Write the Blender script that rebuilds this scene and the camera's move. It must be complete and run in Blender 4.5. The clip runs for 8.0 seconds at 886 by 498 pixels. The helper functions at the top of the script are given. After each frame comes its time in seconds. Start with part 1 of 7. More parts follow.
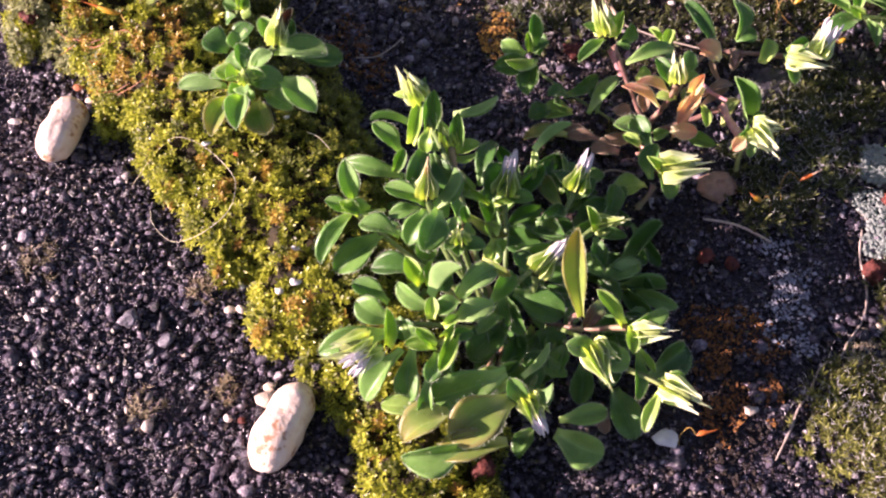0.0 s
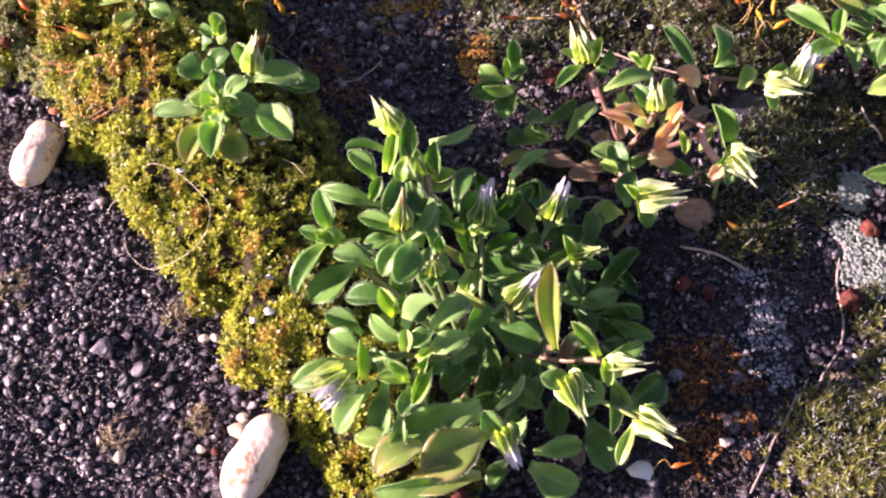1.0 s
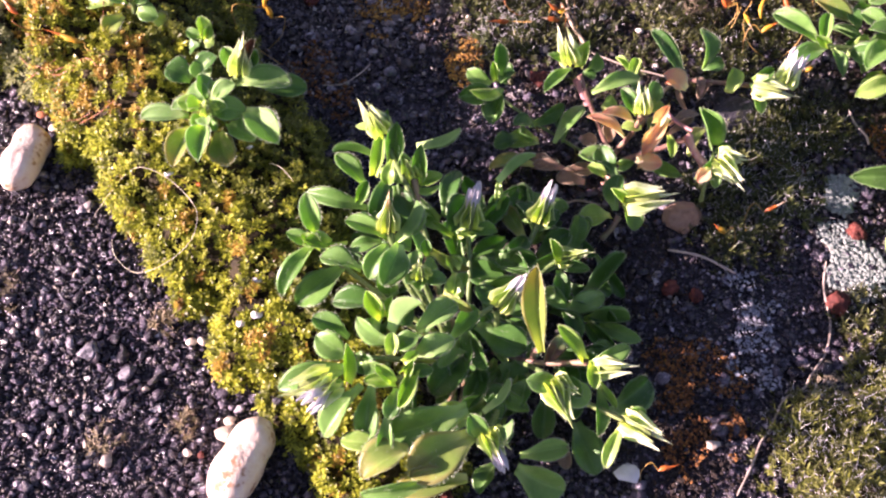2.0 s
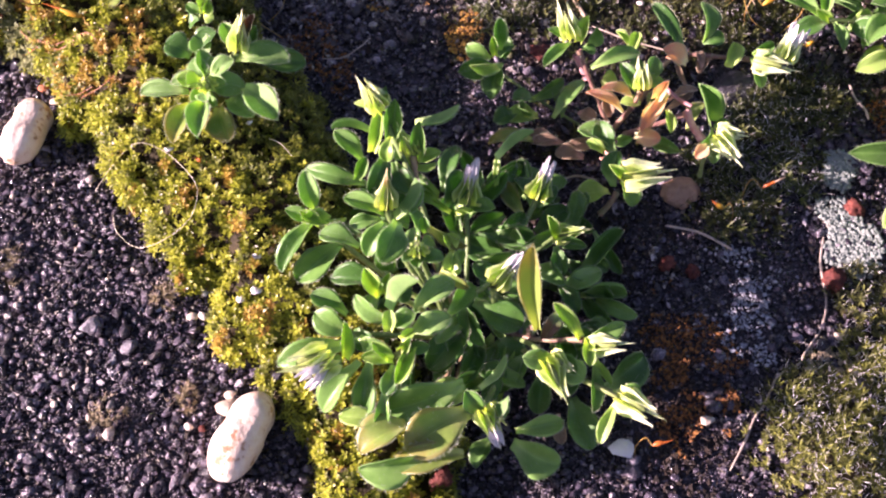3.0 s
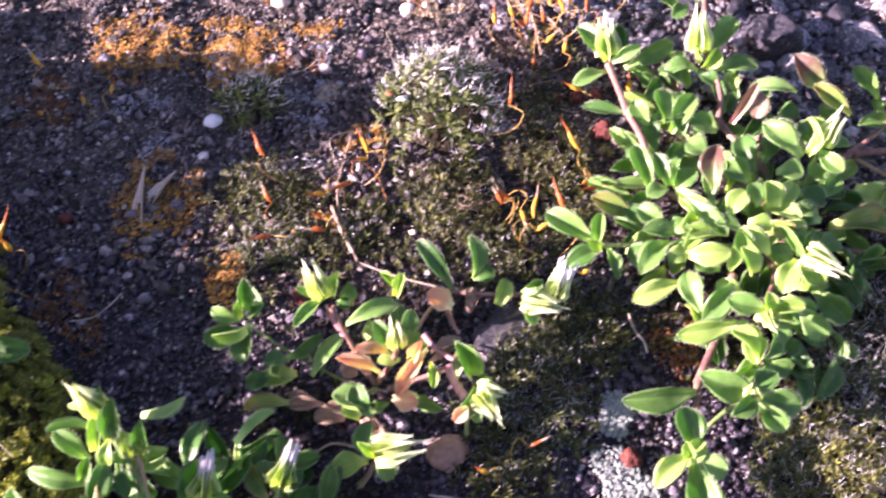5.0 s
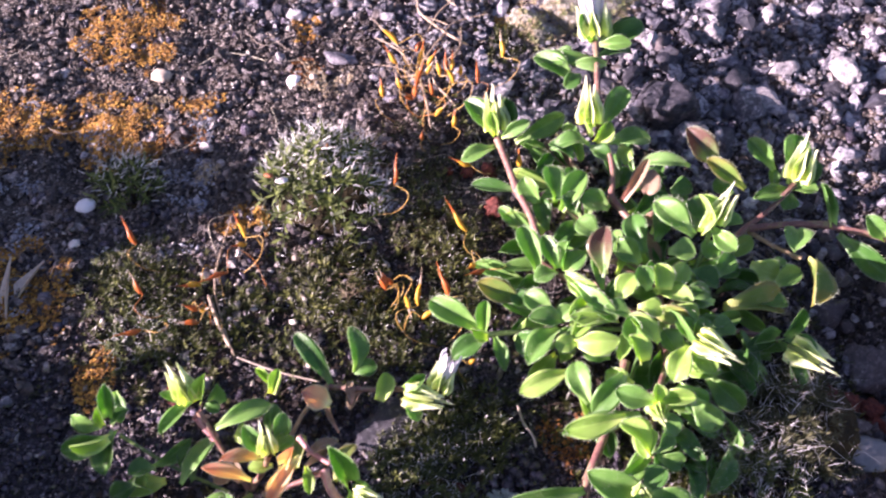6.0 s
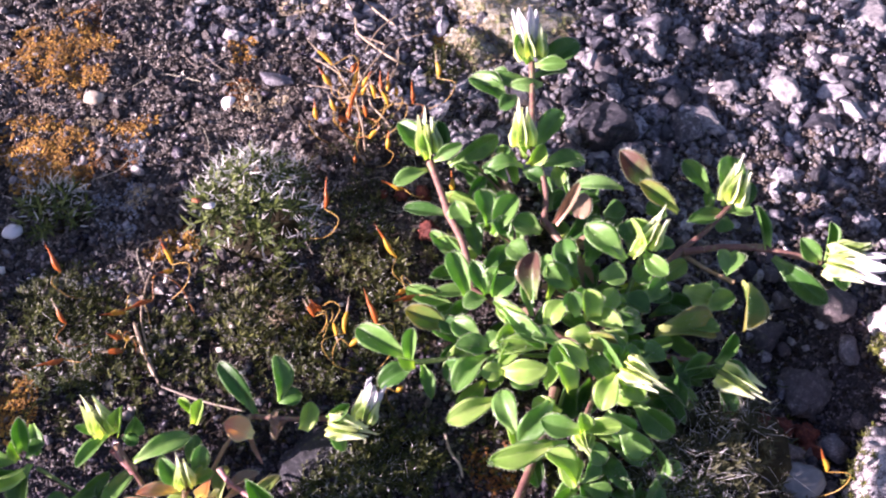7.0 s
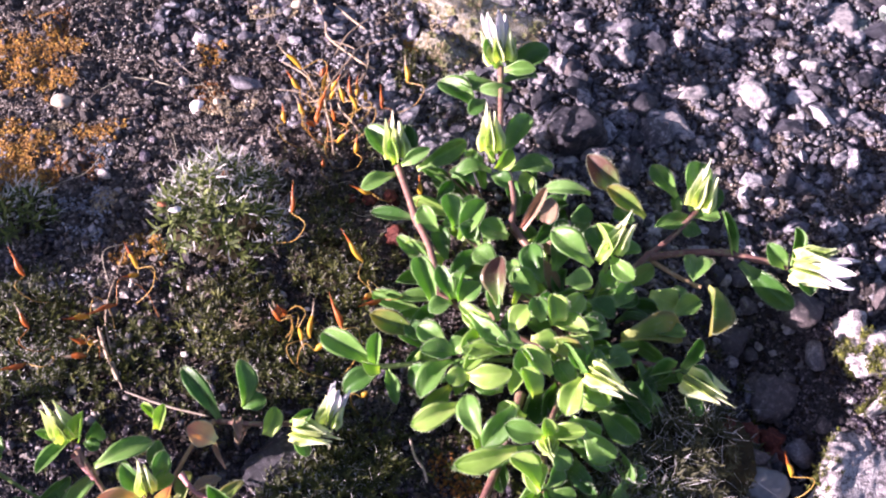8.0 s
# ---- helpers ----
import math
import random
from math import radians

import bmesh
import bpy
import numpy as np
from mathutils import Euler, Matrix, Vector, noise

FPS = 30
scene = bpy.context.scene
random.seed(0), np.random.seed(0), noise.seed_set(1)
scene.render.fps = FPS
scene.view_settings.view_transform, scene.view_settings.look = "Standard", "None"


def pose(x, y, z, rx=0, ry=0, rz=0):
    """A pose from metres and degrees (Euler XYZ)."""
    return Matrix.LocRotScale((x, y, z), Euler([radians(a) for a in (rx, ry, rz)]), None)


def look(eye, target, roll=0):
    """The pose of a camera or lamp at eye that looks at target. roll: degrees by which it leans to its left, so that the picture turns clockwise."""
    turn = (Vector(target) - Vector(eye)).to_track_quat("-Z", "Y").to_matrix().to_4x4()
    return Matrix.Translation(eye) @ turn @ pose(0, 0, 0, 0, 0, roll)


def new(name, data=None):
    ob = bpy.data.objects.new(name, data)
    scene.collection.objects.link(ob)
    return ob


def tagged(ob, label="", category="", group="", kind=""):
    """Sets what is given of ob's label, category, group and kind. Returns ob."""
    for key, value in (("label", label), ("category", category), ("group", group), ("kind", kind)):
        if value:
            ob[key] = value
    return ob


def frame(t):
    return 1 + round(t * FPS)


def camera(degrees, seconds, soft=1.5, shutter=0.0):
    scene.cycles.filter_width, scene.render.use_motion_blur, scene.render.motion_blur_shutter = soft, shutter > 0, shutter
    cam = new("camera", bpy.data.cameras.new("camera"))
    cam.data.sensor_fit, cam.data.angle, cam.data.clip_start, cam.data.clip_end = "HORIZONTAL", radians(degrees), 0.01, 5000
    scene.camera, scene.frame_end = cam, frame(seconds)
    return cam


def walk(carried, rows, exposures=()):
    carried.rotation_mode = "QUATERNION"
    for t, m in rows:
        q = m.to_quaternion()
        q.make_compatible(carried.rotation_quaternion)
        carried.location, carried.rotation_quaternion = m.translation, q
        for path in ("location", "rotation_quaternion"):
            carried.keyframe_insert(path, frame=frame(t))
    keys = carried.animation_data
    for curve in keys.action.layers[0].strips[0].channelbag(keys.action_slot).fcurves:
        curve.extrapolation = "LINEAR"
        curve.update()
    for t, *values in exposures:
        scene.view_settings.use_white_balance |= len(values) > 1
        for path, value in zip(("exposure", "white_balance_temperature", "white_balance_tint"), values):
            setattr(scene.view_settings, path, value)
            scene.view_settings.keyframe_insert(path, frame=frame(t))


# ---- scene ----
# The place is laid out in centimetres; CM turns them into metres.
CM = 0.01
cam = camera(43.0, 8.0, soft=2.1, shutter=0.4)
PATH = [
    (0, (0.032, 0.153, 14.505), (0.033, 1.213, 12.808), 0.9),
    (0.5, (0.126, 0.425, 14.605), (0.136, 1.475, 12.902), 1.5),
    (1, (0.263, 0.547, 14.666), (0.278, 1.607, 12.97), 1.7),
    (1.5, (0.363, 0.58, 14.701), (0.383, 1.655, 13.014), 1.9),
    (2, (0.383, 0.537, 14.668), (0.406, 1.603, 12.976), 2.0),
    (2.2, (0.389, 0.539, 14.689), (0.412, 1.587, 12.986), 2.1),
    (3.3, (0.637, 0.791, 14.998), (0.644, 1.789, 13.265), 1.4),
    (3.5, (0.773, 0.869, 15.066), (0.79, 1.889, 13.346), 1.9),
    (4, (1.724, 1.82, 15.469), (1.746, 2.873, 13.769), 1.7),
    (4.5, (2.667, 3.131, 15.695), (2.721, 4.205, 14.008), 1.7),
    (5, (3.775, 4.041, 15.718), (3.85, 5.112, 14.03), 0.9),
    (5.2, (4.167, 4.312, 15.662), (4.253, 5.391, 13.98), 0.9),
    (6.3, (5.377, 5.492, 15.659), (5.54, 6.588, 13.994), 3.3),
    (6.5, (5.59, 5.566, 15.689), (5.756, 6.659, 14.022), 3.4),
    (7, (6.102, 5.586, 15.712), (6.268, 6.685, 14.049), 3.2),
    (7.5, (6.374, 5.596, 15.72), (6.549, 6.703, 14.064), 3.5),
    (8, (6.424, 5.573, 15.69), (6.614, 6.676, 14.033), 4.3),
]
walk(cam, [(t, look(Vector(eye) * CM, Vector(target) * CM, roll)) for t, eye, target, roll in PATH],
     exposures=[(0.0, 1.56, 6700, 46), (0.6, 1.58, 6700, 46), (1.5, 1.92, 6660, 48), (3.3, 1.8, 6530, 48), (4.0, 1.92, 6560, 48), (4.5, 2.34, 6380, 55), (5.2, 2.32, 6310, 52), (6.5, 1.74, 6130, 42), (8.0, 1.74, 6170, 42)])

# ---- light ----
SUN_AZ, SUN_EL = 187.0, 16.8  # the way to the sun: degrees from +x towards +y, and above the ground
sun_way = Vector((math.cos(radians(SUN_AZ)) * math.cos(radians(SUN_EL)), math.sin(radians(SUN_AZ)) * math.cos(radians(SUN_EL)), math.sin(radians(SUN_EL))))
world = bpy.data.worlds.new("sky")
scene.world = world
world.use_nodes = True
sky = world.node_tree.nodes.new("ShaderNodeTexSky")
sky.sky_type = 'NISHITA'
sky.sun_disc = False
sky.dust_density = 1.0
sky.sun_elevation = radians(SUN_EL)
sky.sun_rotation = radians(90.0 - SUN_AZ)
world.node_tree.links.new(sky.outputs[0], world.node_tree.nodes["Background"].inputs[0])
world.node_tree.nodes["Background"].inputs[1].default_value = 0.05
sun_data = bpy.data.lights.new("sun", 'SUN')
sun_data.energy = 5.0
sun_data.angle = radians(0.5)
sun_data.color = (1.0, 0.89, 0.79)
sun = new("sun", sun_data)
sun.matrix_world = look(sun_way * 3.0, (0, 0, 0))


# ---- materials ----
def material(name, stops, rough=0.6, scale=300.0, island=0.0, objects=0.0, bump=0.3, translucent=0.0, spec=0.4, fine=4.0, sheen=0.0):
    """Colour from a ramp over two noises, mixed with a random value for each island or object."""
    m = bpy.data.materials.new(name)
    m.use_nodes = True
    n, l = m.node_tree.nodes, m.node_tree.links
    b = n["Principled BSDF"]
    geo = n.new("ShaderNodeNewGeometry")
    a = n.new("ShaderNodeTexNoise")
    a.inputs["Scale"].default_value, a.inputs["Detail"].default_value = scale, 5.0
    l.new(geo.outputs["Position"], a.inputs["Vector"])
    c = n.new("ShaderNodeTexNoise")
    c.inputs["Scale"].default_value, c.inputs["Detail"].default_value = scale * fine, 6.0
    l.new(geo.outputs["Position"], c.inputs["Vector"])
    mix = n.new("ShaderNodeMix")
    mix.inputs[0].default_value = 0.4
    l.new(a.outputs[0], mix.inputs[2])
    l.new(c.outputs[0], mix.inputs[3])
    value = mix.outputs[0]
    stretch = n.new("ShaderNodeMapRange")
    stretch.inputs[1].default_value, stretch.inputs[2].default_value = 0.3, 0.7
    l.new(value, stretch.inputs[0])
    value = stretch.outputs[0]
    for share, source in ((island, geo.outputs["Random Per Island"]), (objects, None)):
        if share > 0:
            if source is None:
                info = n.new("ShaderNodeObjectInfo")
                source = info.outputs["Random"]
            extra = n.new("ShaderNodeMix")
            extra.inputs[0].default_value = share
            l.new(value, extra.inputs[2])
            l.new(source, extra.inputs[3])
            value = extra.outputs[0]
    ramp = n.new("ShaderNodeValToRGB")
    e = ramp.color_ramp.elements
    while len(e) < len(stops):
        e.new(0.5)
    for k, (at, colour) in enumerate(stops):
        e[k].position, e[k].color = at, (*colour, 1.0)
    l.new(value, ramp.inputs[0])
    l.new(ramp.outputs[0], b.inputs["Base Color"])
    b.inputs["Roughness"].default_value = rough
    b.inputs["Specular IOR Level"].default_value = spec
    if sheen:
        b.inputs["Sheen Weight"].default_value = sheen
    if bump:
        bm_ = n.new("ShaderNodeBump")
        bm_.inputs["Strength"].default_value, bm_.inputs["Distance"].default_value = bump, 0.0004
        l.new(c.outputs[0], bm_.inputs["Height"])
        l.new(bm_.outputs[0], b.inputs["Normal"])
    if translucent:
        tr = n.new("ShaderNodeBsdfTranslucent")
        l.new(ramp.outputs[0], tr.inputs[0])
        add = n.new("ShaderNodeMixShader")
        add.inputs[0].default_value = translucent
        l.new(b.outputs[0], add.inputs[1])
        l.new(tr.outputs[0], add.inputs[2])
        l.new(add.outputs[0], n["Material Output"].inputs[0])
    return m


def leaf_material(name, low, high, tip=None, rim=None, rough=0.34, translucent=0.42, tip_from=0.55):
    """A leaf: colour along and across by its UV map, with a paler midrib, faint side veins and a fine hairy sheen."""
    m = bpy.data.materials.new(name)
    m.use_nodes = True
    n, l = m.node_tree.nodes, m.node_tree.links
    b = n["Principled BSDF"]
    uv = n.new("ShaderNodeUVMap")
    sep = n.new("ShaderNodeSeparateXYZ")
    l.new(uv.outputs[0], sep.inputs[0])

    def maths(kind, x, y=None):
        node = n.new("ShaderNodeMath")
        node.operation = kind
        for k, v in enumerate((x, y)):
            if v is not None:
                if isinstance(v, (int, float)):
                    node.inputs[k].default_value = v
                else:
                    l.new(v, node.inputs[k])
        return node.outputs[0]

    def blend(share, x, y):
        node = n.new("ShaderNodeMix")
        node.data_type = 'RGBA'
        if isinstance(share, (int, float)):
            node.inputs[0].default_value = share
        else:
            l.new(share, node.inputs[0])
        for k, v in ((6, x), (7, y)):
            if isinstance(v, tuple):
                node.inputs[k].default_value = (*v, 1.0)
            else:
                l.new(v, node.inputs[k])
        return node.outputs[2]

    def ranged(v, a, c, d=0.0, e=1.0):
        node = n.new("ShaderNodeMapRange")
        node.interpolation_type = 'SMOOTHSTEP'
        l.new(v, node.inputs[0])
        for k, x in enumerate((a, c, d, e)):
            node.inputs[k + 1].default_value = x
        return node.outputs[0]

    across = maths('ABSOLUTE', maths('SUBTRACT', sep.outputs[0], 0.5))
    info = n.new("ShaderNodeObjectInfo")
    geo = n.new("ShaderNodeNewGeometry")
    spots = n.new("ShaderNodeTexNoise")
    spots.inputs["Scale"].default_value, spots.inputs["Detail"].default_value = 700.0, 5.0
    l.new(geo.outputs["Position"], spots.inputs["Vector"])
    fine = n.new("ShaderNodeTexNoise")
    fine.inputs["Scale"].default_value, fine.inputs["Detail"].default_value = 4000.0, 4.0
    l.new(geo.outputs["Position"], fine.inputs["Vector"])
    colour = blend(maths('ADD', maths('MULTIPLY', info.outputs["Random"], 0.7), maths('MULTIPLY', maths('SUBTRACT', spots.outputs[0], 0.35), 1.0)), low, high)
    if tip:
        colour = blend(ranged(maths('ADD', sep.outputs[1], maths('MULTIPLY', maths('SUBTRACT', spots.outputs[0], 0.5), 0.6)), tip_from, min(1.0, tip_from + 0.45), 0.0, 0.85), colour, tip)
    if rim:
        colour = blend(ranged(across, 0.36, 0.5, 0.0, 0.8), colour, rim)
    colour = blend(ranged(sep.outputs[1], 0.42, 0.04, 0.0, 0.8), colour, tuple(min(1.0, 1.4 * c + 0.13) for c in (high[0] * 1.3, high[1], high[2] * 1.15)))
    rib = ranged(across, 0.0, 0.035, 0.22, 0.0)
    colour = blend(ranged(across, 0.40, 0.5, 0.0, 0.3), colour, tuple(min(1.0, 1.5 * c + 0.06) for c in high))
    colour = blend(rib, colour, tuple(min(1.0, 1.6 * c + 0.03) for c in high))
    l.new(colour, b.inputs["Base Color"])
    b.inputs["Roughness"].default_value = rough
    b.inputs["Specular IOR Level"].default_value = 0.6
    b.inputs["Sheen Weight"].default_value = 0.06
    b.inputs["Sheen Roughness"].default_value = 0.4
    bump = n.new("ShaderNodeBump")
    bump.inputs["Strength"].default_value, bump.inputs["Distance"].default_value = 0.3, 0.0002
    l.new(maths('ADD', maths('MULTIPLY', rib, -0.4), fine.outputs[0]), bump.inputs["Height"])
    l.new(bump.outputs[0], b.inputs["Normal"])
    tr = n.new("ShaderNodeBsdfTranslucent")
    bright = n.new("ShaderNodeMix")
    bright.data_type = 'RGBA'
    bright.blend_type = 'MULTIPLY'
    bright.inputs[0].default_value = 1.0
    l.new(colour, bright.inputs[6])
    bright.inputs[7].default_value = (1.34, 1.42, 0.72, 1.0)
    l.new(bright.outputs[2], tr.inputs[0])
    add = n.new("ShaderNodeMixShader")
    add.inputs[0].default_value = translucent
    l.new(b.outputs[0], add.inputs[1])
    l.new(tr.outputs[0], add.inputs[2])
    l.new(add.outputs[0], n["Material Output"].inputs[0])
    return m


LEAF = {
    'g': leaf_material("leaf_green", (0.10, 0.26, 0.05), (0.245, 0.46, 0.115)),
    'h': leaf_material("leaf_hairy", (0.165, 0.35, 0.09), (0.31, 0.52, 0.16), rough=0.6),
    # 'd': the leaf green with shade put into it, for lower and inner leaves
    'd': leaf_material("leaf_shaded", (0.05, 0.165, 0.03), (0.12, 0.3, 0.06)),
    'y': leaf_material("leaf_young", (0.25, 0.45, 0.075), (0.44, 0.62, 0.17), translucent=0.4),
    'e': leaf_material("leaf_ageing", (0.19, 0.32, 0.065), (0.32, 0.44, 0.10), tip=(0.38, 0.34, 0.09), rim=(0.32, 0.2, 0.1)),
    'o': leaf_material("leaf_orange", (0.7, 0.48, 0.28), (0.86, 0.64, 0.4), tip=(0.78, 0.4, 0.28)),
    't': leaf_material("leaf_dry", (0.22, 0.14, 0.085), (0.38, 0.26, 0.165), rough=0.8, translucent=0.15),
    'p': leaf_material("leaf_purple", (0.16, 0.28, 0.09), (0.26, 0.37, 0.14), tip=(0.17, 0.055, 0.065), rim=(0.18, 0.07, 0.07), tip_from=0.25),
}
HAIR = material("leaf_hair", [(0.0, (0.5, 0.58, 0.38)), (1.0, (0.66, 0.72, 0.55))], rough=0.4, bump=0.0, translucent=0.4)
SEPAL = leaf_material("sepal", (0.27, 0.43, 0.07), (0.42, 0.56, 0.14), tip=(0.86, 0.86, 0.74), rim=(0.6, 0.66, 0.42), translucent=0.42, tip_from=0.7)
SEPAL_WHITE = leaf_material("sepal_white", (0.34, 0.48, 0.12), (0.5, 0.62, 0.24), tip=(0.9, 0.9, 0.84), rim=(0.78, 0.8, 0.66), translucent=0.4, tip_from=0.28)
SEPAL_PINK = leaf_material("sepal_pink", (0.28, 0.42, 0.08), (0.40, 0.52, 0.13), tip=(0.66, 0.38, 0.3), rim=(0.6, 0.62, 0.45), translucent=0.35)
PETAL = material("petal", [(0.0, (0.74, 0.72, 0.76)), (1.0, (0.9, 0.89, 0.9))], rough=0.5, scale=500, bump=0.2, translucent=0.35)
STEM = {
    'g': material("stem_green", [(0.0, (0.10, 0.18, 0.05)), (1.0, (0.2, 0.28, 0.09))], rough=0.45, scale=400),
    'y': material("stem_pale", [(0.0, (0.2, 0.28, 0.08)), (1.0, (0.34, 0.38, 0.14))], rough=0.45, scale=400),
    'p': material("stem_purple", [(0.0, (0.14, 0.06, 0.06)), (0.5, (0.26, 0.14, 0.11)), (1.0, (0.3, 0.3, 0.15))], rough=0.45, scale=300),
    'k': material("stem_pink", [(0.0, (0.42, 0.15, 0.17)), (1.0, (0.66, 0.4, 0.38))], rough=0.45, scale=300),
    't': material("stem_tan", [(0.0, (0.3, 0.2, 0.1)), (1.0, (0.45, 0.33, 0.2))], rough=0.6, scale=400),
}


def ground_material():
    """Weathered asphalt: dark binder with bedded fines, each a cell with its own shade, browner and dustier towards the far side."""
    m = bpy.data.materials.new("asphalt_binder")
    m.use_nodes = True
    n, l = m.node_tree.nodes, m.node_tree.links
    b = n["Principled BSDF"]
    geo = n.new("ShaderNodeNewGeometry")

    def ramp(source, stops):
        node = n.new("ShaderNodeValToRGB")
        e = node.color_ramp.elements
        while len(e) < len(stops):
            e.new(0.5)
        for k, (at, colour) in enumerate(stops):
            e[k].position, e[k].color = at, (*colour, 1.0)
        l.new(source, node.inputs[0])
        return node.outputs[0]

    def wave(scale, detail):
        node = n.new("ShaderNodeTexNoise")
        node.inputs["Scale"].default_value, node.inputs["Detail"].default_value = scale, detail
        l.new(geo.outputs["Position"], node.inputs["Vector"])
        return node.outputs[0]

    def cells(scale):
        node = n.new("ShaderNodeTexVoronoi")
        node.inputs["Scale"].default_value = scale
        l.new(geo.outputs["Position"], node.inputs["Vector"])
        split = n.new("ShaderNodeSeparateColor")
        l.new(node.outputs["Color"], split.inputs[0])
        return node.outputs["Distance"], split.outputs[0]

    def blend(share, x, y, kind='MIX'):
        node = n.new("ShaderNodeMix")
        node.data_type, node.blend_type = 'RGBA', kind
        if isinstance(share, float):
            node.inputs[0].default_value = share
        else:
            l.new(share, node.inputs[0])
        l.new(x, node.inputs[6])
        l.new(y, node.inputs[7])
        return node.outputs[2]

    small_d, small_c = cells(2600.0)
    large_d, large_c = cells(1250.0)
    dark = ramp(small_c, [(0.0, (0.008, 0.006, 0.010)), (0.6, (0.03, 0.024, 0.034)), (0.85, (0.08, 0.068, 0.085)), (1.0, (0.3, 0.27, 0.3))])
    dust = ramp(small_c, [(0.0, (0.016, 0.011, 0.008)), (0.4, (0.065, 0.048, 0.04)), (0.7, (0.16, 0.128, 0.108)), (0.9, (0.4, 0.35, 0.31)), (1.0, (0.78, 0.73, 0.66))])
    lumps = ramp(large_c, [(0.0, (0.014, 0.011, 0.009)), (0.6, (0.09, 0.072, 0.06)), (1.0, (0.34, 0.3, 0.26))])
    dust = blend(0.35, dust, lumps)
    sep = n.new("ShaderNodeSeparateXYZ")
    l.new(geo.outputs["Position"], sep.inputs[0])
    far = n.new("ShaderNodeMath")
    far.operation = 'MULTIPLY_ADD'
    l.new(sep.outputs[1], far.inputs[0])
    far.inputs[1].default_value, far.inputs[2].default_value = 28.0, -4.6
    worn = n.new("ShaderNodeMath")
    worn.operation = 'MULTIPLY_ADD'
    l.new(wave(55.0, 4.0), worn.inputs[0])
    worn.inputs[1].default_value = 2.2
    l.new(far.outputs[0], worn.inputs[2])
    share = n.new("ShaderNodeMapRange")
    l.new(worn.outputs[0], share.inputs[0])
    share.inputs[1].default_value, share.inputs[2].default_value = 0.2, 1.2
    colour = blend(share.outputs[0], dark, dust)
    stain = ramp(wave(170.0, 6.0), [(0.3, (0.22, 0.2, 0.2)), (0.5, (0.75, 0.72, 0.7)), (0.7, (1.5, 1.44, 1.38))])
    l.new(blend(1.0, colour, stain, 'MULTIPLY'), b.inputs["Base Color"])
    b.inputs["Roughness"].default_value = 0.5
    b.inputs["Specular IOR Level"].default_value = 0.5
    height = n.new("ShaderNodeMath")
    height.operation = 'ADD'
    l.new(small_d, height.inputs[0])
    l.new(large_d, height.inputs[1])
    bump = n.new("ShaderNodeBump")
    bump.invert = True
    bump.inputs["Strength"].default_value, bump.inputs["Distance"].default_value = 1.0, 0.0003
    l.new(height.outputs[0], bump.inputs["Height"])
    l.new(bump.outputs[0], b.inputs["Normal"])
    return m


GROUND = ground_material()
GRIT = material("asphalt_grit", [(0.0, (0.009, 0.007, 0.011)), (0.45, (0.024, 0.019, 0.030)), (0.62, (0.052, 0.043, 0.062)), (0.8, (0.13, 0.11, 0.14)), (0.93, (0.5, 0.45, 0.48)), (1.0, (0.44, 0.32, 0.22))], rough=0.2, scale=700, island=0.72, bump=1.0, spec=0.7, fine=5.0)
DUST = material("asphalt_dust", [(0.0, (0.018, 0.0155, 0.012)), (0.45, (0.078, 0.063, 0.053)), (0.66, (0.185, 0.157, 0.132)), (0.82, (0.44, 0.4, 0.355)), (1.0, (0.84, 0.81, 0.75))], rough=0.35, scale=280, island=0.6, bump=1.0, spec=0.5, fine=8.0)
SAND = material("coarse_sand", [(0.0, (0.05, 0.047, 0.055)), (0.35, (0.11, 0.107, 0.122)), (0.6, (0.2, 0.197, 0.216)), (0.8, (0.34, 0.33, 0.35)), (1.0, (0.68, 0.67, 0.67))], rough=0.35, scale=1500, island=0.6, bump=1.0, spec=0.55, fine=3.0)
CLODS = material("weathered_clods", [(0.0, (0.014, 0.011, 0.011)), (0.4, (0.05, 0.04, 0.038)), (0.6, (0.13, 0.108, 0.1)), (0.78, (0.31, 0.275, 0.26)), (1.0, (0.72, 0.68, 0.65))], rough=0.5, scale=900, island=0.62, bump=1.0, spec=0.5, fine=4.0)
# soil brown, lowered further to hold the shade of joint and plants
SOIL_AND_SHADE = material("soil_and_shade", [(0.0, (0.008, 0.005, 0.004)), (0.6, (0.026, 0.016, 0.011)), (0.85, (0.055, 0.036, 0.024)), (1.0, (0.15, 0.105, 0.072))], rough=0.8, scale=900, island=0.55, bump=1.0, fine=4.0)
CHIPS = material("asphalt_chippings", [(0.0, (0.02, 0.02, 0.028)), (0.4, (0.045, 0.045, 0.062)), (0.52, (0.13, 0.125, 0.155)), (0.62, (0.42, 0.40, 0.43)), (1.0, (0.86, 0.83, 0.82))], rough=0.35, scale=1100, island=0.42, bump=1.0, spec=0.6, fine=5.0)
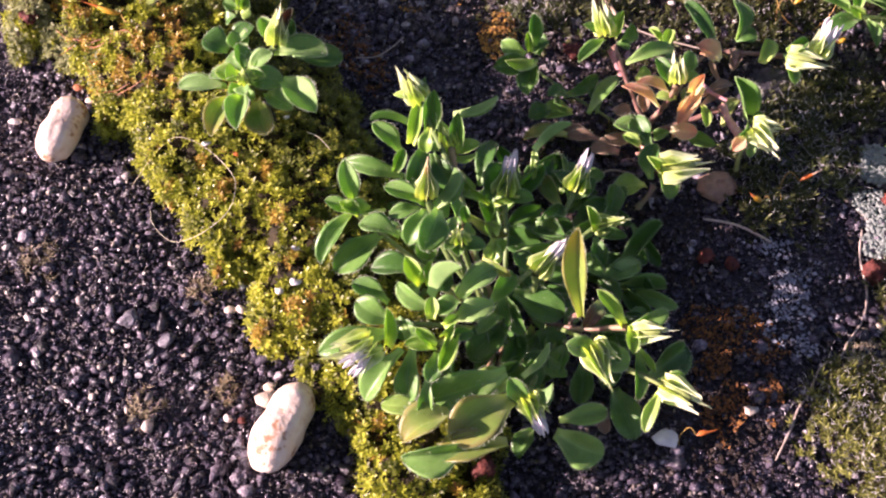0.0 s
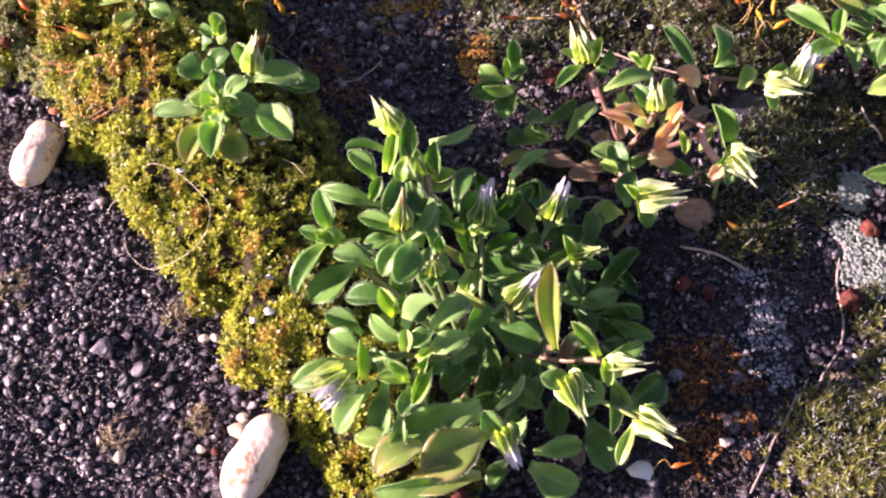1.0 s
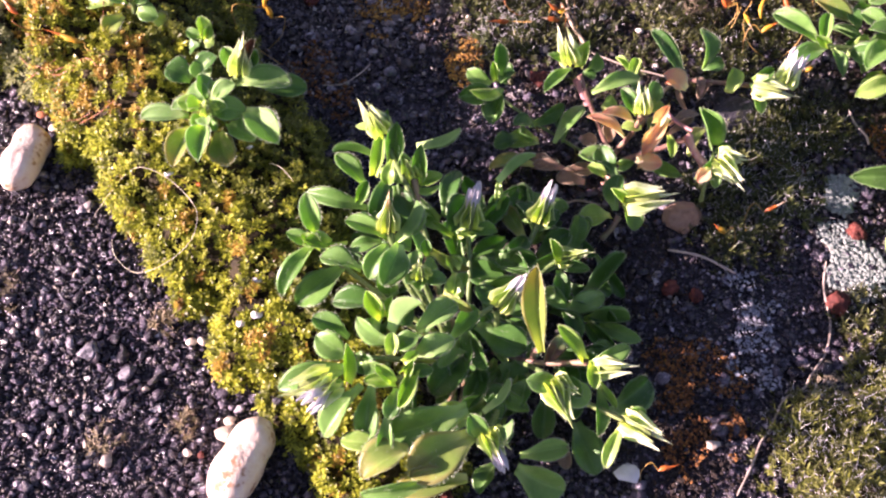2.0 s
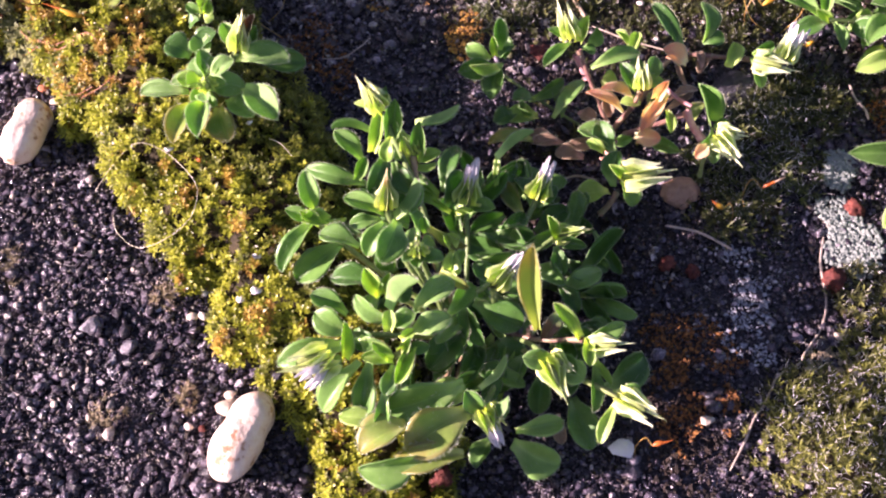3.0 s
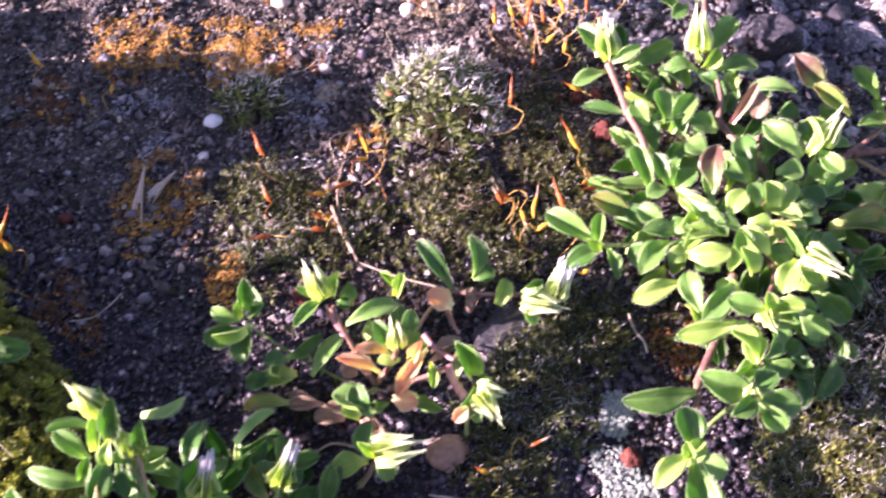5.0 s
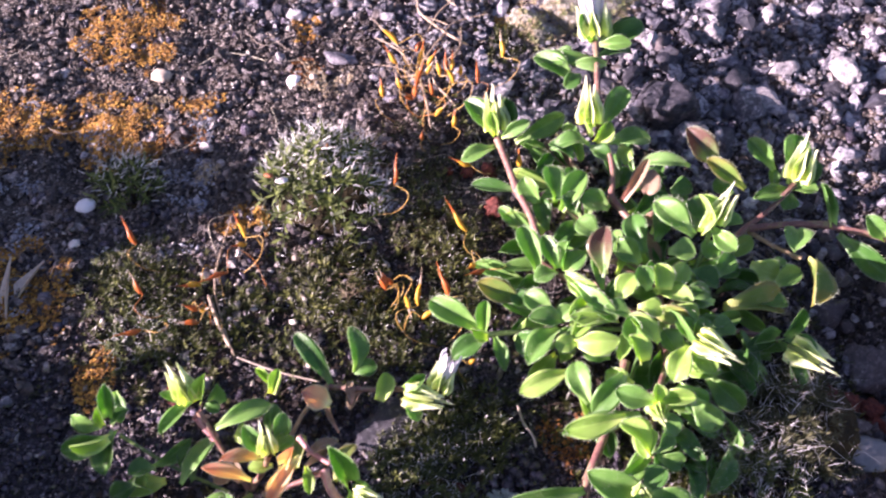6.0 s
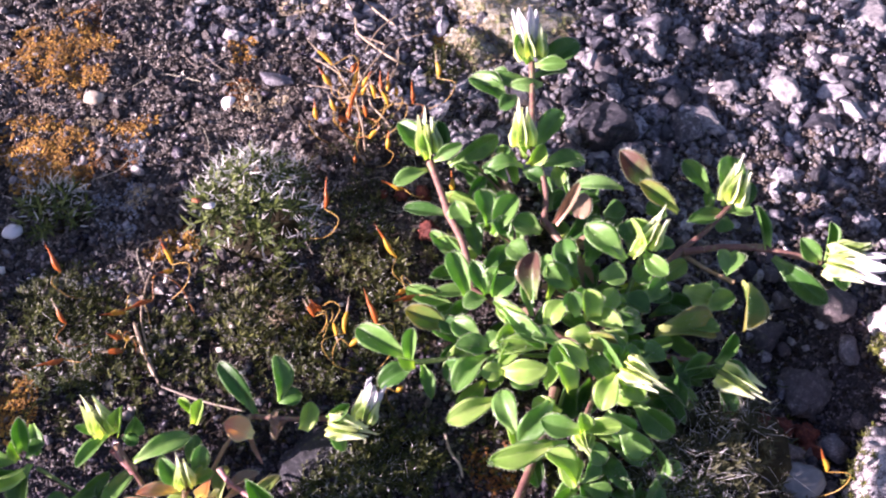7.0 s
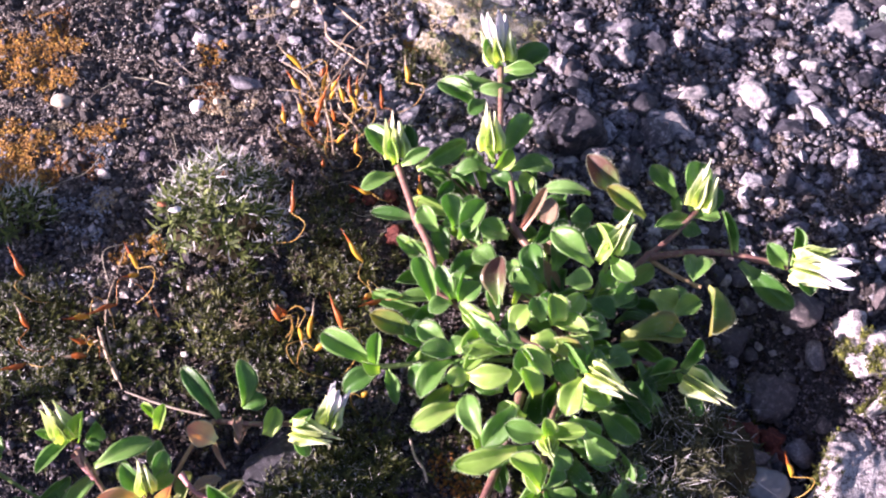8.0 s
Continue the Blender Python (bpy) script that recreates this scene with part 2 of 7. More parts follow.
STONE = {
    'white': material("stone_white", [(0.0, (0.8, 0.78, 0.77)), (1.0, (0.9, 0.89, 0.88))], rough=0.5, scale=400, bump=0.3),
    'cream': material("stone_cream", [(0.0, (0.45, 0.36, 0.27)), (1.0, (0.72, 0.62, 0.5))], rough=0.5, scale=400, bump=0.3),
    'pale': material("stone_pale", [(0.0, (0.10, 0.095, 0.105)), (0.25, (0.2, 0.185, 0.2)), (0.5, (0.4, 0.37, 0.37)), (1.0, (0.68, 0.64, 0.62))], rough=0.5, scale=1300, bump=1.0),
    'grey': material("stone_grey", [(0.0, (0.05, 0.05, 0.065)), (0.5, (0.13, 0.125, 0.145)), (1.0, (0.38, 0.36, 0.4))], rough=0.45, scale=700, bump=0.6),
    # 'dark': the pale top stops paint its fine white glints
    'dark': material("stone_dark", [(0.0, (0.016, 0.015, 0.02)), (0.55, (0.036, 0.035, 0.045)), (0.78, (0.08, 0.077, 0.092)), (0.92, (0.24, 0.23, 0.245)), (1.0, (0.45, 0.43, 0.44))], rough=0.45, scale=1400, bump=0.7),
    'pink': material("stone_pink", [(0.0, (0.12, 0.10, 0.10)), (0.45, (0.10, 0.085, 0.09)), (0.7, (0.18, 0.15, 0.15)), (1.0, (0.46, 0.4, 0.38))], rough=0.4, scale=1000, bump=1.0),
    'slate': material("stone_slate", [(0.0, (0.12, 0.135, 0.15)), (1.0, (0.22, 0.24, 0.25))], rough=0.5, scale=200, bump=0.3),
    'brown': material("stone_brown", [(0.0, (0.26, 0.15, 0.10)), (1.0, (0.5, 0.32, 0.22))], rough=0.7, scale=300, bump=0.6),
    'kerb': material("stone_kerb", [(0.0, (0.04, 0.035, 0.04)), (0.28, (0.14, 0.125, 0.13)), (0.45, (0.36, 0.33, 0.34)), (0.7, (0.6, 0.565, 0.56)), (1.0, (0.78, 0.74, 0.72))], rough=0.6, scale=900, bump=1.0, fine=4.0),
    'ochre': material("stone_ochre", [(0.0, (0.07, 0.062, 0.05)), (0.3, (0.2, 0.185, 0.12)), (0.5, (0.33, 0.31, 0.24)), (0.75, (0.48, 0.455, 0.4)), (1.0, (0.7, 0.67, 0.62))], rough=0.75, scale=1300, bump=1.0),
    'rust': material("stone_rust", [(0.0, (0.4, 0.12, 0.05)), (1.0, (0.6, 0.24, 0.12))], rough=0.7, scale=400, bump=0.5),
}
PEBBLE = material("pebbles", [(0.0, (0.1, 0.09, 0.09)), (0.35, (0.26, 0.23, 0.22)), (0.6, (0.5, 0.42, 0.34)), (0.8, (0.72, 0.66, 0.6)), (1.0, (0.88, 0.86, 0.84))], rough=0.45, scale=700, island=0.75, bump=0.4)
BRICK = material("brick_crumb", [(0.0, (0.04, 0.010, 0.008)), (0.5, (0.12, 0.028, 0.02)), (1.0, (0.25, 0.065, 0.04))], rough=0.8, scale=500, bump=1.0)
PELLET = material("pellet_clay", [(0.0, (0.34, 0.16, 0.085)), (0.22, (0.56, 0.32, 0.19)), (0.36, (0.82, 0.63, 0.49)), (1.0, (0.92, 0.79, 0.68))], rough=0.5, scale=300, bump=0.4)
MOSS = [
    material("moss_yellow_green", [(0.0, (0.06, 0.05, 0.008)), (0.3, (0.18, 0.21, 0.02)), (0.65, (0.48, 0.52, 0.045)), (1.0, (0.82, 0.79, 0.18))], rough=0.35, scale=150, island=0.5, bump=0.0, translucent=0.4),
    material("moss_golden", [(0.0, (0.06, 0.025, 0.01)), (0.3, (0.26, 0.14, 0.028)), (0.6, (0.52, 0.37, 0.055)), (1.0, (0.78, 0.62, 0.2))], rough=0.35, scale=150, island=0.5, bump=0.0, translucent=0.4),
    material("moss_deep_green", [(0.0, (0.045, 0.055, 0.008)), (0.5, (0.15, 0.18, 0.022)), (1.0, (0.32, 0.35, 0.06))], rough=0.45, scale=240, island=0.5, bump=0.0, translucent=0.35),
    material("moss_grey_green", [(0.0, (0.12, 0.13, 0.05)), (0.5, (0.27, 0.30, 0.12)), (1.0, (0.46, 0.48, 0.26))], rough=0.5, scale=240, island=0.5, bump=0.0, translucent=0.35),
]
# near-black brown: the shade between moss shoots is put into this colour
MOSS_UNDER_SHADE = material("moss_shade_underlay", [(0.0, (0.010, 0.008, 0.003)), (1.0, (0.05, 0.036, 0.010))], rough=0.9, scale=300, bump=0.8)
CUSHION = {
    'silver': material("cushion_silver_green", [(0.0, (0.015, 0.02, 0.006)), (0.4, (0.06, 0.085, 0.022)), (0.7, (0.17, 0.22, 0.05)), (1.0, (0.4, 0.44, 0.16))], rough=0.6, scale=200, island=0.5, bump=0.0, translucent=0.2),
    'olive': material("cushion_olive", [(0.0, (0.009, 0.010, 0.004)), (0.45, (0.038, 0.044, 0.011)), (0.75, (0.115, 0.13, 0.03)), (1.0, (0.42, 0.43, 0.14))], rough=0.45, scale=260, island=0.65, bump=0.0, translucent=0.25),
    # 'dark': moss green lowered so that it also carries the shade around it
    'dark': material("cushion_dark", [(0.0, (0.008, 0.010, 0.004)), (0.45, (0.035, 0.045, 0.012)), (0.75, (0.11, 0.13, 0.03)), (1.0, (0.28, 0.3, 0.09))], rough=0.5, scale=260, island=0.6, bump=0.0, translucent=0.25),
    'fine': material("cushion_fine", [(0.0, (0.02, 0.022, 0.006)), (0.45, (0.09, 0.1, 0.02)), (0.75, (0.24, 0.26, 0.045)), (1.0, (0.5, 0.5, 0.15))], rough=0.6, scale=200, island=0.5, bump=0.0, translucent=0.25),
    'long': material("cushion_long_haired", [(0.0, (0.02, 0.022, 0.01)), (0.6, (0.07, 0.075, 0.03)), (1.0, (0.16, 0.15, 0.07))], rough=0.6, scale=200, island=0.5, bump=0.0, translucent=0.2),
    'tipped': material("cushion_tipped", [(0.0, (0.02, 0.026, 0.009)), (0.55, (0.07, 0.095, 0.025)), (0.8, (0.19, 0.22, 0.05)), (1.0, (0.36, 0.36, 0.13))], rough=0.6, scale=200, island=0.5, bump=0.0, translucent=0.2),
    'straw': material("cushion_straw", [(0.0, (0.09, 0.075, 0.04)), (0.6, (0.24, 0.2, 0.11)), (1.0, (0.46, 0.39, 0.24))], rough=0.6, scale=200, island=0.5, bump=0.0, translucent=0.2),
}

SILVER = material("moss_hair_point", [(0.0, (0.6, 0.6, 0.58)), (1.0, (0.85, 0.85, 0.83))], rough=0.35, bump=0.0, island=0.4, translucent=0.3)
CRUST = {
    'orange': material("lichen_orange", [(0.0, (0.07, 0.04, 0.025)), (0.3, (0.2, 0.10, 0.03)), (0.6, (0.40, 0.20, 0.035)), (0.8, (0.56, 0.33, 0.06)), (1.0, (0.72, 0.52, 0.14))], rough=0.8, scale=500, island=0.6, bump=0.4),
    'rust': material("lichen_rust", [(0.0, (0.08, 0.035, 0.015)), (0.6, (0.2, 0.08, 0.02)), (1.0, (0.36, 0.16, 0.04))], rough=0.8, scale=500, island=0.6, bump=0.4),
    'straw': material("lichen_straw", [(0.0, (0.2, 0.15, 0.09)), (1.0, (0.5, 0.42, 0.27))], rough=0.8, scale=500, island=0.6, bump=0.4),
    'white': material("lichen_white", [(0.0, (0.4, 0.41, 0.42)), (1.0, (0.75, 0.76, 0.76))], rough=0.8, scale=500, island=0.6, bump=0.4),
    'blue': material("lichen_blue_grey", [(0.0, (0.15, 0.16, 0.19)), (1.0, (0.42, 0.44, 0.48))], rough=0.8, scale=500, island=0.6, bump=0.4),
}
FOLIOSE = material("lichen_pale", [(0.0, (0.10, 0.125, 0.11)), (0.4, (0.20, 0.24, 0.215)), (1.0, (0.37, 0.42, 0.38))], rough=0.85, scale=420, island=0.35, bump=0.5)
STRAND = {
    'root': material("strand_root", [(0.0, (0.34, 0.27, 0.21)), (1.0, (0.52, 0.44, 0.37))], rough=0.6, scale=500),
    'straw': material("strand_straw", [(0.0, (0.32, 0.24, 0.16)), (1.0, (0.5, 0.39, 0.28))], rough=0.5, scale=500),
    'rust': material("strand_rust", [(0.0, (0.2, 0.06, 0.025)), (1.0, (0.42, 0.17, 0.07))], rough=0.4, bump=0.0),
    'hair': material("strand_hair", [(0.0, (0.5, 0.44, 0.3)), (1.0, (0.7, 0.65, 0.5))], rough=0.35, bump=0.0),
}
SETA = {
    'red': material("seta_red", [(0.0, (0.34, 0.10, 0.03)), (1.0, (0.5, 0.22, 0.05))], rough=0.35, bump=0.0),
    'yellow': material("seta_yellow", [(0.0, (0.34, 0.18, 0.04)), (1.0, (0.56, 0.38, 0.1))], rough=0.35, bump=0.0),
}
CAPSULE = {
    'red': material("capsule_red", [(0.0, (0.45, 0.09, 0.02)), (1.0, (0.62, 0.2, 0.04))], rough=0.35, scale=600, bump=0.1, translucent=0.2),
    'yellow': material("capsule_yellow", [(0.0, (0.55, 0.26, 0.02)), (1.0, (0.75, 0.48, 0.05))], rough=0.35, scale=600, bump=0.1, translucent=0.2),
}


# ---- helpers for meshes, all in centimetres ----
def soft(x, y, z=0.0):
    return noise.noise(Vector((x, y, z)))


# the first four domes are added out of view, tall enough to cast shade
MOUND = [(-8.0, 19.6, 1.5, 1.35), (-7.7, 18.2, 1.7, 1.9), (-7.0, 16.0, 1.5, 3.3), (-7.4, 16.9, 1.45, 2.45), (-6.3, 15.8, 2.0, 1.5), (-5.2, 14.2, 2.1, 1.6), (-4.2, 12.6, 1.8, 1.4), (-3.2, 11.3, 1.7, 1.15), (-2.3, 9.9, 1.6, 0.9),
         (-1.5, 8.5, 1.4, 0.75), (-0.8, 7.2, 1.2, 0.6), (-0.2, 6.0, 1.0, 0.5), (0.3, 4.8, 0.9, 0.45)]


def moss_h(x, y):
    """Height of the moss mound, its unseen shade-casting domes included; nothing outside of it."""
    wob = 0.25 * soft(x * 0.9, y * 0.9, 3.0) + 0.12 * soft(x * 2.3, y * 2.3, 7.0)
    best = 0.0
    for cx, cy, r, h in MOUND:
        d = math.hypot(x - cx, y - cy) / r + wob
        if d < 1.0:
            best = max(best, h * (1.0 - d * d) ** 0.6)
    return best * (1.0 + 0.18 * soft(x * 2.0, y * 2.0, 1.0))


def coarse(x, y):
    """How far the coarse, worn asphalt takes over, from 0 to 1."""
    k = (x - 8.2) * 0.55 + (y - 16.0) * 0.5 + 1.2 * soft(x * 0.5, y * 0.5, 21.0)
    return min(1.0, max(0.0, k)) * min(1.0, max(0.3, (y - 13.0) / 4.0))


def ground_h(x, y):
    """Height of the bare ground: gently uneven, with the sunken joint beside the stones."""
    h = 0.10 * soft(x * 0.35, y * 0.35, 11.0) + 0.05 * soft(x * 1.1, y * 1.1, 5.0)
    if 12.5 < y < 40.0 and -8.0 < x < 40.0:  # the weathered part is rougher, the coarse part most of all
        rough = 0.7 * min(1.0, (y - 12.5) / 3.0) + 0.5 * coarse(x, y)
        h += rough * (0.15 * soft(x * 1.5, y * 1.5, 44.0) + 0.10 * soft(x * 3.3, y * 3.3, 45.0))
    h -= 0.42 * math.exp(-(((x - 13.6) / 1.4) ** 2) - ((y - 16.3) / 0.8) ** 2)  # a hollow in the coarse part
    joint = math.exp(-(((x - 13.3 + 0.10 * (y - 13.0)) / 0.9) ** 2)) / (1.0 + math.exp(min(40.0, (y - 15.2) * 2.5)))
    return h - 0.8 * joint / (1.0 + math.exp(min(40.0, (7.5 - y) * 2.0)))


def top_h(x, y):
    return ground_h(x, y) + moss_h(x, y)


def mesh_from(name, verts, faces, mats, smooth=True, which=None):
    """A mesh from arrays of vertices in centimetres and of triangles or quads."""
    me = bpy.data.meshes.new(name)
    verts, faces = np.asarray(verts, dtype=np.float32) * CM, np.asarray(faces, dtype=np.int32)
    me.vertices.add(len(verts))
    me.vertices.foreach_set("co", verts.ravel())
    k = faces.shape[1]
    me.loops.add(faces.size)
    me.loops.foreach_set("vertex_index", faces.ravel())
    me.polygons.add(len(faces))
    me.polygons.foreach_set("loop_start", np.arange(0, faces.size, k, dtype=np.int32))
    me.polygons.foreach_set("use_smooth", np.full(len(faces), smooth))
    for m in mats:
        me.materials.append(m)
    if which is not None:
        me.polygons.foreach_set("material_index", np.asarray(which, dtype=np.int32))
    me.update(calc_edges=True)
    return me


def thing(name, x, y, z, label, category, group=""):
    ob = new(name)
    ob.empty_display_size = 0.005
    ob.location = (x * CM, y * CM, z * CM)
    return tagged(ob, label, category, group)


def under(ob, parent):
    """Puts ob, whose mesh is in the place's own frame, under parent."""
    ob.parent = parent
    ob.location = -parent.location
    return ob


def frame_of(a, b, facing, roll=0.0):
    """Turn whose y runs from a to b and whose z looks to facing as well as it can."""
    y = (Vector(b) - Vector(a)).normalized()
    z = Vector(facing) - y * Vector(facing).dot(y)
    if z.length < 0.05:
        z = Vector((0, -1, 0.2)) - y * Vector((0, -1, 0.2)).dot(y)
    z.normalize()
    x = y.cross(z)
    m = Matrix((x, y, z)).transposed().to_4x4()
    return m @ Matrix.Rotation(radians(roll), 4, 'Y')


def tube(points, radii, sides=7):
    """Vertices and quads of a bent tube along points."""
    pts = [Vector(p) for p in points]
    verts, faces = [], []
    side = Vector((0.3, 0.9, 0.2))
    for k, p in enumerate(pts):
        way = (pts[min(k + 1, len(pts) - 1)] - pts[max(k - 1, 0)]).normalized()
        u = (side - way * side.dot(way)).normalized()
        v = way.cross(u)
        for s in range(sides):
            a = 2 * math.pi * s / sides
            verts.append(p + (u * math.cos(a) + v * math.sin(a)) * radii[k])
    for k in range(len(pts) - 1):
        for s in range(sides):
            t = (s + 1) % sides
            faces.append((k * sides + s, k * sides + t, (k + 1) * sides + t, (k + 1) * sides + s))
    return verts, faces


def smooth_line(points, steps=6):
    """A smooth line through points."""
    p = [Vector(q) for q in points]
    p = [2 * p[0] - p[1]] + p + [2 * p[-1] - p[-2]]
    out = []
    for k in range(1, len(p) - 2):
        for s in range(steps):
            t = s / steps
            a, b, c, d = p[k - 1], p[k], p[k + 1], p[k + 2]
            out.append(0.5 * (2 * b + (c - a) * t + (2 * a - 5 * b + 4 * c - d) * t * t + (3 * b - a - 3 * c + d) * t ** 3))
    out.append(p[-2])
    return out


# ---- leaves ----
def outline(form, s, widest, blunt, petiole):
    """Half width, of at most 1, at the share s of the length of a leaf, sepal or petal."""
    if s < widest:
        e = s / widest
        e = e * e * (3 - 2 * e)
        return petiole + (1 - petiole) * e
    e = (s - widest) / (1 - widest)
    if form == 'leaf':
        return max(0.0, 1 - e ** blunt) ** 0.55
    if form == 'sepal':
        return (1 - e) ** 1.15
    return max(0.0, 1 - e ** 1.6) ** 0.7


def leaf_mesh(name, tone, arch, fold, cup, seed, hairs=210, form='leaf', petiole=0.3):
    """One leaf of length and width 1 along y: spoon-shaped, softly creased along its midrib, thick, with hairs along its rim."""
    rnd = random.Random(seed)
    rows, cols = 14, 9
    top = np.zeros((rows, cols, 3))
    skew, wave, twist, curl = rnd.uniform(-0.07, 0.07), rnd.uniform(0.015, 0.05), rnd.uniform(-0.35, 0.35), rnd.uniform(-0.5, 1.0)
    widest, blunt = {'leaf': rnd.uniform(0.54, 0.66), 'sepal': 0.3, 'petal': 0.6}[form], rnd.uniform(2.0, 2.7)
    for i in range(rows):
        s = math.sin(0.5 * math.pi * i / (rows - 1))
        w = 0.5 * max(0.03, outline(form, s, widest, blunt, petiole))
        for j in range(cols):
            u = 2.0 * j / (cols - 1) - 1.0
            x = u * w * (1 + 0.05 * math.sin(7 * s + seed + (2 if u > 0 else 0))) + skew * math.sin(math.pi * s)
            z = arch * (math.sin(s * 2.2) * 0.55 - s * s * 0.75) + 1.2 * fold * abs(u) ** 1.15 * w + (cup + 0.1) * u * u * w - 0.022 * math.exp(-(u * 4.5) ** 2)
            z += wave * math.sin(8 * s + 2.5 * u + seed) * abs(u) + twist * s * x * 0.6 + curl * 0.45 * max(0.0, s - 0.65) ** 2
            top[i, j] = (x, s, z)
    low = top.copy()
    low[:, :, 2] -= 0.05 * (1 - np.abs(np.linspace(-1, 1, cols))[None, :] ** 2) + 0.016
    verts = np.concatenate([top.reshape(-1, 3), low.reshape(-1, 3)]) / CM
    faces, which = [], []
    n = rows * cols
    uv = [(j / (cols - 1), top[i, j, 1]) for i in range(rows) for j in range(cols)] * 2
    for i in range(rows - 1):
        for j in range(cols - 1):
            a = i * cols + j
            faces.append((a, a + 1, a + cols + 1, a + cols))
            faces.append((n + a, n + a + cols, n + a + cols + 1, n + a + 1))
    rim = [i * cols for i in range(rows)] + [(rows - 1) * cols + j for j in range(1, cols)] + [i * cols + cols - 1 for i in range(rows - 2, -1, -1)] + [j for j in range(cols - 2, 0, -1)]
    for k, a in enumerate(rim):
        b = rim[(k + 1) % len(rim)]
        faces.append((a, b, n + b, n + a))
    which = [0] * len(faces)
    verts = verts.tolist()
    for k in range(hairs):
        i, s = rnd.randrange(1, rows - 1), rnd.random()
        edge = rnd.random() < 0.6
        j = rnd.choice((0, cols - 1)) if edge else rnd.randrange(cols)
        p = Vector(top[i, j]) * (1 - s) + Vector(top[i + 1, j]) * s
        out = Vector(((1 if j > 3 else -1) * rnd.uniform(0.5, 1.2) if edge else rnd.uniform(-.4, .4), rnd.uniform(-0.1, 0.7), rnd.uniform(0.1, 0.7) if edge else rnd.uniform(0.6, 1.0))).normalized()
        q = p + out * rnd.uniform(0.04, 0.11)
        side = out.cross(Vector((0, 0.6, 1))).normalized() * 0.0024
        base = len(verts)
        verts += [tuple((p - side) / CM), tuple((p + side) / CM), tuple((q + side * 0.3) / CM), tuple((q - side * 0.3) / CM)]
        uv += [(0.5, 0.5)] * 4
        faces.append((base, base + 1, base + 2, base + 3))
        which.append(1)
    me = mesh_from(name, verts, faces, [tone, HAIR], True, which)
    layer = me.uv_layers.new(name="UVMap")
    flat = np.array([uv[v] for f in faces for v in f], dtype=np.float32)
    layer.data.foreach_set("uv", flat.ravel())
    return me


# shapes of leaf: 0 open and nearly flat, 1 arching over, 2 upright and cupped, 3 folded, seen on its edge
SHAPES = ((0.30, 0.32, 0.05), (0.75, 0.28, -0.1), (0.15, 0.5, 0.4), (0.35, 0.7, 0.1))
leaf_store = {}
leaf_dice = random.Random(5)


def leaf(parent, a, b, width, shape, tone):
    """A leaf from its base a to its tip b, of that width."""
    pick = leaf_dice.randrange(5)
    key = (shape, tone, pick)
    if key not in leaf_store:
        arch, fold, cup = SHAPES[shape]
        d = random.Random(str(key))
        leaf_store[key] = leaf_mesh("leaf", LEAF[tone], arch * d.uniform(0.7, 1.4), fold * d.uniform(0.6, 1.3), cup * d.uniform(0.5, 1.5), 10 * shape + pick, hairs=420 if tone == 'h' else 210,
                                    petiole=0.3 if shape in (0, 1) else 0.6)
    a, b = Vector(a), Vector(b)
    length = max((b - a).length * 0.98, 0.14)
    facing = Vector((leaf_dice.uniform(-0.3, 0.2), -0.35 + leaf_dice.uniform(-0.25, 0.25), 0.9))
    roll = leaf_dice.choice((-1, 1)) * leaf_dice.uniform(72, 90) if shape == 3 else leaf_dice.gauss(0, 12)
    ob = new("leaf", leaf_store[key])
    ob.parent = parent
    ob.matrix_basis = Matrix.Translation(a * CM - parent.location) @ frame_of(a, b, facing, roll) @ Matrix.Diagonal((width * CM * (0.4 if shape == 3 else 0.85), length * CM, min(length, width * 1.8) * CM * 0.8, 1.0))
    return ob


def stem(parent, a, b, radius, tone):
    """A slightly bent stem with swollen ends and fine hairs."""
    a, b = Vector(a), Vector(b)
    a.z = max(a.z, 0.0)
    radius *= 0.66
    span = (b - a).length
    mid = (a + b) / 2 + Vector((leaf_dice.uniform(-1, 1), leaf_dice.uniform(-1, 1), leaf_dice.uniform(-0.2, 0.9))) * 0.08 * span
    line = smooth_line([a, mid, b], 7)
    radii = [radius * (0.95 + 0.3 * abs(2 * k / (len(line) - 1) - 1) ** 3) for k in range(len(line))]
    verts, faces = tube(line, radii, 8)
    which = [0] * len(faces)
    for k in range(int(span * 45)):
        i = leaf_dice.randrange(len(line) - 1)
        p = line[i].lerp(line[i + 1], leaf_dice.random())
        out = Vector((leaf_dice.gauss(0, 1), leaf_dice.gauss(0, 1), leaf_dice.gauss(0, 1))).normalized()
        q = p + out * (radius + leaf_dice.uniform(0.03, 0.075))
        side = out.cross(b - a).normalized() * 0.003
        n = len(verts)
        verts += [p - side, p + side, q + side * 0.4, q - side * 0.4]
        faces.append((n, n + 1, n + 2, n + 3))
        which.append(1)
    me = mesh_from("stem", [tuple(v) for v in verts], faces, [STEM[tone], HAIR], True, which)
    return under(new("stem", me), parent)


def cone_mesh():
    """The base of a flower bud: a small ribbed cup, 1 long along y."""
    verts, faces = [], []
    rings = ((0.0, 0.08), (0.08, 0.17), (0.25, 0.24), (0.5, 0.25), (0.7, 0.19), (0.85, 0.08))
    for y, r in rings:
        for s in range(10):
            a = 2 * math.pi * s / 10
            k = r * (1.0 + 0.06 * (s % 2))
            verts.append((k * math.cos(a), y, k * math.sin(a)))
    for i in range(len(rings) - 1):
        for s in range(10):
            t = (s + 1) % 10
            faces.append((i * 10 + s, (i + 1) * 10 + s, (i + 1) * 10 + t, i * 10 + t))
    return mesh_from("flower_bud", np.array(verts) / CM, faces, [STEM['y']], True)


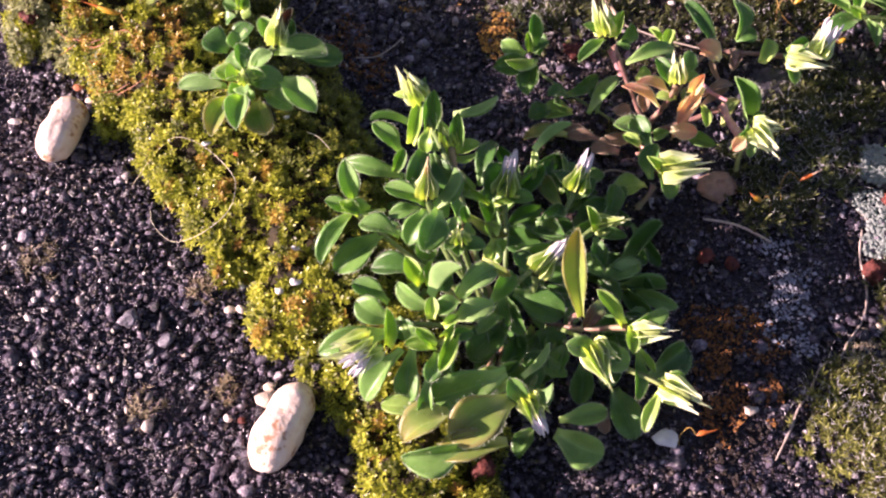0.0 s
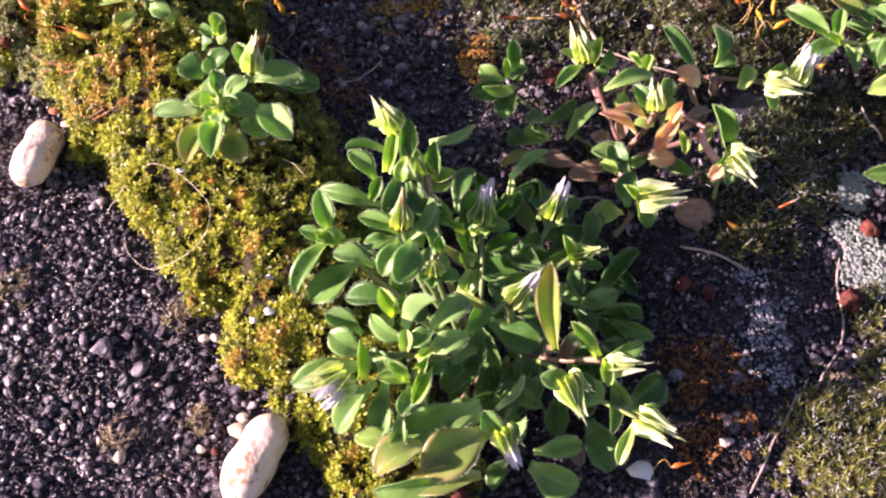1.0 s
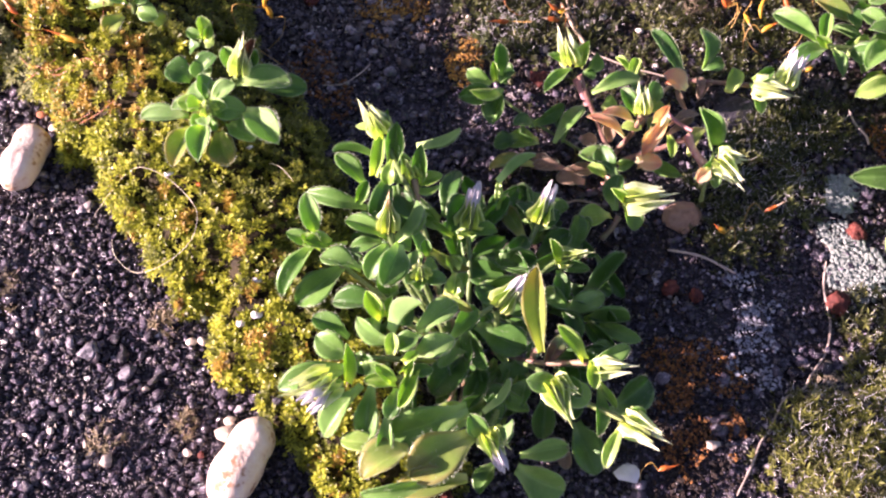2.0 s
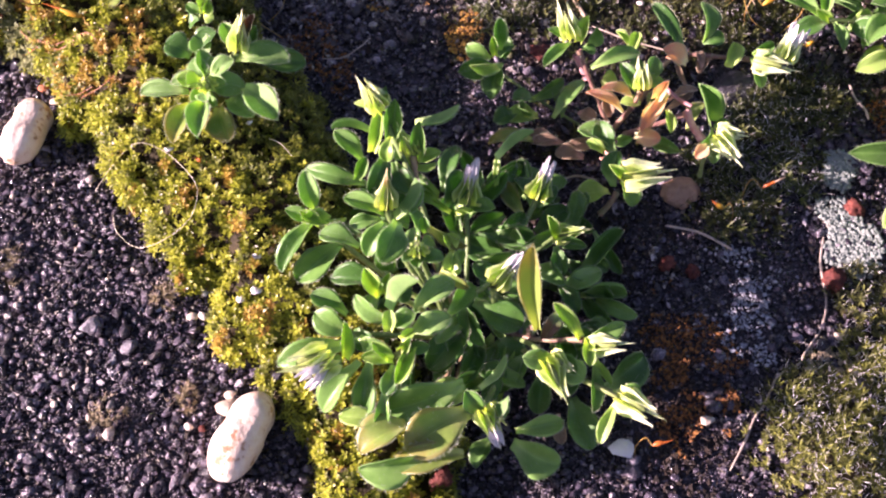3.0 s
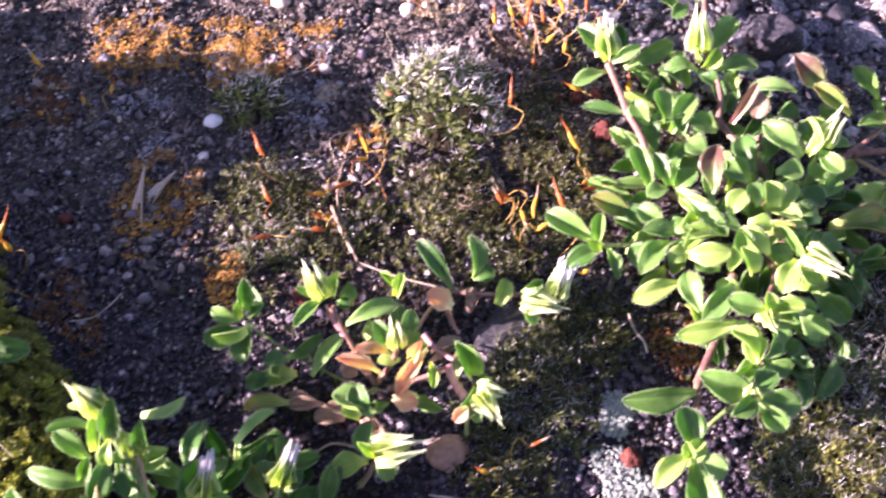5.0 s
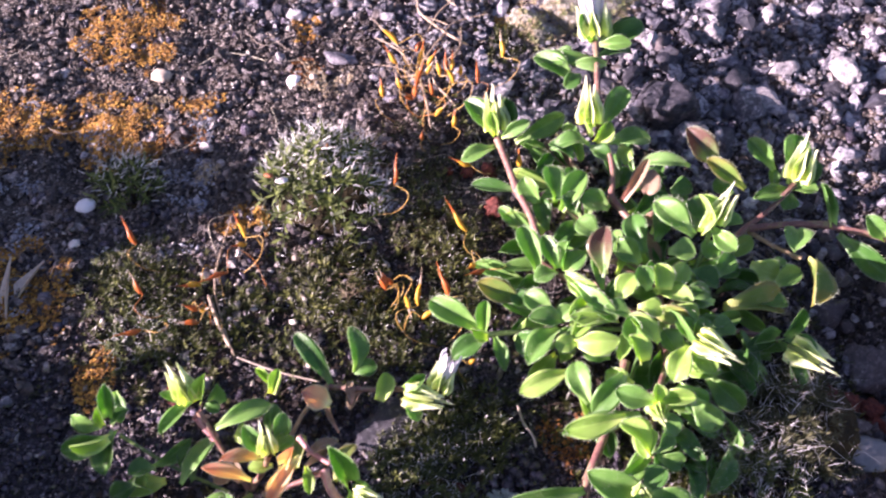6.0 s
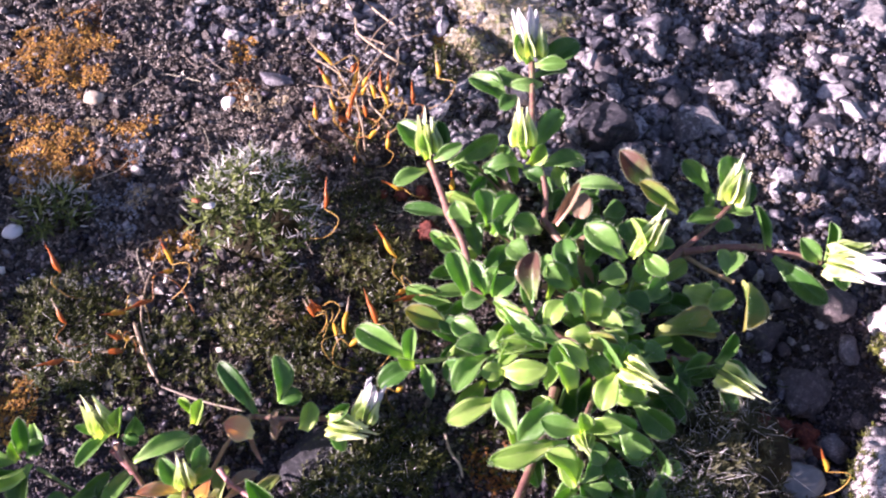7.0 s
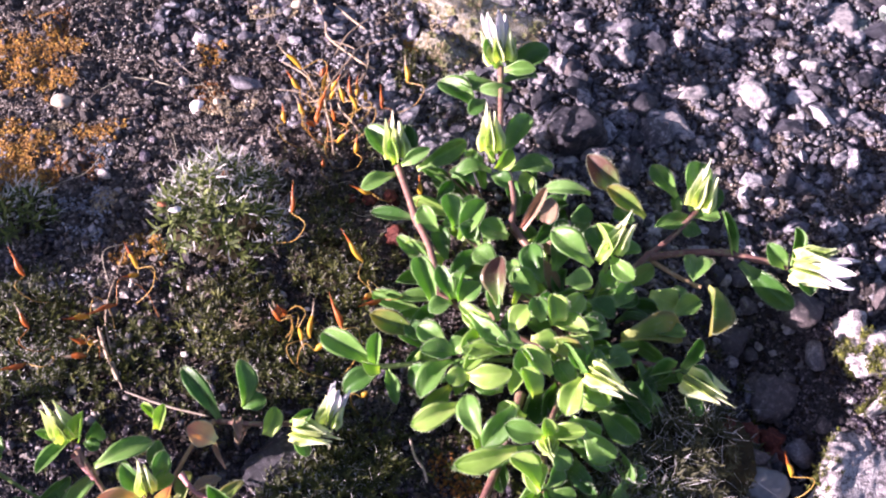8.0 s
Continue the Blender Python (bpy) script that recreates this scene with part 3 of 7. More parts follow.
bud_mesh = cone_mesh()
sepal_mesh = leaf_mesh("sepal", SEPAL, -0.15, 0.35, 0.9, 71, hairs=110, form='sepal', petiole=0.75)
sepal_white_mesh = leaf_mesh("sepal", SEPAL_WHITE, -0.15, 0.35, 0.9, 74, hairs=110, form='sepal', petiole=0.75)
sepal_pink_mesh = leaf_mesh("sepal", SEPAL_PINK, -0.15, 0.35, 0.9, 72, hairs=110, form='sepal', petiole=0.75)
petal_mesh = leaf_mesh("petal", PETAL, -0.1, 0.15, 0.3, 73, hairs=0, form='petal', petiole=0.5)
# kinds of bud: petals shown, how far the sepals spread (degrees), how far the petals stand out
BUDS = {'c': (0, -8, 0.0), 'w': (0, -6, 0.0), 'p': (0, -9, 0.0), 'o': (8, 2, 0.3), 'f': (8, 18, 0.28)}


def bud(parent, a, b, kind):
    """A flower bud from a to its point b: a green cup, five sepals and, where it opens, white petals."""
    petals, spread, proud = BUDS[kind]
    a, b = Vector(a), Vector(b)
    length = max((b - a).length, 0.2)
    girth = min({'o': 0.28, 'w': 0.29}.get(kind, 0.34), max(0.36 * length, 0.18))
    ob = new("flower_bud", bud_mesh)
    ob.parent = parent
    ob.matrix_basis = Matrix.Translation(a * CM - parent.location) @ frame_of(a, b, (0, -0.3, 0.9)) @ Matrix.Diagonal((girth * CM * 1.5, length * CM * 0.8, girth * CM * 1.5, 1.0))
    inverse = Matrix.Diagonal((1 / (girth * CM * 1.5), 1 / (length * CM * 0.8), 1 / (girth * CM * 1.5), 1.0))
    reach = (1.0 - proud) * length
    for k in range(5):
        turn = Matrix.Rotation(radians(72 * k + 20), 4, 'Y') @ Matrix.Translation((0, 0.04 * length * CM, -girth * 0.36 * CM)) @ Matrix.Rotation(radians(-spread - (leaf_dice.uniform(0, 14) if kind == 'w' else leaf_dice.uniform(-4, 4))), 4, 'X')
        part_ob = new("sepal", {'p': sepal_pink_mesh, 'c': sepal_mesh, 'o': sepal_mesh}.get(kind, sepal_white_mesh))
        part_ob.parent = ob
        part_ob.matrix_basis = inverse @ turn @ Matrix.Diagonal((girth * 0.66 * CM, reach * (leaf_dice.uniform(0.72, 0.92) if k else 1.05) * CM, -girth * 0.8 * CM, 1.0))
    for k in range(petals):
        turn = Matrix.Rotation(radians(360.0 / petals * k + 56), 4, 'Y') @ Matrix.Translation((0, 0.2 * length * CM, -girth * 0.2 * CM)) @ Matrix.Rotation(radians(-spread * 0.9 + leaf_dice.uniform(-4, 4)), 4, 'X')
        part_ob = new("petal", petal_mesh)
        part_ob.parent = ob
        part_ob.matrix_basis = inverse @ turn @ Matrix.Diagonal((girth * (0.55 if kind == 'f' else 0.34) * CM, length * leaf_dice.uniform(0.62, 0.85) * CM, -girth * 0.6 * CM, 1.0))
    return ob


PLANT_LABELS = {
    'main': "bushy hairy green chickweed with many white-tipped buds on dark ground",
    'rosette': "small downy chickweed rosette growing in yellow-green moss",
    'seedling': "tiny pale green chickweed seedling in golden moss",
    'backrosette': "little chickweed rosette with yellowing lower leaves in moss",
    'mid': "straggling chickweed with orange withering leaves and white buds",
    'right': "spreading chickweed with purple stems and white buds beside coarse asphalt",
}


def plant(kind, x, y):
    return thing("chickweed_plant", x, y, top_h(x, y), PLANT_LABELS[kind], "plant", "chickweed plants")


# ---- the ground ----
def axis(lo, hi, step, far):
    """Fine steps between lo and hi, growing steps out to far on both sides."""
    mid = list(np.arange(lo, hi + step / 2, step))
    out, s = [], step
    while sum(out) < far:
        s *= 1.35
        out.append(s)
    ahead, back = [], []
    for k in range(len(out)):
        ahead.append(hi + sum(out[:k + 1]))
        back.append(lo - sum(out[:k + 1]))
    return np.array(back[::-1] + mid + ahead)


xs, ys = axis(-9.5, 19.5, 0.11, 3000.0), axis(2.5, 26.0, 0.11, 3000.0)
gv = np.array([(x, y, ground_h(x, y) + 0.03 * soft(x * 7, y * 7, 2.0) - 0.02) for y in ys for x in xs])
nx, ny = len(xs), len(ys)
ii = (np.arange(ny - 1)[:, None] * nx + np.arange(nx - 1)[None, :]).ravel()
ground = new("ground", mesh_from("ground", gv, np.stack([ii, ii + 1, ii + nx + 1, ii + nx], 1), [GROUND]))
tagged(ground, "dark weathered asphalt with grit and lichen", "asphalt", kind="structure")

ICO_V = np.array([(-1, 1.618, 0), (1, 1.618, 0), (-1, -1.618, 0), (1, -1.618, 0), (0, -1, 1.618), (0, 1, 1.618), (0, -1, -1.618), (0, 1, -1.618), (1.618, 0, -1), (1.618, 0, 1), (-1.618, 0, -1), (-1.618, 0, 1)]) / 1.902
ICO_F = np.array([0, 11, 5, 0, 5, 1, 0, 1, 7, 0, 7, 10, 0, 10, 11, 1, 5, 9, 5, 11, 4, 11, 10, 2, 10, 7, 6, 7, 1, 8, 3, 9, 4, 3, 4, 2, 3, 2, 6, 3, 6, 8, 3, 8, 9, 4, 9, 5, 2, 4, 11, 6, 2, 10, 8, 6, 7, 9, 8, 1]).reshape(-1, 3)


ICO = (ICO_V, ICO_F)
OCTA = (np.array([(1.0, 0, 0), (-1, 0, 0), (0, 1, 0), (0, -1, 0), (0, 0, 1), (0, 0, -1)]), np.array([(0, 2, 4), (2, 1, 4), (1, 3, 4), (3, 0, 4), (2, 0, 5), (1, 2, 5), (3, 1, 5), (0, 3, 5)]))


def grains(name, places, sizes, mat, seed, flat=0.75, rough=0.22, smooth=False, solid=ICO):
    """Many small stones as one mesh."""
    g = np.random.default_rng(seed)
    n = len(places)
    k = len(solid[0])
    v = np.repeat(solid[0][None], n, 0) * (1 + g.uniform(-rough, rough, (n, k, 1)))
    v = v * (sizes[:, None] * g.uniform(0.5, 1.45, (n, 3)))[:, None, :]
    q = g.normal(size=(n, 4))
    q /= np.linalg.norm(q, axis=1, keepdims=True)
    w, x, y, z = q.T
    rot = np.stack([1 - 2 * (y * y + z * z), 2 * (x * y - z * w), 2 * (x * z + y * w), 2 * (x * y + z * w), 1 - 2 * (x * x + z * z), 2 * (y * z - x * w), 2 * (x * z - y * w), 2 * (y * z + x * w), 1 - 2 * (x * x + y * y)], 1).reshape(n, 3, 3)
    v = np.einsum('nij,nkj->nki', rot, v)
    v[:, :, 2] *= flat
    v += places[:, None, :]
    f = solid[1][None] + (np.arange(n) * k)[:, None, None]
    return new(name, mesh_from(name, v.reshape(-1, 3), f.reshape(-1, 3), [mat], smooth))


def scatter(n, x0, x1, y0, y1, seed):
    g = np.random.default_rng(seed)
    return np.stack([g.uniform(x0, x1, n), g.uniform(y0, y1, n)], 1)


def in_reach(x, y):
    """Within the stretch of ground that the camera passes over, and a little more."""
    return y > 3.8 + 0.62 * max(0.0, x - 4.0) and y < 21.0 + 0.75 * max(0.0, x + 6.0)


def soil(x, y):
    """How much dark soil covers the asphalt under the low moss and, as painted shade too, in the joint and between
    plants, from 0 to 1.
    """
    k = 0.5 * soft(x * 1.1, y * 1.1, 15.0)
    best = max(1.3 - math.hypot((x - cx) / rx, (y - cy) / ry) for cx, cy, rx, ry in ((3.7, 14.1, 3.2, 1.7), (6.4, 15.2, 1.5, 1.5), (6.8, 17.6, 1.2, 1.4), (10.2, 13.0, 2.6, 1.6), (13.1, 12.6, 1.2, 2.6), (1.7, 9.9, 2.0, 1.7), (3.7, 6.7, 0.9, 1.2), (9.0, 15.2, 1.7, 2.2), (4.2, 13.5, 1.7, 0.9), (9.2, 12.6, 1.5, 1.6)))
    return min(1.0, max(0.0, 1.6 * (best + k)))


spots = scatter(170000, -9.0, 19.0, 3.5, 25.0, 31)
size_dice = np.random.default_rng(32)
dust_p, dust_s, tiny_p, tiny_s, small_p, small_s, big_p, big_s, sand_p, sand_s, clod_p, clod_s, soil_p, soil_s = ([] for k in range(14))
for x, y in spots:
    if not in_reach(x, y) or moss_h(x, y) > 0.25:
        continue
    if y < 15.0 and abs(x - 13.3 + 0.10 * (y - 13.0)) < 1.0 and size_dice.random() < 0.6:
        continue
    if math.hypot((x - 13.5) / 2.6, (y - 16.4) / 1.25) < 1.0 and size_dice.random() < 0.25:
        continue
    c = coarse(x, y)
    pick = size_dice.random()
    if y > 14.2 and size_dice.random() < 0.45 * (1.0 - c) * min(1.0, (y - 14.2) / 1.5):
        continue
    if size_dice.random() < 0.8 * soil(x, y):
        r = 0.015 + 0.045 * size_dice.random() ** 2
        soil_p.append((x, y, ground_h(x, y) + 0.02 + 0.3 * r))
        soil_s.append(r)
        continue
    if size_dice.random() < 0.5 * c * c:
        r = 0.02 + 0.075 * size_dice.random() ** 2
        sand_p.append((x, y, ground_h(x, y) + 0.03 + 0.3 * r))
        sand_s.append(r)
        continue
    if y > 12.8 and pick > 0.3 and size_dice.random() < 0.4 * min(1.0, (y - 12.8) / 1.5) and soft(x * 1.6, y * 1.6, 90.0) + 0.6 * soft(x * 4, y * 4, 91.0) > -0.2:
        r = 0.03 + 0.07 * size_dice.random() ** 1.7
        clod_p.append((x, y, ground_h(x, y) + 0.25 * r))
        clod_s.append(r)
        continue
    if pick < 0.05 + 0.05 * c and size_dice.random() < 0.25 + 0.75 * c:
        r = 0.045 + (0.12 + 0.08 * c) * size_dice.random() ** 2.2 * (0.35 + 0.65 * c)
        big_p.append((x, y, ground_h(x, y) + 0.1 * r))
        big_s.append(r)
    elif pick < 0.40 - 0.31 * min(1.0, max(0.0, (y - 14.5) / 2.0)) * (1.0 - c) and (math.hypot((x - 4.4) / 2.4, (y - 8.3) / 2.4) > 1.0 and math.hypot((x - 0.5) / 3.4, (y - 13.8) / 2.2) > 1.0 or size_dice.random() < 0.45):
        r = (0.026 + 0.062 * size_dice.random() ** 2.2) * (1.0 + 0.6 * soft(x * 1.7, y * 1.7, 80.0))
        small_p.append((x, y, ground_h(x, y) + 0.35 * r))
        small_s.append(r)
    else:
        r = 0.016 + 0.022 * size_dice.random()
        if size_dice.random() < 0.14 + 0.83 * min(1.0, max(0.0, (y - 13.4) / 2.5 + 0.9 * soft(x * 0.8, y * 0.8, 70.0))):
            dust_p.append((x, y, ground_h(x, y) + 0.04 + 0.4 * r))
            dust_s.append(r * 1.15)
            continue
        tiny_p.append((x, y, ground_h(x, y) + 0.02 + 0.4 * r))
        tiny_s.append(r)
tagged(grains("grit", np.array(small_p), np.array(small_s), GRIT, 33, rough=0.38, smooth=True), "glinting black and grey grit bedded in asphalt", "grit", kind="stuff")
tagged(grains("dust_grains", np.array(dust_p), np.array(dust_s), DUST, 36, rough=0.4, solid=OCTA), "pale brown dust and sand crumbs on weathered asphalt", "grit", kind="stuff")
tagged(grains("fine_grit", np.array(tiny_p), np.array(tiny_s), GRIT, 35, rough=0.4, solid=OCTA), "fine dark and pale sand grains on asphalt", "grit", kind="stuff")
tagged(grains("coarse_sand", np.array(sand_p), np.array(sand_s), SAND, 37, rough=0.45, smooth=True, solid=OCTA), "sparkling lilac-grey sand between coarse chippings", "grit", kind="stuff")
tagged(grains("clods", np.array(clod_p), np.array(clod_s), CLODS, 38, rough=0.6), "crumbly grey-brown clods on weathered asphalt", "grit", kind="stuff")
tagged(grains("soil_crumbs", np.array(soil_p), np.array(soil_s), SOIL_AND_SHADE, 39, rough=0.5, solid=OCTA), "dark brown soil crumbs under low moss, darkened for shade", "soil", kind="stuff")
tagged(grains("chippings", np.array(big_p), np.array(big_s), CHIPS, 34, rough=0.4), "angular pale grey chippings bedded in coarse asphalt", "chippings", kind="stuff")


# ---- moss ----
def tufts(places, ups, sizes, leaflets, seed, slim=0.16, droop=0.5, tall=0.0):
    """Vertices and faces of many small moss shoots: stars of pointed leaflets round each place."""
    g = np.random.default_rng(seed)
    n = len(places)
    up = ups / np.linalg.norm(ups, axis=1, keepdims=True)
    ref = np.where(np.abs(up[:, :1]) < 0.9, np.array([[1.0, 0, 0]]), np.array([[0, 1.0, 0]]))
    u = np.cross(up, ref)
    u /= np.linalg.norm(u, axis=1, keepdims=True)
    v = np.cross(up, u)
    start = g.uniform(0, 2 * np.pi, (n, 1))
    ang = start + np.arange(leaflets)[None] * 2.4 + g.uniform(-0.3, 0.3, (n, leaflets))
    way = np.cos(ang)[..., None] * u[:, None] + np.sin(ang)[..., None] * v[:, None]
    side = -np.sin(ang)[..., None] * u[:, None] + np.cos(ang)[..., None] * v[:, None]
    rise = (0.25 + 0.9 * (np.arange(leaflets) / leaflets))[None, :, None] + g.uniform(-0.2, 0.2, (n, leaflets, 1))
    s = sizes[:, None, None] * g.uniform(0.75, 1.2, (n, leaflets, 1))
    base = places[:, None] + up[:, None] * (tall * sizes[:, None, None] * (np.arange(leaflets) / leaflets)[None, :, None])
    mid = base + (way * 0.55 + up[:, None] * rise * 0.6) * s
    tip = base + (way * 1.0 + up[:, None] * (rise * 0.95 - droop * 0.3)) * s
    verts = np.stack([base - side * s * slim * 0.5, mid - side * s * slim, mid + side * s * slim, tip, base + side * s * slim * 0.5], 2)
    idx = (np.arange(n * leaflets) * 5)[:, None, None]
    faces = np.array([[0, 4, 2], [0, 2, 1], [1, 2, 3]])[None] + idx
    return verts.reshape(-1, 3), faces.reshape(-1, 3), tip.reshape(-1, 3), (tip - mid).reshape(-1, 3)


# the mound itself, and the shoots that clothe it
mx, my = np.arange(-10.2, 2.2, 0.12), np.arange(3.2, 21.8, 0.12)
mv, mf, seen_at = [], [], {}
for i, y in enumerate(my):
    for j, x in enumerate(mx):
        h = moss_h(x, y)
        seen_at[i, j] = h
        mv.append((x, y, ground_h(x, y) + (h - 0.16 + 0.22 * soft(x * 2.4, y * 2.4, 60.0) + 0.05 * soft(x * 6, y * 6, 4.0) if h > 0 else -0.12)))
for i in range(len(my) - 1):
    for j in range(len(mx) - 1):
        if max(seen_at[i, j], seen_at[i + 1, j], seen_at[i, j + 1], seen_at[i + 1, j + 1]) > 0:
            a = i * len(mx) + j
            mf.append((a, a + 1, a + len(mx) + 1, a + len(mx)))
moss = new("moss_mound", mesh_from("moss_mound", mv, mf, [MOSS_UNDER_SHADE]))
tagged(moss, "long mound of yellow-green moss along bare asphalt", "moss", kind="stuff")
dice = np.random.default_rng(41)


def moss_tone(x, y):
    """Which of the moss colours a clump takes: golden towards the far end and, as painted shade, deep green on the side
    away from the bare asphalt.
    """
    far = (y - 11.6) / 2.2 + 0.9 * soft(x * 0.8, y * 0.8, 62.0)
    across = x + 0.25 + 0.64 * (y - 6.0)
    k = dice.random()
    if y > 12.2 and across < -1.5 and k < 0.75:
        return 3
    # slope turned from the sun: its shade goes into a deeper green
    if across > 0.45 + 0.5 * soft(x, y, 63.0) and k < 0.75:
        return 2
    if k < min(0.75, 0.08 + 0.55 * max(0.0, far)):
        return 1
    return 2 if k > 0.86 else 0


cells, mp, mu, ms, mt = {}, [], [], [], []
for k in range(30000):  # clumps a little apart, each a small dome of shoots
    x, y = dice.uniform(-8.5, 1.6), dice.uniform(3.5, 17.5)
    h = moss_h(x, y)
    if h <= 0.03:
        continue
    d = 0.06
    slope = Vector((top_h(x - d, y) - top_h(x + d, y), top_h(x, y - d) - top_h(x, y + d), 2 * d)).normalized()
    step = 0.2 if slope.z > 0.6 else 0.15 if slope.z > 0.4 else 0.1
    cell = (step, int(x / step), int(y / step))
    if cell in cells:
        continue
    cells[cell] = True
    tone, wide, lift = moss_tone(x, y), dice.uniform(0.07, 0.14), dice.uniform(-0.10, 0.12)
    if soft(x * 1.9, y * 1.9, 64.0) + 0.5 * soft(x * 4.5, y * 4.5, 65.0) < -0.48:
        continue
    z = ground_h(x, y) + h - 0.10 + 0.22 * soft(x * 2.4, y * 2.4, 60.0) + lift
    for q in range(14):
        ox, oy = dice.normal(0, 0.6) * wide, dice.normal(0, 0.6) * wide
        off = math.hypot(ox, oy) / wide
        mp.append((x + ox, y + oy, z + 0.09 * (1.0 - off * off) - (slope.x * ox + slope.y * oy) / max(0.35, slope.z)))
        mu.append((slope.x * 0.8 + 2.6 * ox + dice.normal(0, .1), slope.y * 0.8 + 2.6 * oy + dice.normal(0, .1), slope.z + 0.25))
        ms.append(dice.uniform(0.042, 0.085))
        mt.append(tone if dice.random() < 0.85 else (0, 0, 2)[dice.integers(3)])
tv, tf, _, _ = tufts(np.array(mp), np.array(mu), np.array(ms), 8, 42, slim=0.22, tall=0.9)
shoots = new("moss_shoots", mesh_from("moss_shoots", tv, tf, MOSS, True, np.repeat(np.array(mt), 24)))
tagged(shoots, kind="stuff")
shoots.parent = moss

lp, lu, ls = [], [], []
while len(lp) < 1100:  # scattered low shoots on the soil
    x, y = dice.uniform(-0.5, 13.0), dice.uniform(11.0, 19.0)
    if dice.random() > soil(x, y) or soft(x * 2.4, y * 2.4, 33.0) < -0.05 or moss_h(x, y) > 0:
        continue
    lp.append((x, y, ground_h(x, y) + 0.02))
    lu.append((dice.normal(0, .3), dice.normal(0, .3), 1.0))
    ls.append(dice.uniform(0.05, 0.12))
tv, tf, _, _ = tufts(np.array(lp), np.array(lu), np.array(ls), 9, 43, slim=0.11, tall=0.8)
tagged(new("low_moss", mesh_from("low_moss", tv, tf, [CUSHION['olive']])), "sparse low olive moss shoots on dark soil", "moss", kind="stuff")

CUSHION_LABELS = {
    'silver': "grey-green moss cushion bristling with silvery hair points",
    'olive': "low olive-green moss patch on weathered asphalt",
    'dark': "dark green moss tuft in the shade",
    'straw': "straw-coloured withered moss tuft",
    'fine': "low olive-yellow moss cushion of starry shoots",
    'tipped': "dark green moss tuft with pale hair tips",
    'long': "dark moss tuft with long tangled grey hairs",
}
HAIR_LENGTH = {'silver': 0.19, 'olive': 0.05, 'dark': 0.06, 'straw': 0.11, 'long': 0.28, 'fine': 0.10, 'tipped': 0.12}
HAIR_SHARE = {'silver': 0.7, 'olive': 0.15, 'dark': 0.1, 'straw': 0.5, 'long': 0.16, 'fine': 0.18, 'tipped': 0.3}
HAIR_WIDTH = {'silver': 0.0125, 'olive': 0.006, 'dark': 0.006, 'straw': 0.0035, 'long': 0.0038, 'fine': 0.0045, 'tipped': 0.005}
cushion_count = [0]


def cushion(x, y, r, h, tone):
    """A moss cushion: a dome of small shoots, each leaf drawn out into a pale hair."""
    cushion_count[0] += 1
    g = np.random.default_rng(100 + cushion_count[0])
    ob = thing("moss_cushion", x, y, ground_h(x, y), CUSHION_LABELS[tone], "moss", "moss cushions")
    n = max(25, int({'fine': 620, 'silver': 210, 'tipped': 320, 'dark': 220, 'olive': 230}.get(tone, 190) * r * r))
    a, q = g.uniform(0, 2 * np.pi, n), np.sqrt(g.uniform(0, 1, n)) * (1 + 0.15 * g.normal(size=n))
    px, py = x + r * q * np.cos(a), y + r * q * np.sin(a)
    dome = np.sqrt(np.clip(1 - q * q, 0, 1))
    places = np.array([(u, v, ground_h(u, v) + h * w * (0.85 + 0.45 * soft(u * 2.6, v * 2.6, 3.0 * x))) for u, v, w in zip(px, py, dome)])
    ups = np.stack([np.cos(a) * q * 0.9, np.sin(a) * q * 0.9, 0.5 + dome], 1) + g.normal(0, 0.2, (n, 3))
    v, f, tip, way = tufts(places, ups, g.uniform(0.08, 0.15, n) * {'silver': 1.3, 'fine': 0.62, 'tipped': 0.7, 'straw': 0.5, 'dark': 0.7, 'olive': 0.75}.get(tone, 0.9), 10, 200 + cushion_count[0], slim=0.13, droop=0.2, tall=0.9)
    tagged(under(new("moss_leaf_mass", mesh_from("moss_leaves", v, f, [CUSHION[tone]])), ob), kind="stuff")
    if h > 0.15:
        rings, sides = 5, 16
        dv = [(x, y, ground_h(x, y) + h * 0.9)]
        df = []
        for i in range(1, rings + 1):
            for s in range(sides):
                b, k = 2 * math.pi * s / sides, i / rings
                rr = r * k * (1 + 0.08 * soft(3 * math.cos(b), 3 * math.sin(b), x))
                dv.append((x + rr * math.cos(b), y + rr * math.sin(b), ground_h(x, y) + h * 0.32 * math.sqrt(max(0, 1 - k * k)) - 0.05))
        for s in range(sides):
            t = (s + 1) % sides
            df.append((0, 1 + s, 1 + t, 1 + t))
        quads = [(1 + i * sides + s, 1 + (i + 1) * sides + s, 1 + (i + 1) * sides + (s + 1) % sides, 1 + i * sides + (s + 1) % sides) for i in range(rings - 1) for s in range(sides)]
        under(new("moss_core", mesh_from("moss_core", dv, quads, [MOSS_UNDER_SHADE])), ob)
    keep = g.random(len(tip)) < HAIR_SHARE[tone]
    if tone == 'silver':  # more of its hairs are left along the upper rim
        keep &= g.random(len(tip)) < 0.3 + 0.7 * np.clip(0.5 + (0.5 * (tip[:, 0] - x) + 0.8 * (tip[:, 1] - y)) / r, 0, 1)
    tip, way = tip[keep], way[keep]
    way = way / np.linalg.norm(way, axis=1, keepdims=True) + g.normal(0, 0.14 if tone == 'silver' else 0.3, way.shape) + np.array([[0.1, 0.05, 0.15]])
    end = tip + way * HAIR_LENGTH[tone] * g.uniform(0.5, 1.2, (len(tip), 1))
    across = np.cross(way, g.normal(size=way.shape))
    across /= np.linalg.norm(across, axis=1, keepdims=True)
    hv = np.stack([tip - across * HAIR_WIDTH[tone], tip + across * HAIR_WIDTH[tone], end], 1).reshape(-1, 3)
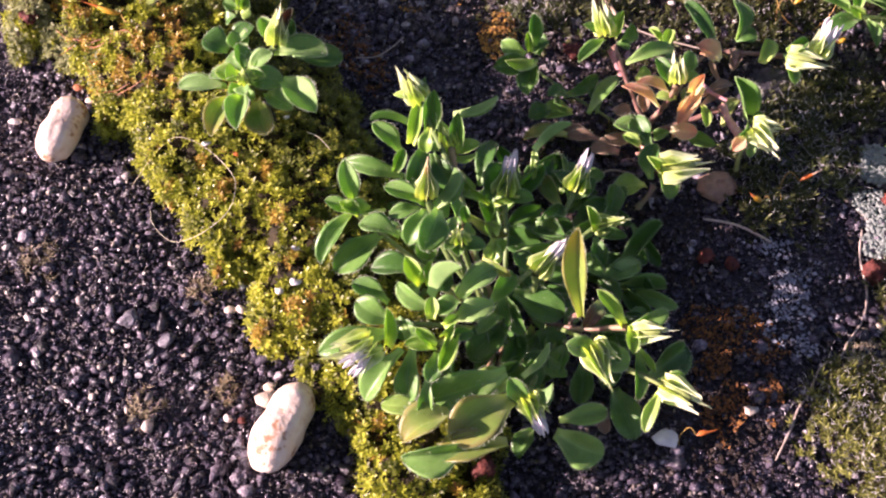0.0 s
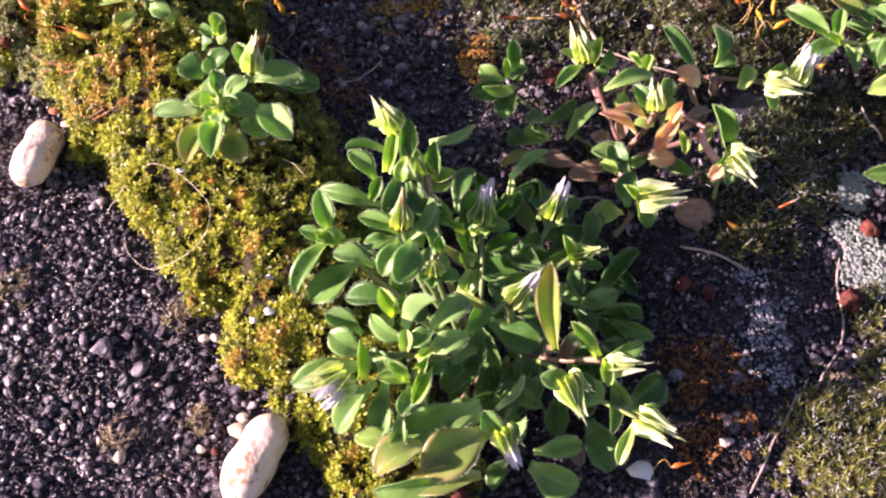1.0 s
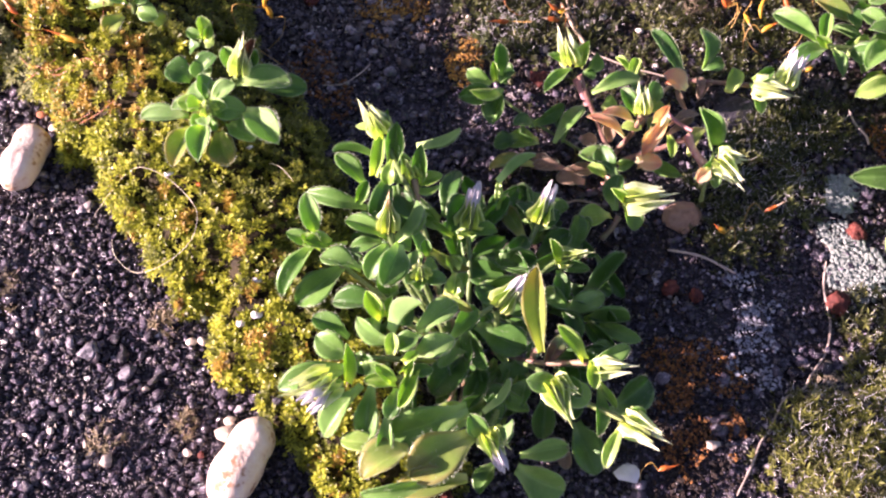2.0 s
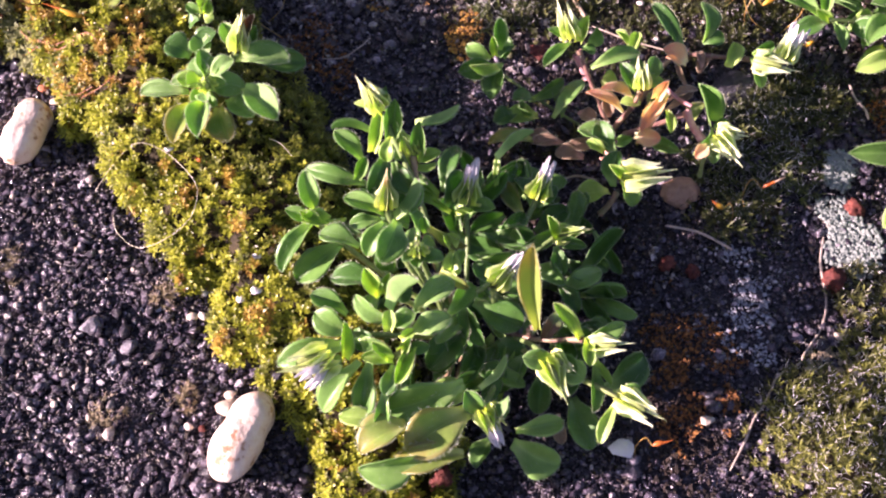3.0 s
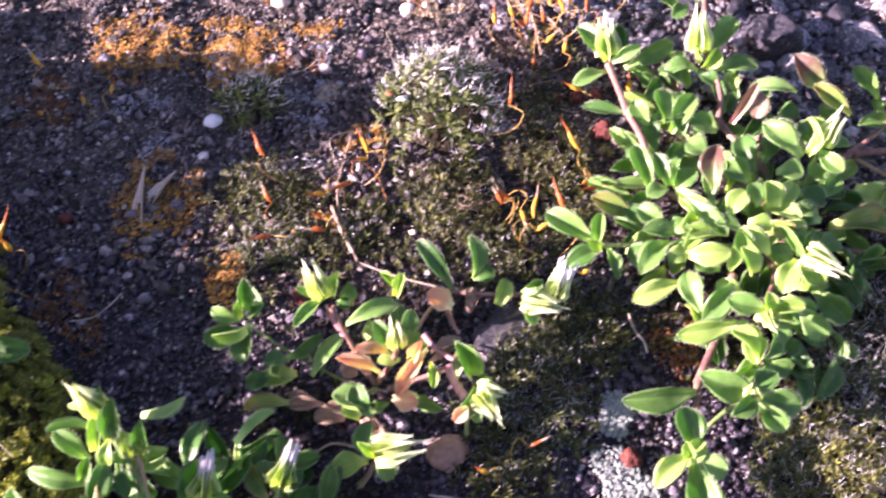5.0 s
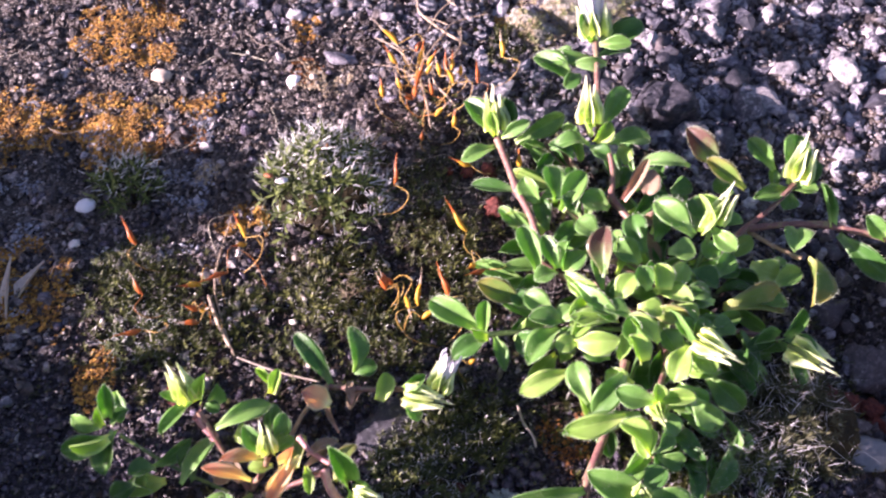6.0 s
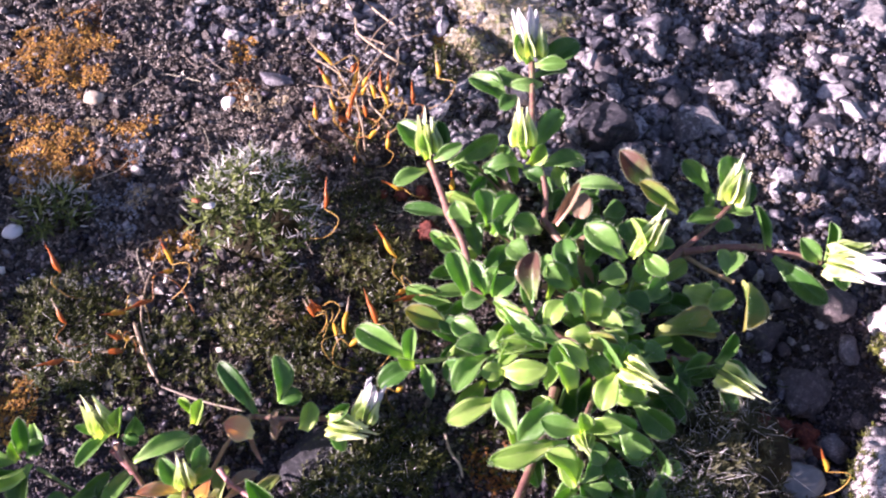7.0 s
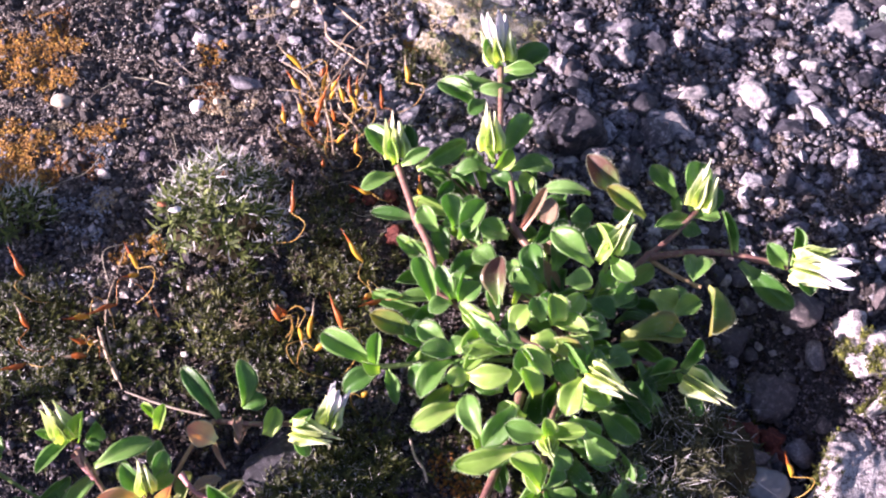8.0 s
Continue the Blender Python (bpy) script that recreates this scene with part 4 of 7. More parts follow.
    tagged(under(new("hair_fringe", mesh_from("hair_fringe", hv, np.arange(len(hv)).reshape(-1, 3), [STRAND['straw'] if tone == 'straw' else SILVER])), ob), "silvery hair points", kind="stuff")
    return ob


# ---- lichens ----
CRUST_LABELS = {'orange': "grainy orange crust lichen on asphalt", 'rust': "dull rust-brown crust lichen on dark ground", 'straw': "pale straw-coloured lichen crumbs on asphalt", 'blue': "thin blue-grey crust lichen on asphalt", 'white': "chalky white crust lichen on stone"}
crust_count = [0]


def crust(x, y, rx, ry, tone):
    """A patch of crust lichen: small warts in an uneven patch."""
    crust_count[0] += 1
    g = np.random.default_rng(300 + crust_count[0])
    n = int({'rust': 4000, 'orange': 9000, 'blue': 3800}.get(tone, 6500) * rx * ry) + 90
    pts, sizes = [], []
    for k in range(n):
        a, q = g.uniform(0, 2 * math.pi), math.sqrt(g.random()) * 1.35
        px, py = x + rx * q * math.cos(a), y + ry * q * math.sin(a)
        if soft(px * 2.2, py * 2.2, 40.0) + 0.5 * soft(px * 6, py * 6, 9.0) + 0.35 * soft(px * 14, py * 14, 19.0) < (-0.42 if tone == 'orange' else -0.24) + 0.9 * (q - 0.55):
            continue
        pts.append((px, py, ground_h(px, py) + 0.055))
        sizes.append(0.009 + 0.026 * g.random() ** 2)
    if not pts:
        return None
    ob = grains("crust_lichen", np.array(pts), np.array(sizes), CRUST[tone], 400 + crust_count[0], flat=0.8, rough=0.35, solid=OCTA)
    return tagged(ob, CRUST_LABELS[tone], "lichen", "crust lichens")


def rosette_lichen(x, y, r):
    """A leafy pale lichen: overlapping thin lobes round a centre."""
    crust_count[0] += 1
    g = random.Random(500 + crust_count[0])
    verts, faces = [], []
    for k in range(int(1900 * r)):
        a, q = g.uniform(0, 2 * math.pi), r * 1.25 * g.random() ** 0.6
        if soft(1.7 * (x + q * math.cos(a)), 1.7 * (y + q * math.sin(a)), 52.0) < q / r - 0.85:
            continue
        cx, cy = x + q * math.cos(a), y + q * math.sin(a)
        z = ground_h(cx, cy) + 0.05 + 0.02 * g.random()
        size, turn = g.uniform(0.018, 0.045), a + g.uniform(-0.8, 0.8)
        b = len(verts)
        verts += [(cx, cy, z + 0.02), (cx, cy, z - 0.03)]
        for layer, drop in ((0, 0.0), (1, -0.025)):
            for s in range(9):
                t = 2 * math.pi * s / 9
                lob = size * (1 + 0.25 * math.sin(3 * t + k)) * (1.25 if math.cos(t) > 0 else 0.9)
                verts.append((cx + lob * math.cos(t + turn), cy + lob * math.sin(t + turn), z + drop + 0.008 * math.sin(2 * t + k) + 0.012))
        for s in range(9):
            t = (s + 1) % 9
            faces += [(b, b + 2 + s, b + 2 + t), (b + 1, b + 11 + t, b + 11 + s), (b + 2 + s, b + 11 + s, b + 11 + t), (b + 2 + s, b + 11 + t, b + 2 + t)]
    ob = new("leafy_lichen", mesh_from("leafy_lichen", verts, faces, [FOLIOSE]))
    return tagged(ob, "pale grey-green leafy lichen on asphalt", "lichen", "leafy lichens", "stuff")


# ---- stones and crumbs ----
def lump(name, x, y, z, rx, ry, rz, turn, mat, seed, uneven=0.16, detail=3, freq=1.6, facets=0):
    """A rounded, uneven stone."""
    bm = bmesh.new()
    bmesh.ops.create_icosphere(bm, subdivisions=detail, radius=1.0)
    c, s = math.cos(radians(turn)), math.sin(radians(turn))
    rnd = random.Random(seed)
    cuts = []
    for q in range(facets):
        cuts.append((Vector((rnd.gauss(0, 1), rnd.gauss(0, 1), rnd.gauss(0.2, 0.8))).normalized(), rnd.uniform(0.55, 0.86)))
    for v in bm.verts:
        p = v.co.copy()
        for way, far in cuts:
            over = p.dot(way) - far
            if over > 0:
                p -= way * over * 0.92
        k = 1 + uneven * soft(p.x * freq + seed, p.y * freq, p.z * freq) + 0.35 * uneven * soft(p.x * 4, p.y * 4 + seed, p.z * 4) + 0.25 * uneven * soft(p.x * 9, p.y * 9 + seed, p.z * 9) + 0.16 * uneven * soft(p.x * 19, p.y * 19 + seed, p.z * 19)
        qx, qy, qz = p.x * rx * k, p.y * ry * k, p.z * rz * k
        v.co = Vector((qx * c - qy * s, qx * s + qy * c, qz)) * CM
    me = bpy.data.meshes.new(name)
    bm.to_mesh(me)
    bm.free()
    me.polygons.foreach_set("use_smooth", np.full(len(me.polygons), True))
    me.materials.append(mat)
    ob = new(name, me)
    ob.location = (x * CM, y * CM, z * CM)
    return ob


STONE_LABELS = {
    'white': "small white quartz pebble on asphalt", 'cream': "small cream-coloured pebble on asphalt", 'pale': "pale rough granite stone bedded in asphalt",
    'grey': "grey stone chip bedded in asphalt", 'dark': "dark smooth stone bedded in asphalt", 'pink': "pinkish grey rounded stone in the joint",
    'slate': "smooth blue-grey oval pebble in the joint", 'brown': "flat brown oval stone beside the chickweed", 'ochre': "ochre lichen-stained stone edge", 'rust': "small rust-red stone chip on asphalt", 'kerb': "rough pale kerb stone with ochre moss stains",
}
stone_count = [0]


def stone(x, y, rx, ry, rz, turn, tone):
    stone_count[0] += 1
    z = top_h(x, y) + rz * (0.6 if rz < 0.12 else 0.1 if tone in ('pale', 'grey', 'ochre', 'white') and y > 14 else 0.35)
    angular = tone in ('dark', 'pale', 'pink', 'grey', 'ochre', 'brown', 'kerb')
    ob = lump("stone", x, y, z, rx, ry, rz, turn, STONE[tone], 3.7 * stone_count[0], 0.26 if angular else 0.18, 5 if rx > 0.5 else 4 if rx > 0.26 else 3 if rx > 0.07 else 2, 1.3, 11 if angular else 0)
    return tagged(ob, STONE_LABELS[tone], "stone", "loose stones")


def mossy(ob, n, way, least, tones):
    """A thin growth of moss on the sides of a stone that look along way."""
    g = np.random.default_rng(n)
    pick = [v for v in ob.data.vertices if v.normal.dot(Vector(way)) > least and soft(v.co.x / CM * 5.0, v.co.y / CM * 5.0, v.co.z / CM * 5.0) > 0.02]
    chosen = [pick[k] for k in g.integers(len(pick), size=n)]
    places = np.array([tuple(v.co / CM) for v in chosen]) + g.normal(0, 0.025, (n, 3))
    ups = np.array([tuple(v.normal) for v in chosen]) + g.normal(0, 0.25, (n, 3)) + np.array([[0, 0, 0.3]])
    v, f, _, _ = tufts(places, ups, g.uniform(0.03, 0.07, n), 6, 600 + n, slim=0.18, tall=0.6)
    fringe = new("moss_fringe", mesh_from("moss_fringe", v, f, tones, True, np.repeat(g.integers(0, 2, n), 18)))
    tagged(fringe, "ochre-green moss fringe", kind="stuff").parent = ob
    return ob


def flake(x, y, r, turn, tone):
    """A thin curled flake."""
    stone_count[0] += 1
    rnd = random.Random(stone_count[0])
    verts, faces, n = [], [], 9
    z = top_h(x, y) + 0.10
    if math.hypot(x - CUSHION_AT[0], y - CUSHION_AT[1]) < 0.9:
        z += 0.8
    edge = [r * rnd.uniform(0.75, 1.15) for k in range(n)]
    for drop in (0.0, -0.02):
        verts.append((x, y, z + drop))
        for k in range(n):
            a = 2 * math.pi * k / n + radians(turn)
            verts.append((x + edge[k] * math.cos(a), y + 0.8 * edge[k] * math.sin(a), z + drop + 0.35 * r * math.cos(a) ** 2 - 0.25 * r * math.sin(a)))
    for k in range(n):
        t = (k + 1) % n
        faces += [(0, 1 + k, 1 + t), (n + 1, n + 2 + t, n + 2 + k), (1 + k, n + 2 + k, n + 2 + t), (1 + k, n + 2 + t, 1 + t)]
    ob = new("flake", mesh_from("flake", verts, faces, [STONE[tone]], True))
    return tagged(ob, "thin pale curled flake lying loose", "flake", "loose flakes")


def crumb(x, y, r):
    """A rough crumb of red brick."""
    stone_count[0] += 1
    ob = lump("brick_crumb", x, y, top_h(x, y) + 0.5 * r, r, r * 0.85, r * 0.7, 37 * stone_count[0], BRICK, 2.3 * stone_count[0], 0.5, 3, 2.4, 6)
    return tagged(ob, "rough crumb of dark red brick", "brick crumb", "brick crumbs")


def pellet(x, y, long, wide, turn, name):
    """A cream pellet with a waist, rounded ends and brown stains."""
    stone_count[0] += 1
    bm = bmesh.new()
    bmesh.ops.create_icosphere(bm, subdivisions=4, radius=1.0)
    c, s = math.cos(radians(turn)), math.sin(radians(turn))
    seed = 9.1 * stone_count[0]
    for v in bm.verts:
        p = v.co.copy()
        t = p.y
        box = 1.0 / max(abs(p.x) ** 2.8 + abs(p.y) ** 2.8 + abs(p.z) ** 2.8, 0.2) ** 0.36
        k = (0.3 + 0.7 * box) * (1 + 0.09 * soft(p.x * 1.3 + seed, p.y * 1.3, p.z * 1.3) + 0.04 * soft(p.x * 4 + seed, p.y * 4, p.z * 4))
        waist = 1.0 - 0.13 * math.exp(-((t - 0.2) / 0.25) ** 2) + 0.05 * t
        bend = 0.16 * wide * math.sin(2.2 * t)
        qx, qy, qz = p.x * wide * k * waist + bend, p.y * long * (0.35 + 0.65 * k), p.z * wide * 0.95 * k * waist
        v.co = Vector((qx * c - qy * s, qx * s + qy * c, qz)) * CM
    me = bpy.data.meshes.new(name)
    bm.to_mesh(me)
    bm.free()
    me.polygons.foreach_set("use_smooth", np.full(len(me.polygons), True))
    me.materials.append(PELLET)
    ob = new(name, me)
    ob.location = (x * CM, y * CM, (ground_h(x, y) + wide * 0.9) * CM)
    return tagged(ob, "cream-white rounded clay pellet with brown stains on asphalt", "pellet", "clay pellets")


# ---- strands, capsules, dry leaf ----
STRAND_LABELS = {'root': "thin pale dry rootlet winding over asphalt", 'straw': "dry straw-coloured stalk lying on the ground", 'hair': "fine pale curled fibre lying loose", 'rust': "thin red-brown moss stalk lying across golden moss"}


def strand(points, lift, radius, tone):
    line = smooth_line([(x, y, top_h(x, y) + lift * 0.5 + 0.05 * soft(x * 3, y * 3, 8.0)) for x, y in points], 6)
    radii = [radius * (1 + 0.25 * soft(k * 0.25, radius * 90, 1.0)) * (0.5 if k in (0, len(line) - 1) else 1.0) for k in range(len(line))]
    verts, faces = tube(line, radii, 6)
    ob = new("stalk" if tone == 'straw' else "fibre", mesh_from("strand", [tuple(v) for v in verts], faces, [STRAND[tone]]))
    return tagged(ob, STRAND_LABELS[tone], "dry stalk" if tone == 'straw' else "fibre", "dry strands")


CAPSULE_LABELS = {'red': "red-orange moss capsule on a thin bent stalk", 'yellow': "yellow-orange moss capsule on a thin bent stalk"}
capsule_dice = random.Random(77)


def capsule(a, b, tone):
    """The spore capsule of a moss on its stalk, from the ground at a to the capsule's end at b."""
    a, b = Vector(a), Vector(b)
    a.z = min(a.z, top_h(a.x, a.y))
    ob = thing("moss_capsule", a.x, a.y, a.z, CAPSULE_LABELS[tone], "moss capsule", "moss capsules")
    b = a + (b - a) * 1.22
    span = (b - a).length
    turn = capsule_dice.choice((-1, 1)) * capsule_dice.uniform(0.25, 0.5) * span
    aside = Vector((-(b - a).y, (b - a).x, 0.0)).normalized() * turn
    neck = a.lerp(b, 0.5) + aside * 0.35 + Vector((0, 0, 0.12 * span))
    line = smooth_line([a, a.lerp(b, 0.1) + aside * 0.8 + Vector((0, 0, 0.25 * span)), a.lerp(b, 0.38) + aside + Vector((0, 0, 0.3 * span)), neck], 7)
    verts, faces = tube(line, [0.0075] * len(line), 6)
    under(new("seta", mesh_from("seta", [tuple(v) for v in verts], faces, [SETA['yellow' if capsule_dice.random() < 0.7 else tone]])), ob)
    fat = capsule_dice.uniform(0.032, 0.045)
    shoulder = neck.lerp(b, 0.56)
    body = [neck.lerp(shoulder, k / 7) + aside * 0.05 * math.sin(math.pi * k / 7) for k in range(8)]
    verts, faces = tube(body, [fat * r for r in (0.3, 0.65, 0.95, 1.1, 1.12, 1.0, 0.8, 0.55)], 8)
    body_ob = under(new("capsule", mesh_from("capsule", [tuple(v) for v in verts], faces, [CAPSULE[tone]])), ob)
    verts, faces = tube([shoulder.lerp(b, k / 4) for k in range(5)], [fat * r for r in (0.6, 0.42, 0.26, 0.15, 0.04)], 7)
    beak = new("beak", mesh_from("beak", [tuple(v) for v in verts], faces, [CAPSULE['red'] if capsule_dice.random() < 0.5 else STRAND['straw']]))
    beak.parent = body_ob
    return ob


def dry_leaf(a, b):
    """A pale withered scale leaf, curled along its length."""
    a, b = Vector(a), Vector(b)
    a.z, b.z = ground_h(a.x, a.y) + 0.12, ground_h(b.x, b.y) + 0.03
    ob = new("withered_leaf", leaf_mesh("withered_leaf", STONE['cream'], 0.05, 0.5, 0.1, 91, hairs=0, form='sepal', petiole=0.25))
    ob.matrix_basis = Matrix.Translation(b * CM) @ frame_of(b, a, (-0.6, -0.3, 0.7)) @ Matrix.Diagonal((0.26 * CM, (a - b).length * CM, 0.3 * CM, 1.0))
    return tagged(ob, "pale withered curled leaf on orange lichen", "dry leaf")


CUSHION_AT = (4.54, 16.96)
# -- small things on the ground --
pellet(-6.05, 11.18, .6, .315, -4, 'clay_pellet')
pellet(-2.1, 6.14, .66, .345, -12, 'clay_pellet')

stone(0.56, 16.84, .17, .14, .08, 10, 'white')
stone(4.11, 19.50, .15, .15, .13, 0, 'white')
stone(1.69, 19.73, .2, .13, .12, -15, 'cream')
stone(1.58, 18.33, .15, .14, .12, 20, 'pale')
stone(5.00, 21.13, .16, .13, .1, 30, 'grey')
stone(4.46, 19.54, .08, .08, .07, 30, 'cream')
stone(4.93, 19.98, .4, .16, .08, -20, 'grey')
stone(-4.5, 7.9, .2, .17, .12, 40, 'grey')
stone(-3.91, 7.59, .14, .12, .1, 40, 'grey')
stone(-3.07, 8.09, .09, .07, .05, 10, 'cream')
stone(-2.28, 8.12, .07, .06, .05, 10, 'white')
stone(-2.93, 8.47, .06, .07, .05, 10, 'white')
stone(-0.36, 13.26, .13, .12, .1, 10, 'grey')
stone(-2.36, 6.85, .1, .07, .06, 10, 'cream')
stone(-1.69, 7.03, .1, .07, .06, 10, 'dark')

flake(-2.36, 6.64, .2, 20, 'cream')
flake(-5.74, 11.93, .12, 20, 'cream')
flake(-6.02, 12.20, .1, 20, 'rust')
flake(-2.07, 8.74, .08, 0, 'white')
flake(-2.05, 8.17, .09, 0, 'white')
flake(-3.54, 10.41, .07, 0, 'white')
flake(-2.39, 10.92, .06, 0, 'white')
flake(3.12, 6.12, .19, 20, 'white')
flake(4.33, 6.56, .11, 20, 'cream')
flake(3.91, 16.52, .1, 0, 'white')
flake(5.92, 7.37, .11, 0, 'cream')
flake(6.55, 7.38, .12, 0, 'cream')
flake(6.43, 7.93, .1, 0, 'cream')
flake(5.39, 10.20, .06, 0, 'white')
flake(3.70, 16.67, .08, 0, 'rust')
flake(1.07, 17.22, .07, 0, 'white')

crumb(6.32, 11.30, .14)
crumb(4.00, 9.09, .14)
crumb(4.38, 8.97, .13)
crumb(7.04, 10.19, .17)
crumb(-6.86, 13.18, .17)
crumb(-1.80, 14.87, .13)
crumb(-3.69, 17.38, .17)
crumb(7.08, 17.17, .15)
crumb(7.46, 17.11, .17)
crumb(7.45, 16.31, .2)
crumb(6.74, 17.20, .1)
crumb(2.20, 13.15, .2)
crumb(12.26, 12.43, .22)
crumb(12.68, 12.44, .2)
crumb(13.14, 12.35, .24)
crumb(13.13, 12.11, .2)
crumb(0.64, 5.61, .18)
crumb(6.52, 8.87, .2)
crumb(-2.71, 6.34, .06)

stone(4.32, 10.4, .37, .33, .15, -20, 'brown')
stone(10.81, 18.25, .64, .58, .52, 5, 'dark')
stone(12.49, 18.43, .5, .32, .24, -25, 'pale')
stone(14.40, 18.84, .28, .34, .22, 30, 'pale')
stone(13.22, 19.03, .36, .2, .2, -5, 'pale')
stone(15.74, 19.56, .3, .24, .25, 10, 'pale')
stone(15.91, 18.35, .34, .2, .2, -10, 'pale')
stone(13.10, 17.82, .16, .14, .15, 20, 'pale')
stone(14.73, 16.89, .28, .2, .2, -30, 'grey')
stone(13.69, 16.48, .2, .14, .14, -20, 'grey')
stone(14.52, 16.17, .26, .18, .18, 0, 'grey')
stone(13.29, 13.08, .56, .52, .4, 0, 'pink')
stone(14.10, 14.42, .42, .36, .3, 20, 'pink')
stone(12.94, 14.27, .4, .4, .25, 0, 'pink')
stone(12.60, 11.51, .46, .3, .2, -8, 'slate')
stone(12.59, 11.99, .3, .26, .2, -8, 'pink')
stone(13.55, 12.15, .24, .26, .2, -8, 'grey')
stone(14.13, 13.61, .2, .28, .2, -8, 'grey')
mossy(stone(14.1, 11.45, .74, 1.2, .5, -32, 'kerb'), 240, (-1, 0, 0.1), 0.4, [CUSHION['olive'], CUSHION['fine']])
mossy(stone(15.25, 12.7, .95, .22, .45, 14, 'kerb'), 260, (-1, 0, 0.1), 0.4, [CUSHION['olive'], CUSHION['fine']])
mossy(stone(14.95, 13.35, .6, .5, .4, 10, 'kerb'), 360, (-1, 0, 0.1), 0.4, [CUSHION['olive'], CUSHION['fine']])
stone(14.68, 13.84, .3, .34, .32, 10, 'kerb')
stone(15.41, 14.43, .3, .34, .3, 10, 'pink')
stone(5.44, 12.45, .62, .46, .18, 5, 'dark')
mossy(stone(9.35, 21.6, 1.8, 1.25, .36, -40, 'ochre'), 900, (0, -0.3, 1), 0.3, [CRUST['straw'], MOSS[3]])

crust(8.32, 21.34, .8, .5, 'straw')
crust(9.10, 20.46, .5, .3, 'straw')

mossy(stone(8.75, 20.4, .6, .4, .26, -40, 'ochre'), 260, (0, -0.3, 1), 0.3, [CRUST['straw'], MOSS[3]])
stone(9.83, 21.87, .5, .4, .25, -30, 'pale')
stone(16.74, 20.92, .5, .45, .2, -30, 'pale')

crust(16.59, 20.71, .6, .6, 'white')


stone(12.36, 20.76, .3, .26, .22, -40, 'grey')

cushion(4.54, 16.90, 1.0, .95, 'silver')
# the flat 'dark' cushions also darken ground that lies in shade
cushion(2.44, 14.32, .8, .1, 'dark')
cushion(5.84, 14.08, .8, .1, 'dark')
cushion(6.77, 14.82, .6, .1, 'dark')
cushion(6.42, 16.76, .6, .1, 'dark')
cushion(5.22, 13.93, .6, .1, 'dark')
cushion(1.18, 17.23, .5, .25, 'silver')
cushion(4.79, 14.94, .75, .22, 'olive')
cushion(6.46, 15.72, .75, .2, 'olive')
cushion(6.60, 12.34, .8, .25, 'dark')
cushion(11.51, 12.04, 1.05, .25, 'long')
cushion(1.66, 15.41, .75, .15, 'dark')
cushion(3.29, 14.60, .5, .12, 'dark')
cushion(4.01, 13.74, .4, .15, 'dark')
cushion(6.10, 6.38, 1.1, .4, 'fine')
cushion(7.11, 7.67, .7, .25, 'fine')
cushion(6.16, 11.90, 1.0, .25, 'dark')
cushion(5.19, 10.16, .8, .25, 'dark')
cushion(7.01, 8.59, .6, .25, 'olive')
cushion(-6.01, 8.82, .35, .2, 'straw')
cushion(-4.07, 6.53, .28, .12, 'straw')
cushion(-3.52, 8.39, .2, .12, 'straw')
cushion(-3.02, 6.80, .2, .1, 'straw')
cushion(1.40, 15.40, .7, .15, 'dark')
cushion(4.65, 14.86, .8, .2, 'olive')
cushion(4.85, 14.8, .32, .3, 'straw')
cushion(8.08, 20.02, .5, .15, 'olive')
cushion(10.00, 11.74, .9, .3, 'olive')

crust(-0.31, 15.11, .65, .9, 'orange')
crust(-0.79, 18.70, .85, .7, 'orange')
crust(0.73, 18.54, .8, .7, 'orange')
crust(-1.63, 13.32, .5, .5, 'rust')
crust(0.92, 13.62, .25, .5, 'orange')
crust(-2.46, 17.50, .6, .6, 'rust')
crust(1.03, 20.87, .85, .85, 'orange')
crust(1.12, 18.38, .6, .75, 'orange')
crust(2.43, 18.99, .45, .3, 'orange')
crust(4.36, 20.78, .25, .3, 'orange')
crust(4.67, 19.49, .4, .4, 'straw')
crust(5.38, 21.84, .5, .3, 'straw')
crust(4.07, 7.62, .75, .9, 'rust')
crust(4.18, 6.75, .5, .6, 'rust')
crust(6.28, 7.39, .5, .4, 'straw')
crust(-1.14, 12.74, .3, .5, 'rust')
crust(8.30, 11.96, .25, .5, 'rust')
crust(5.33, 8.70, .55, .32, 'blue')
crust(5.25, 7.68, .2, .22, 'blue')
crust(5.06, 9.24, .3, .2, 'blue')
crust(5.1, 8.2, .4, .5, 'blue')

rosette_lichen(6.88, 9.59, .65)
rosette_lichen(7.00, 10.92, .35)
rosette_lichen(17.30, 20.78, .5)

cushion(10.12, 11.94, .8, .3, 'long')
cushion(10.61, 11.03, .8, .3, 'tipped')
cushion(9.70, 10.52, .7, .25, 'fine')
cushion(10.23, 9.86, .8, .3, 'fine')
cushion(9.22, 9.92, .5, .2, 'tipped')
cushion(11.23, 12.18, .6, .25, 'long')
cushion(5.63, 11.78, .6, .15, 'tipped')
cushion(6.06, 10.85, .6, .15, 'tipped')
cushion(4.96, 11.05, .5, .12, 'tipped')
cushion(6.40, 12.33, .6, .15, 'tipped')
cushion(1.03, 15.23, .6, .15, 'dark')
cushion(1.63, 14.28, .6, .12, 'tipped')
cushion(5.23, 10.22, .4, .1, 'tipped')

crust(7.87, 11.96, .5, .5, 'rust')
crust(-0.77, 17.30, .5, .3, 'blue')
crust(2.37, 17.41, .5, .3, 'blue')
crust(1.20, 15.82, .4, .2, 'white')

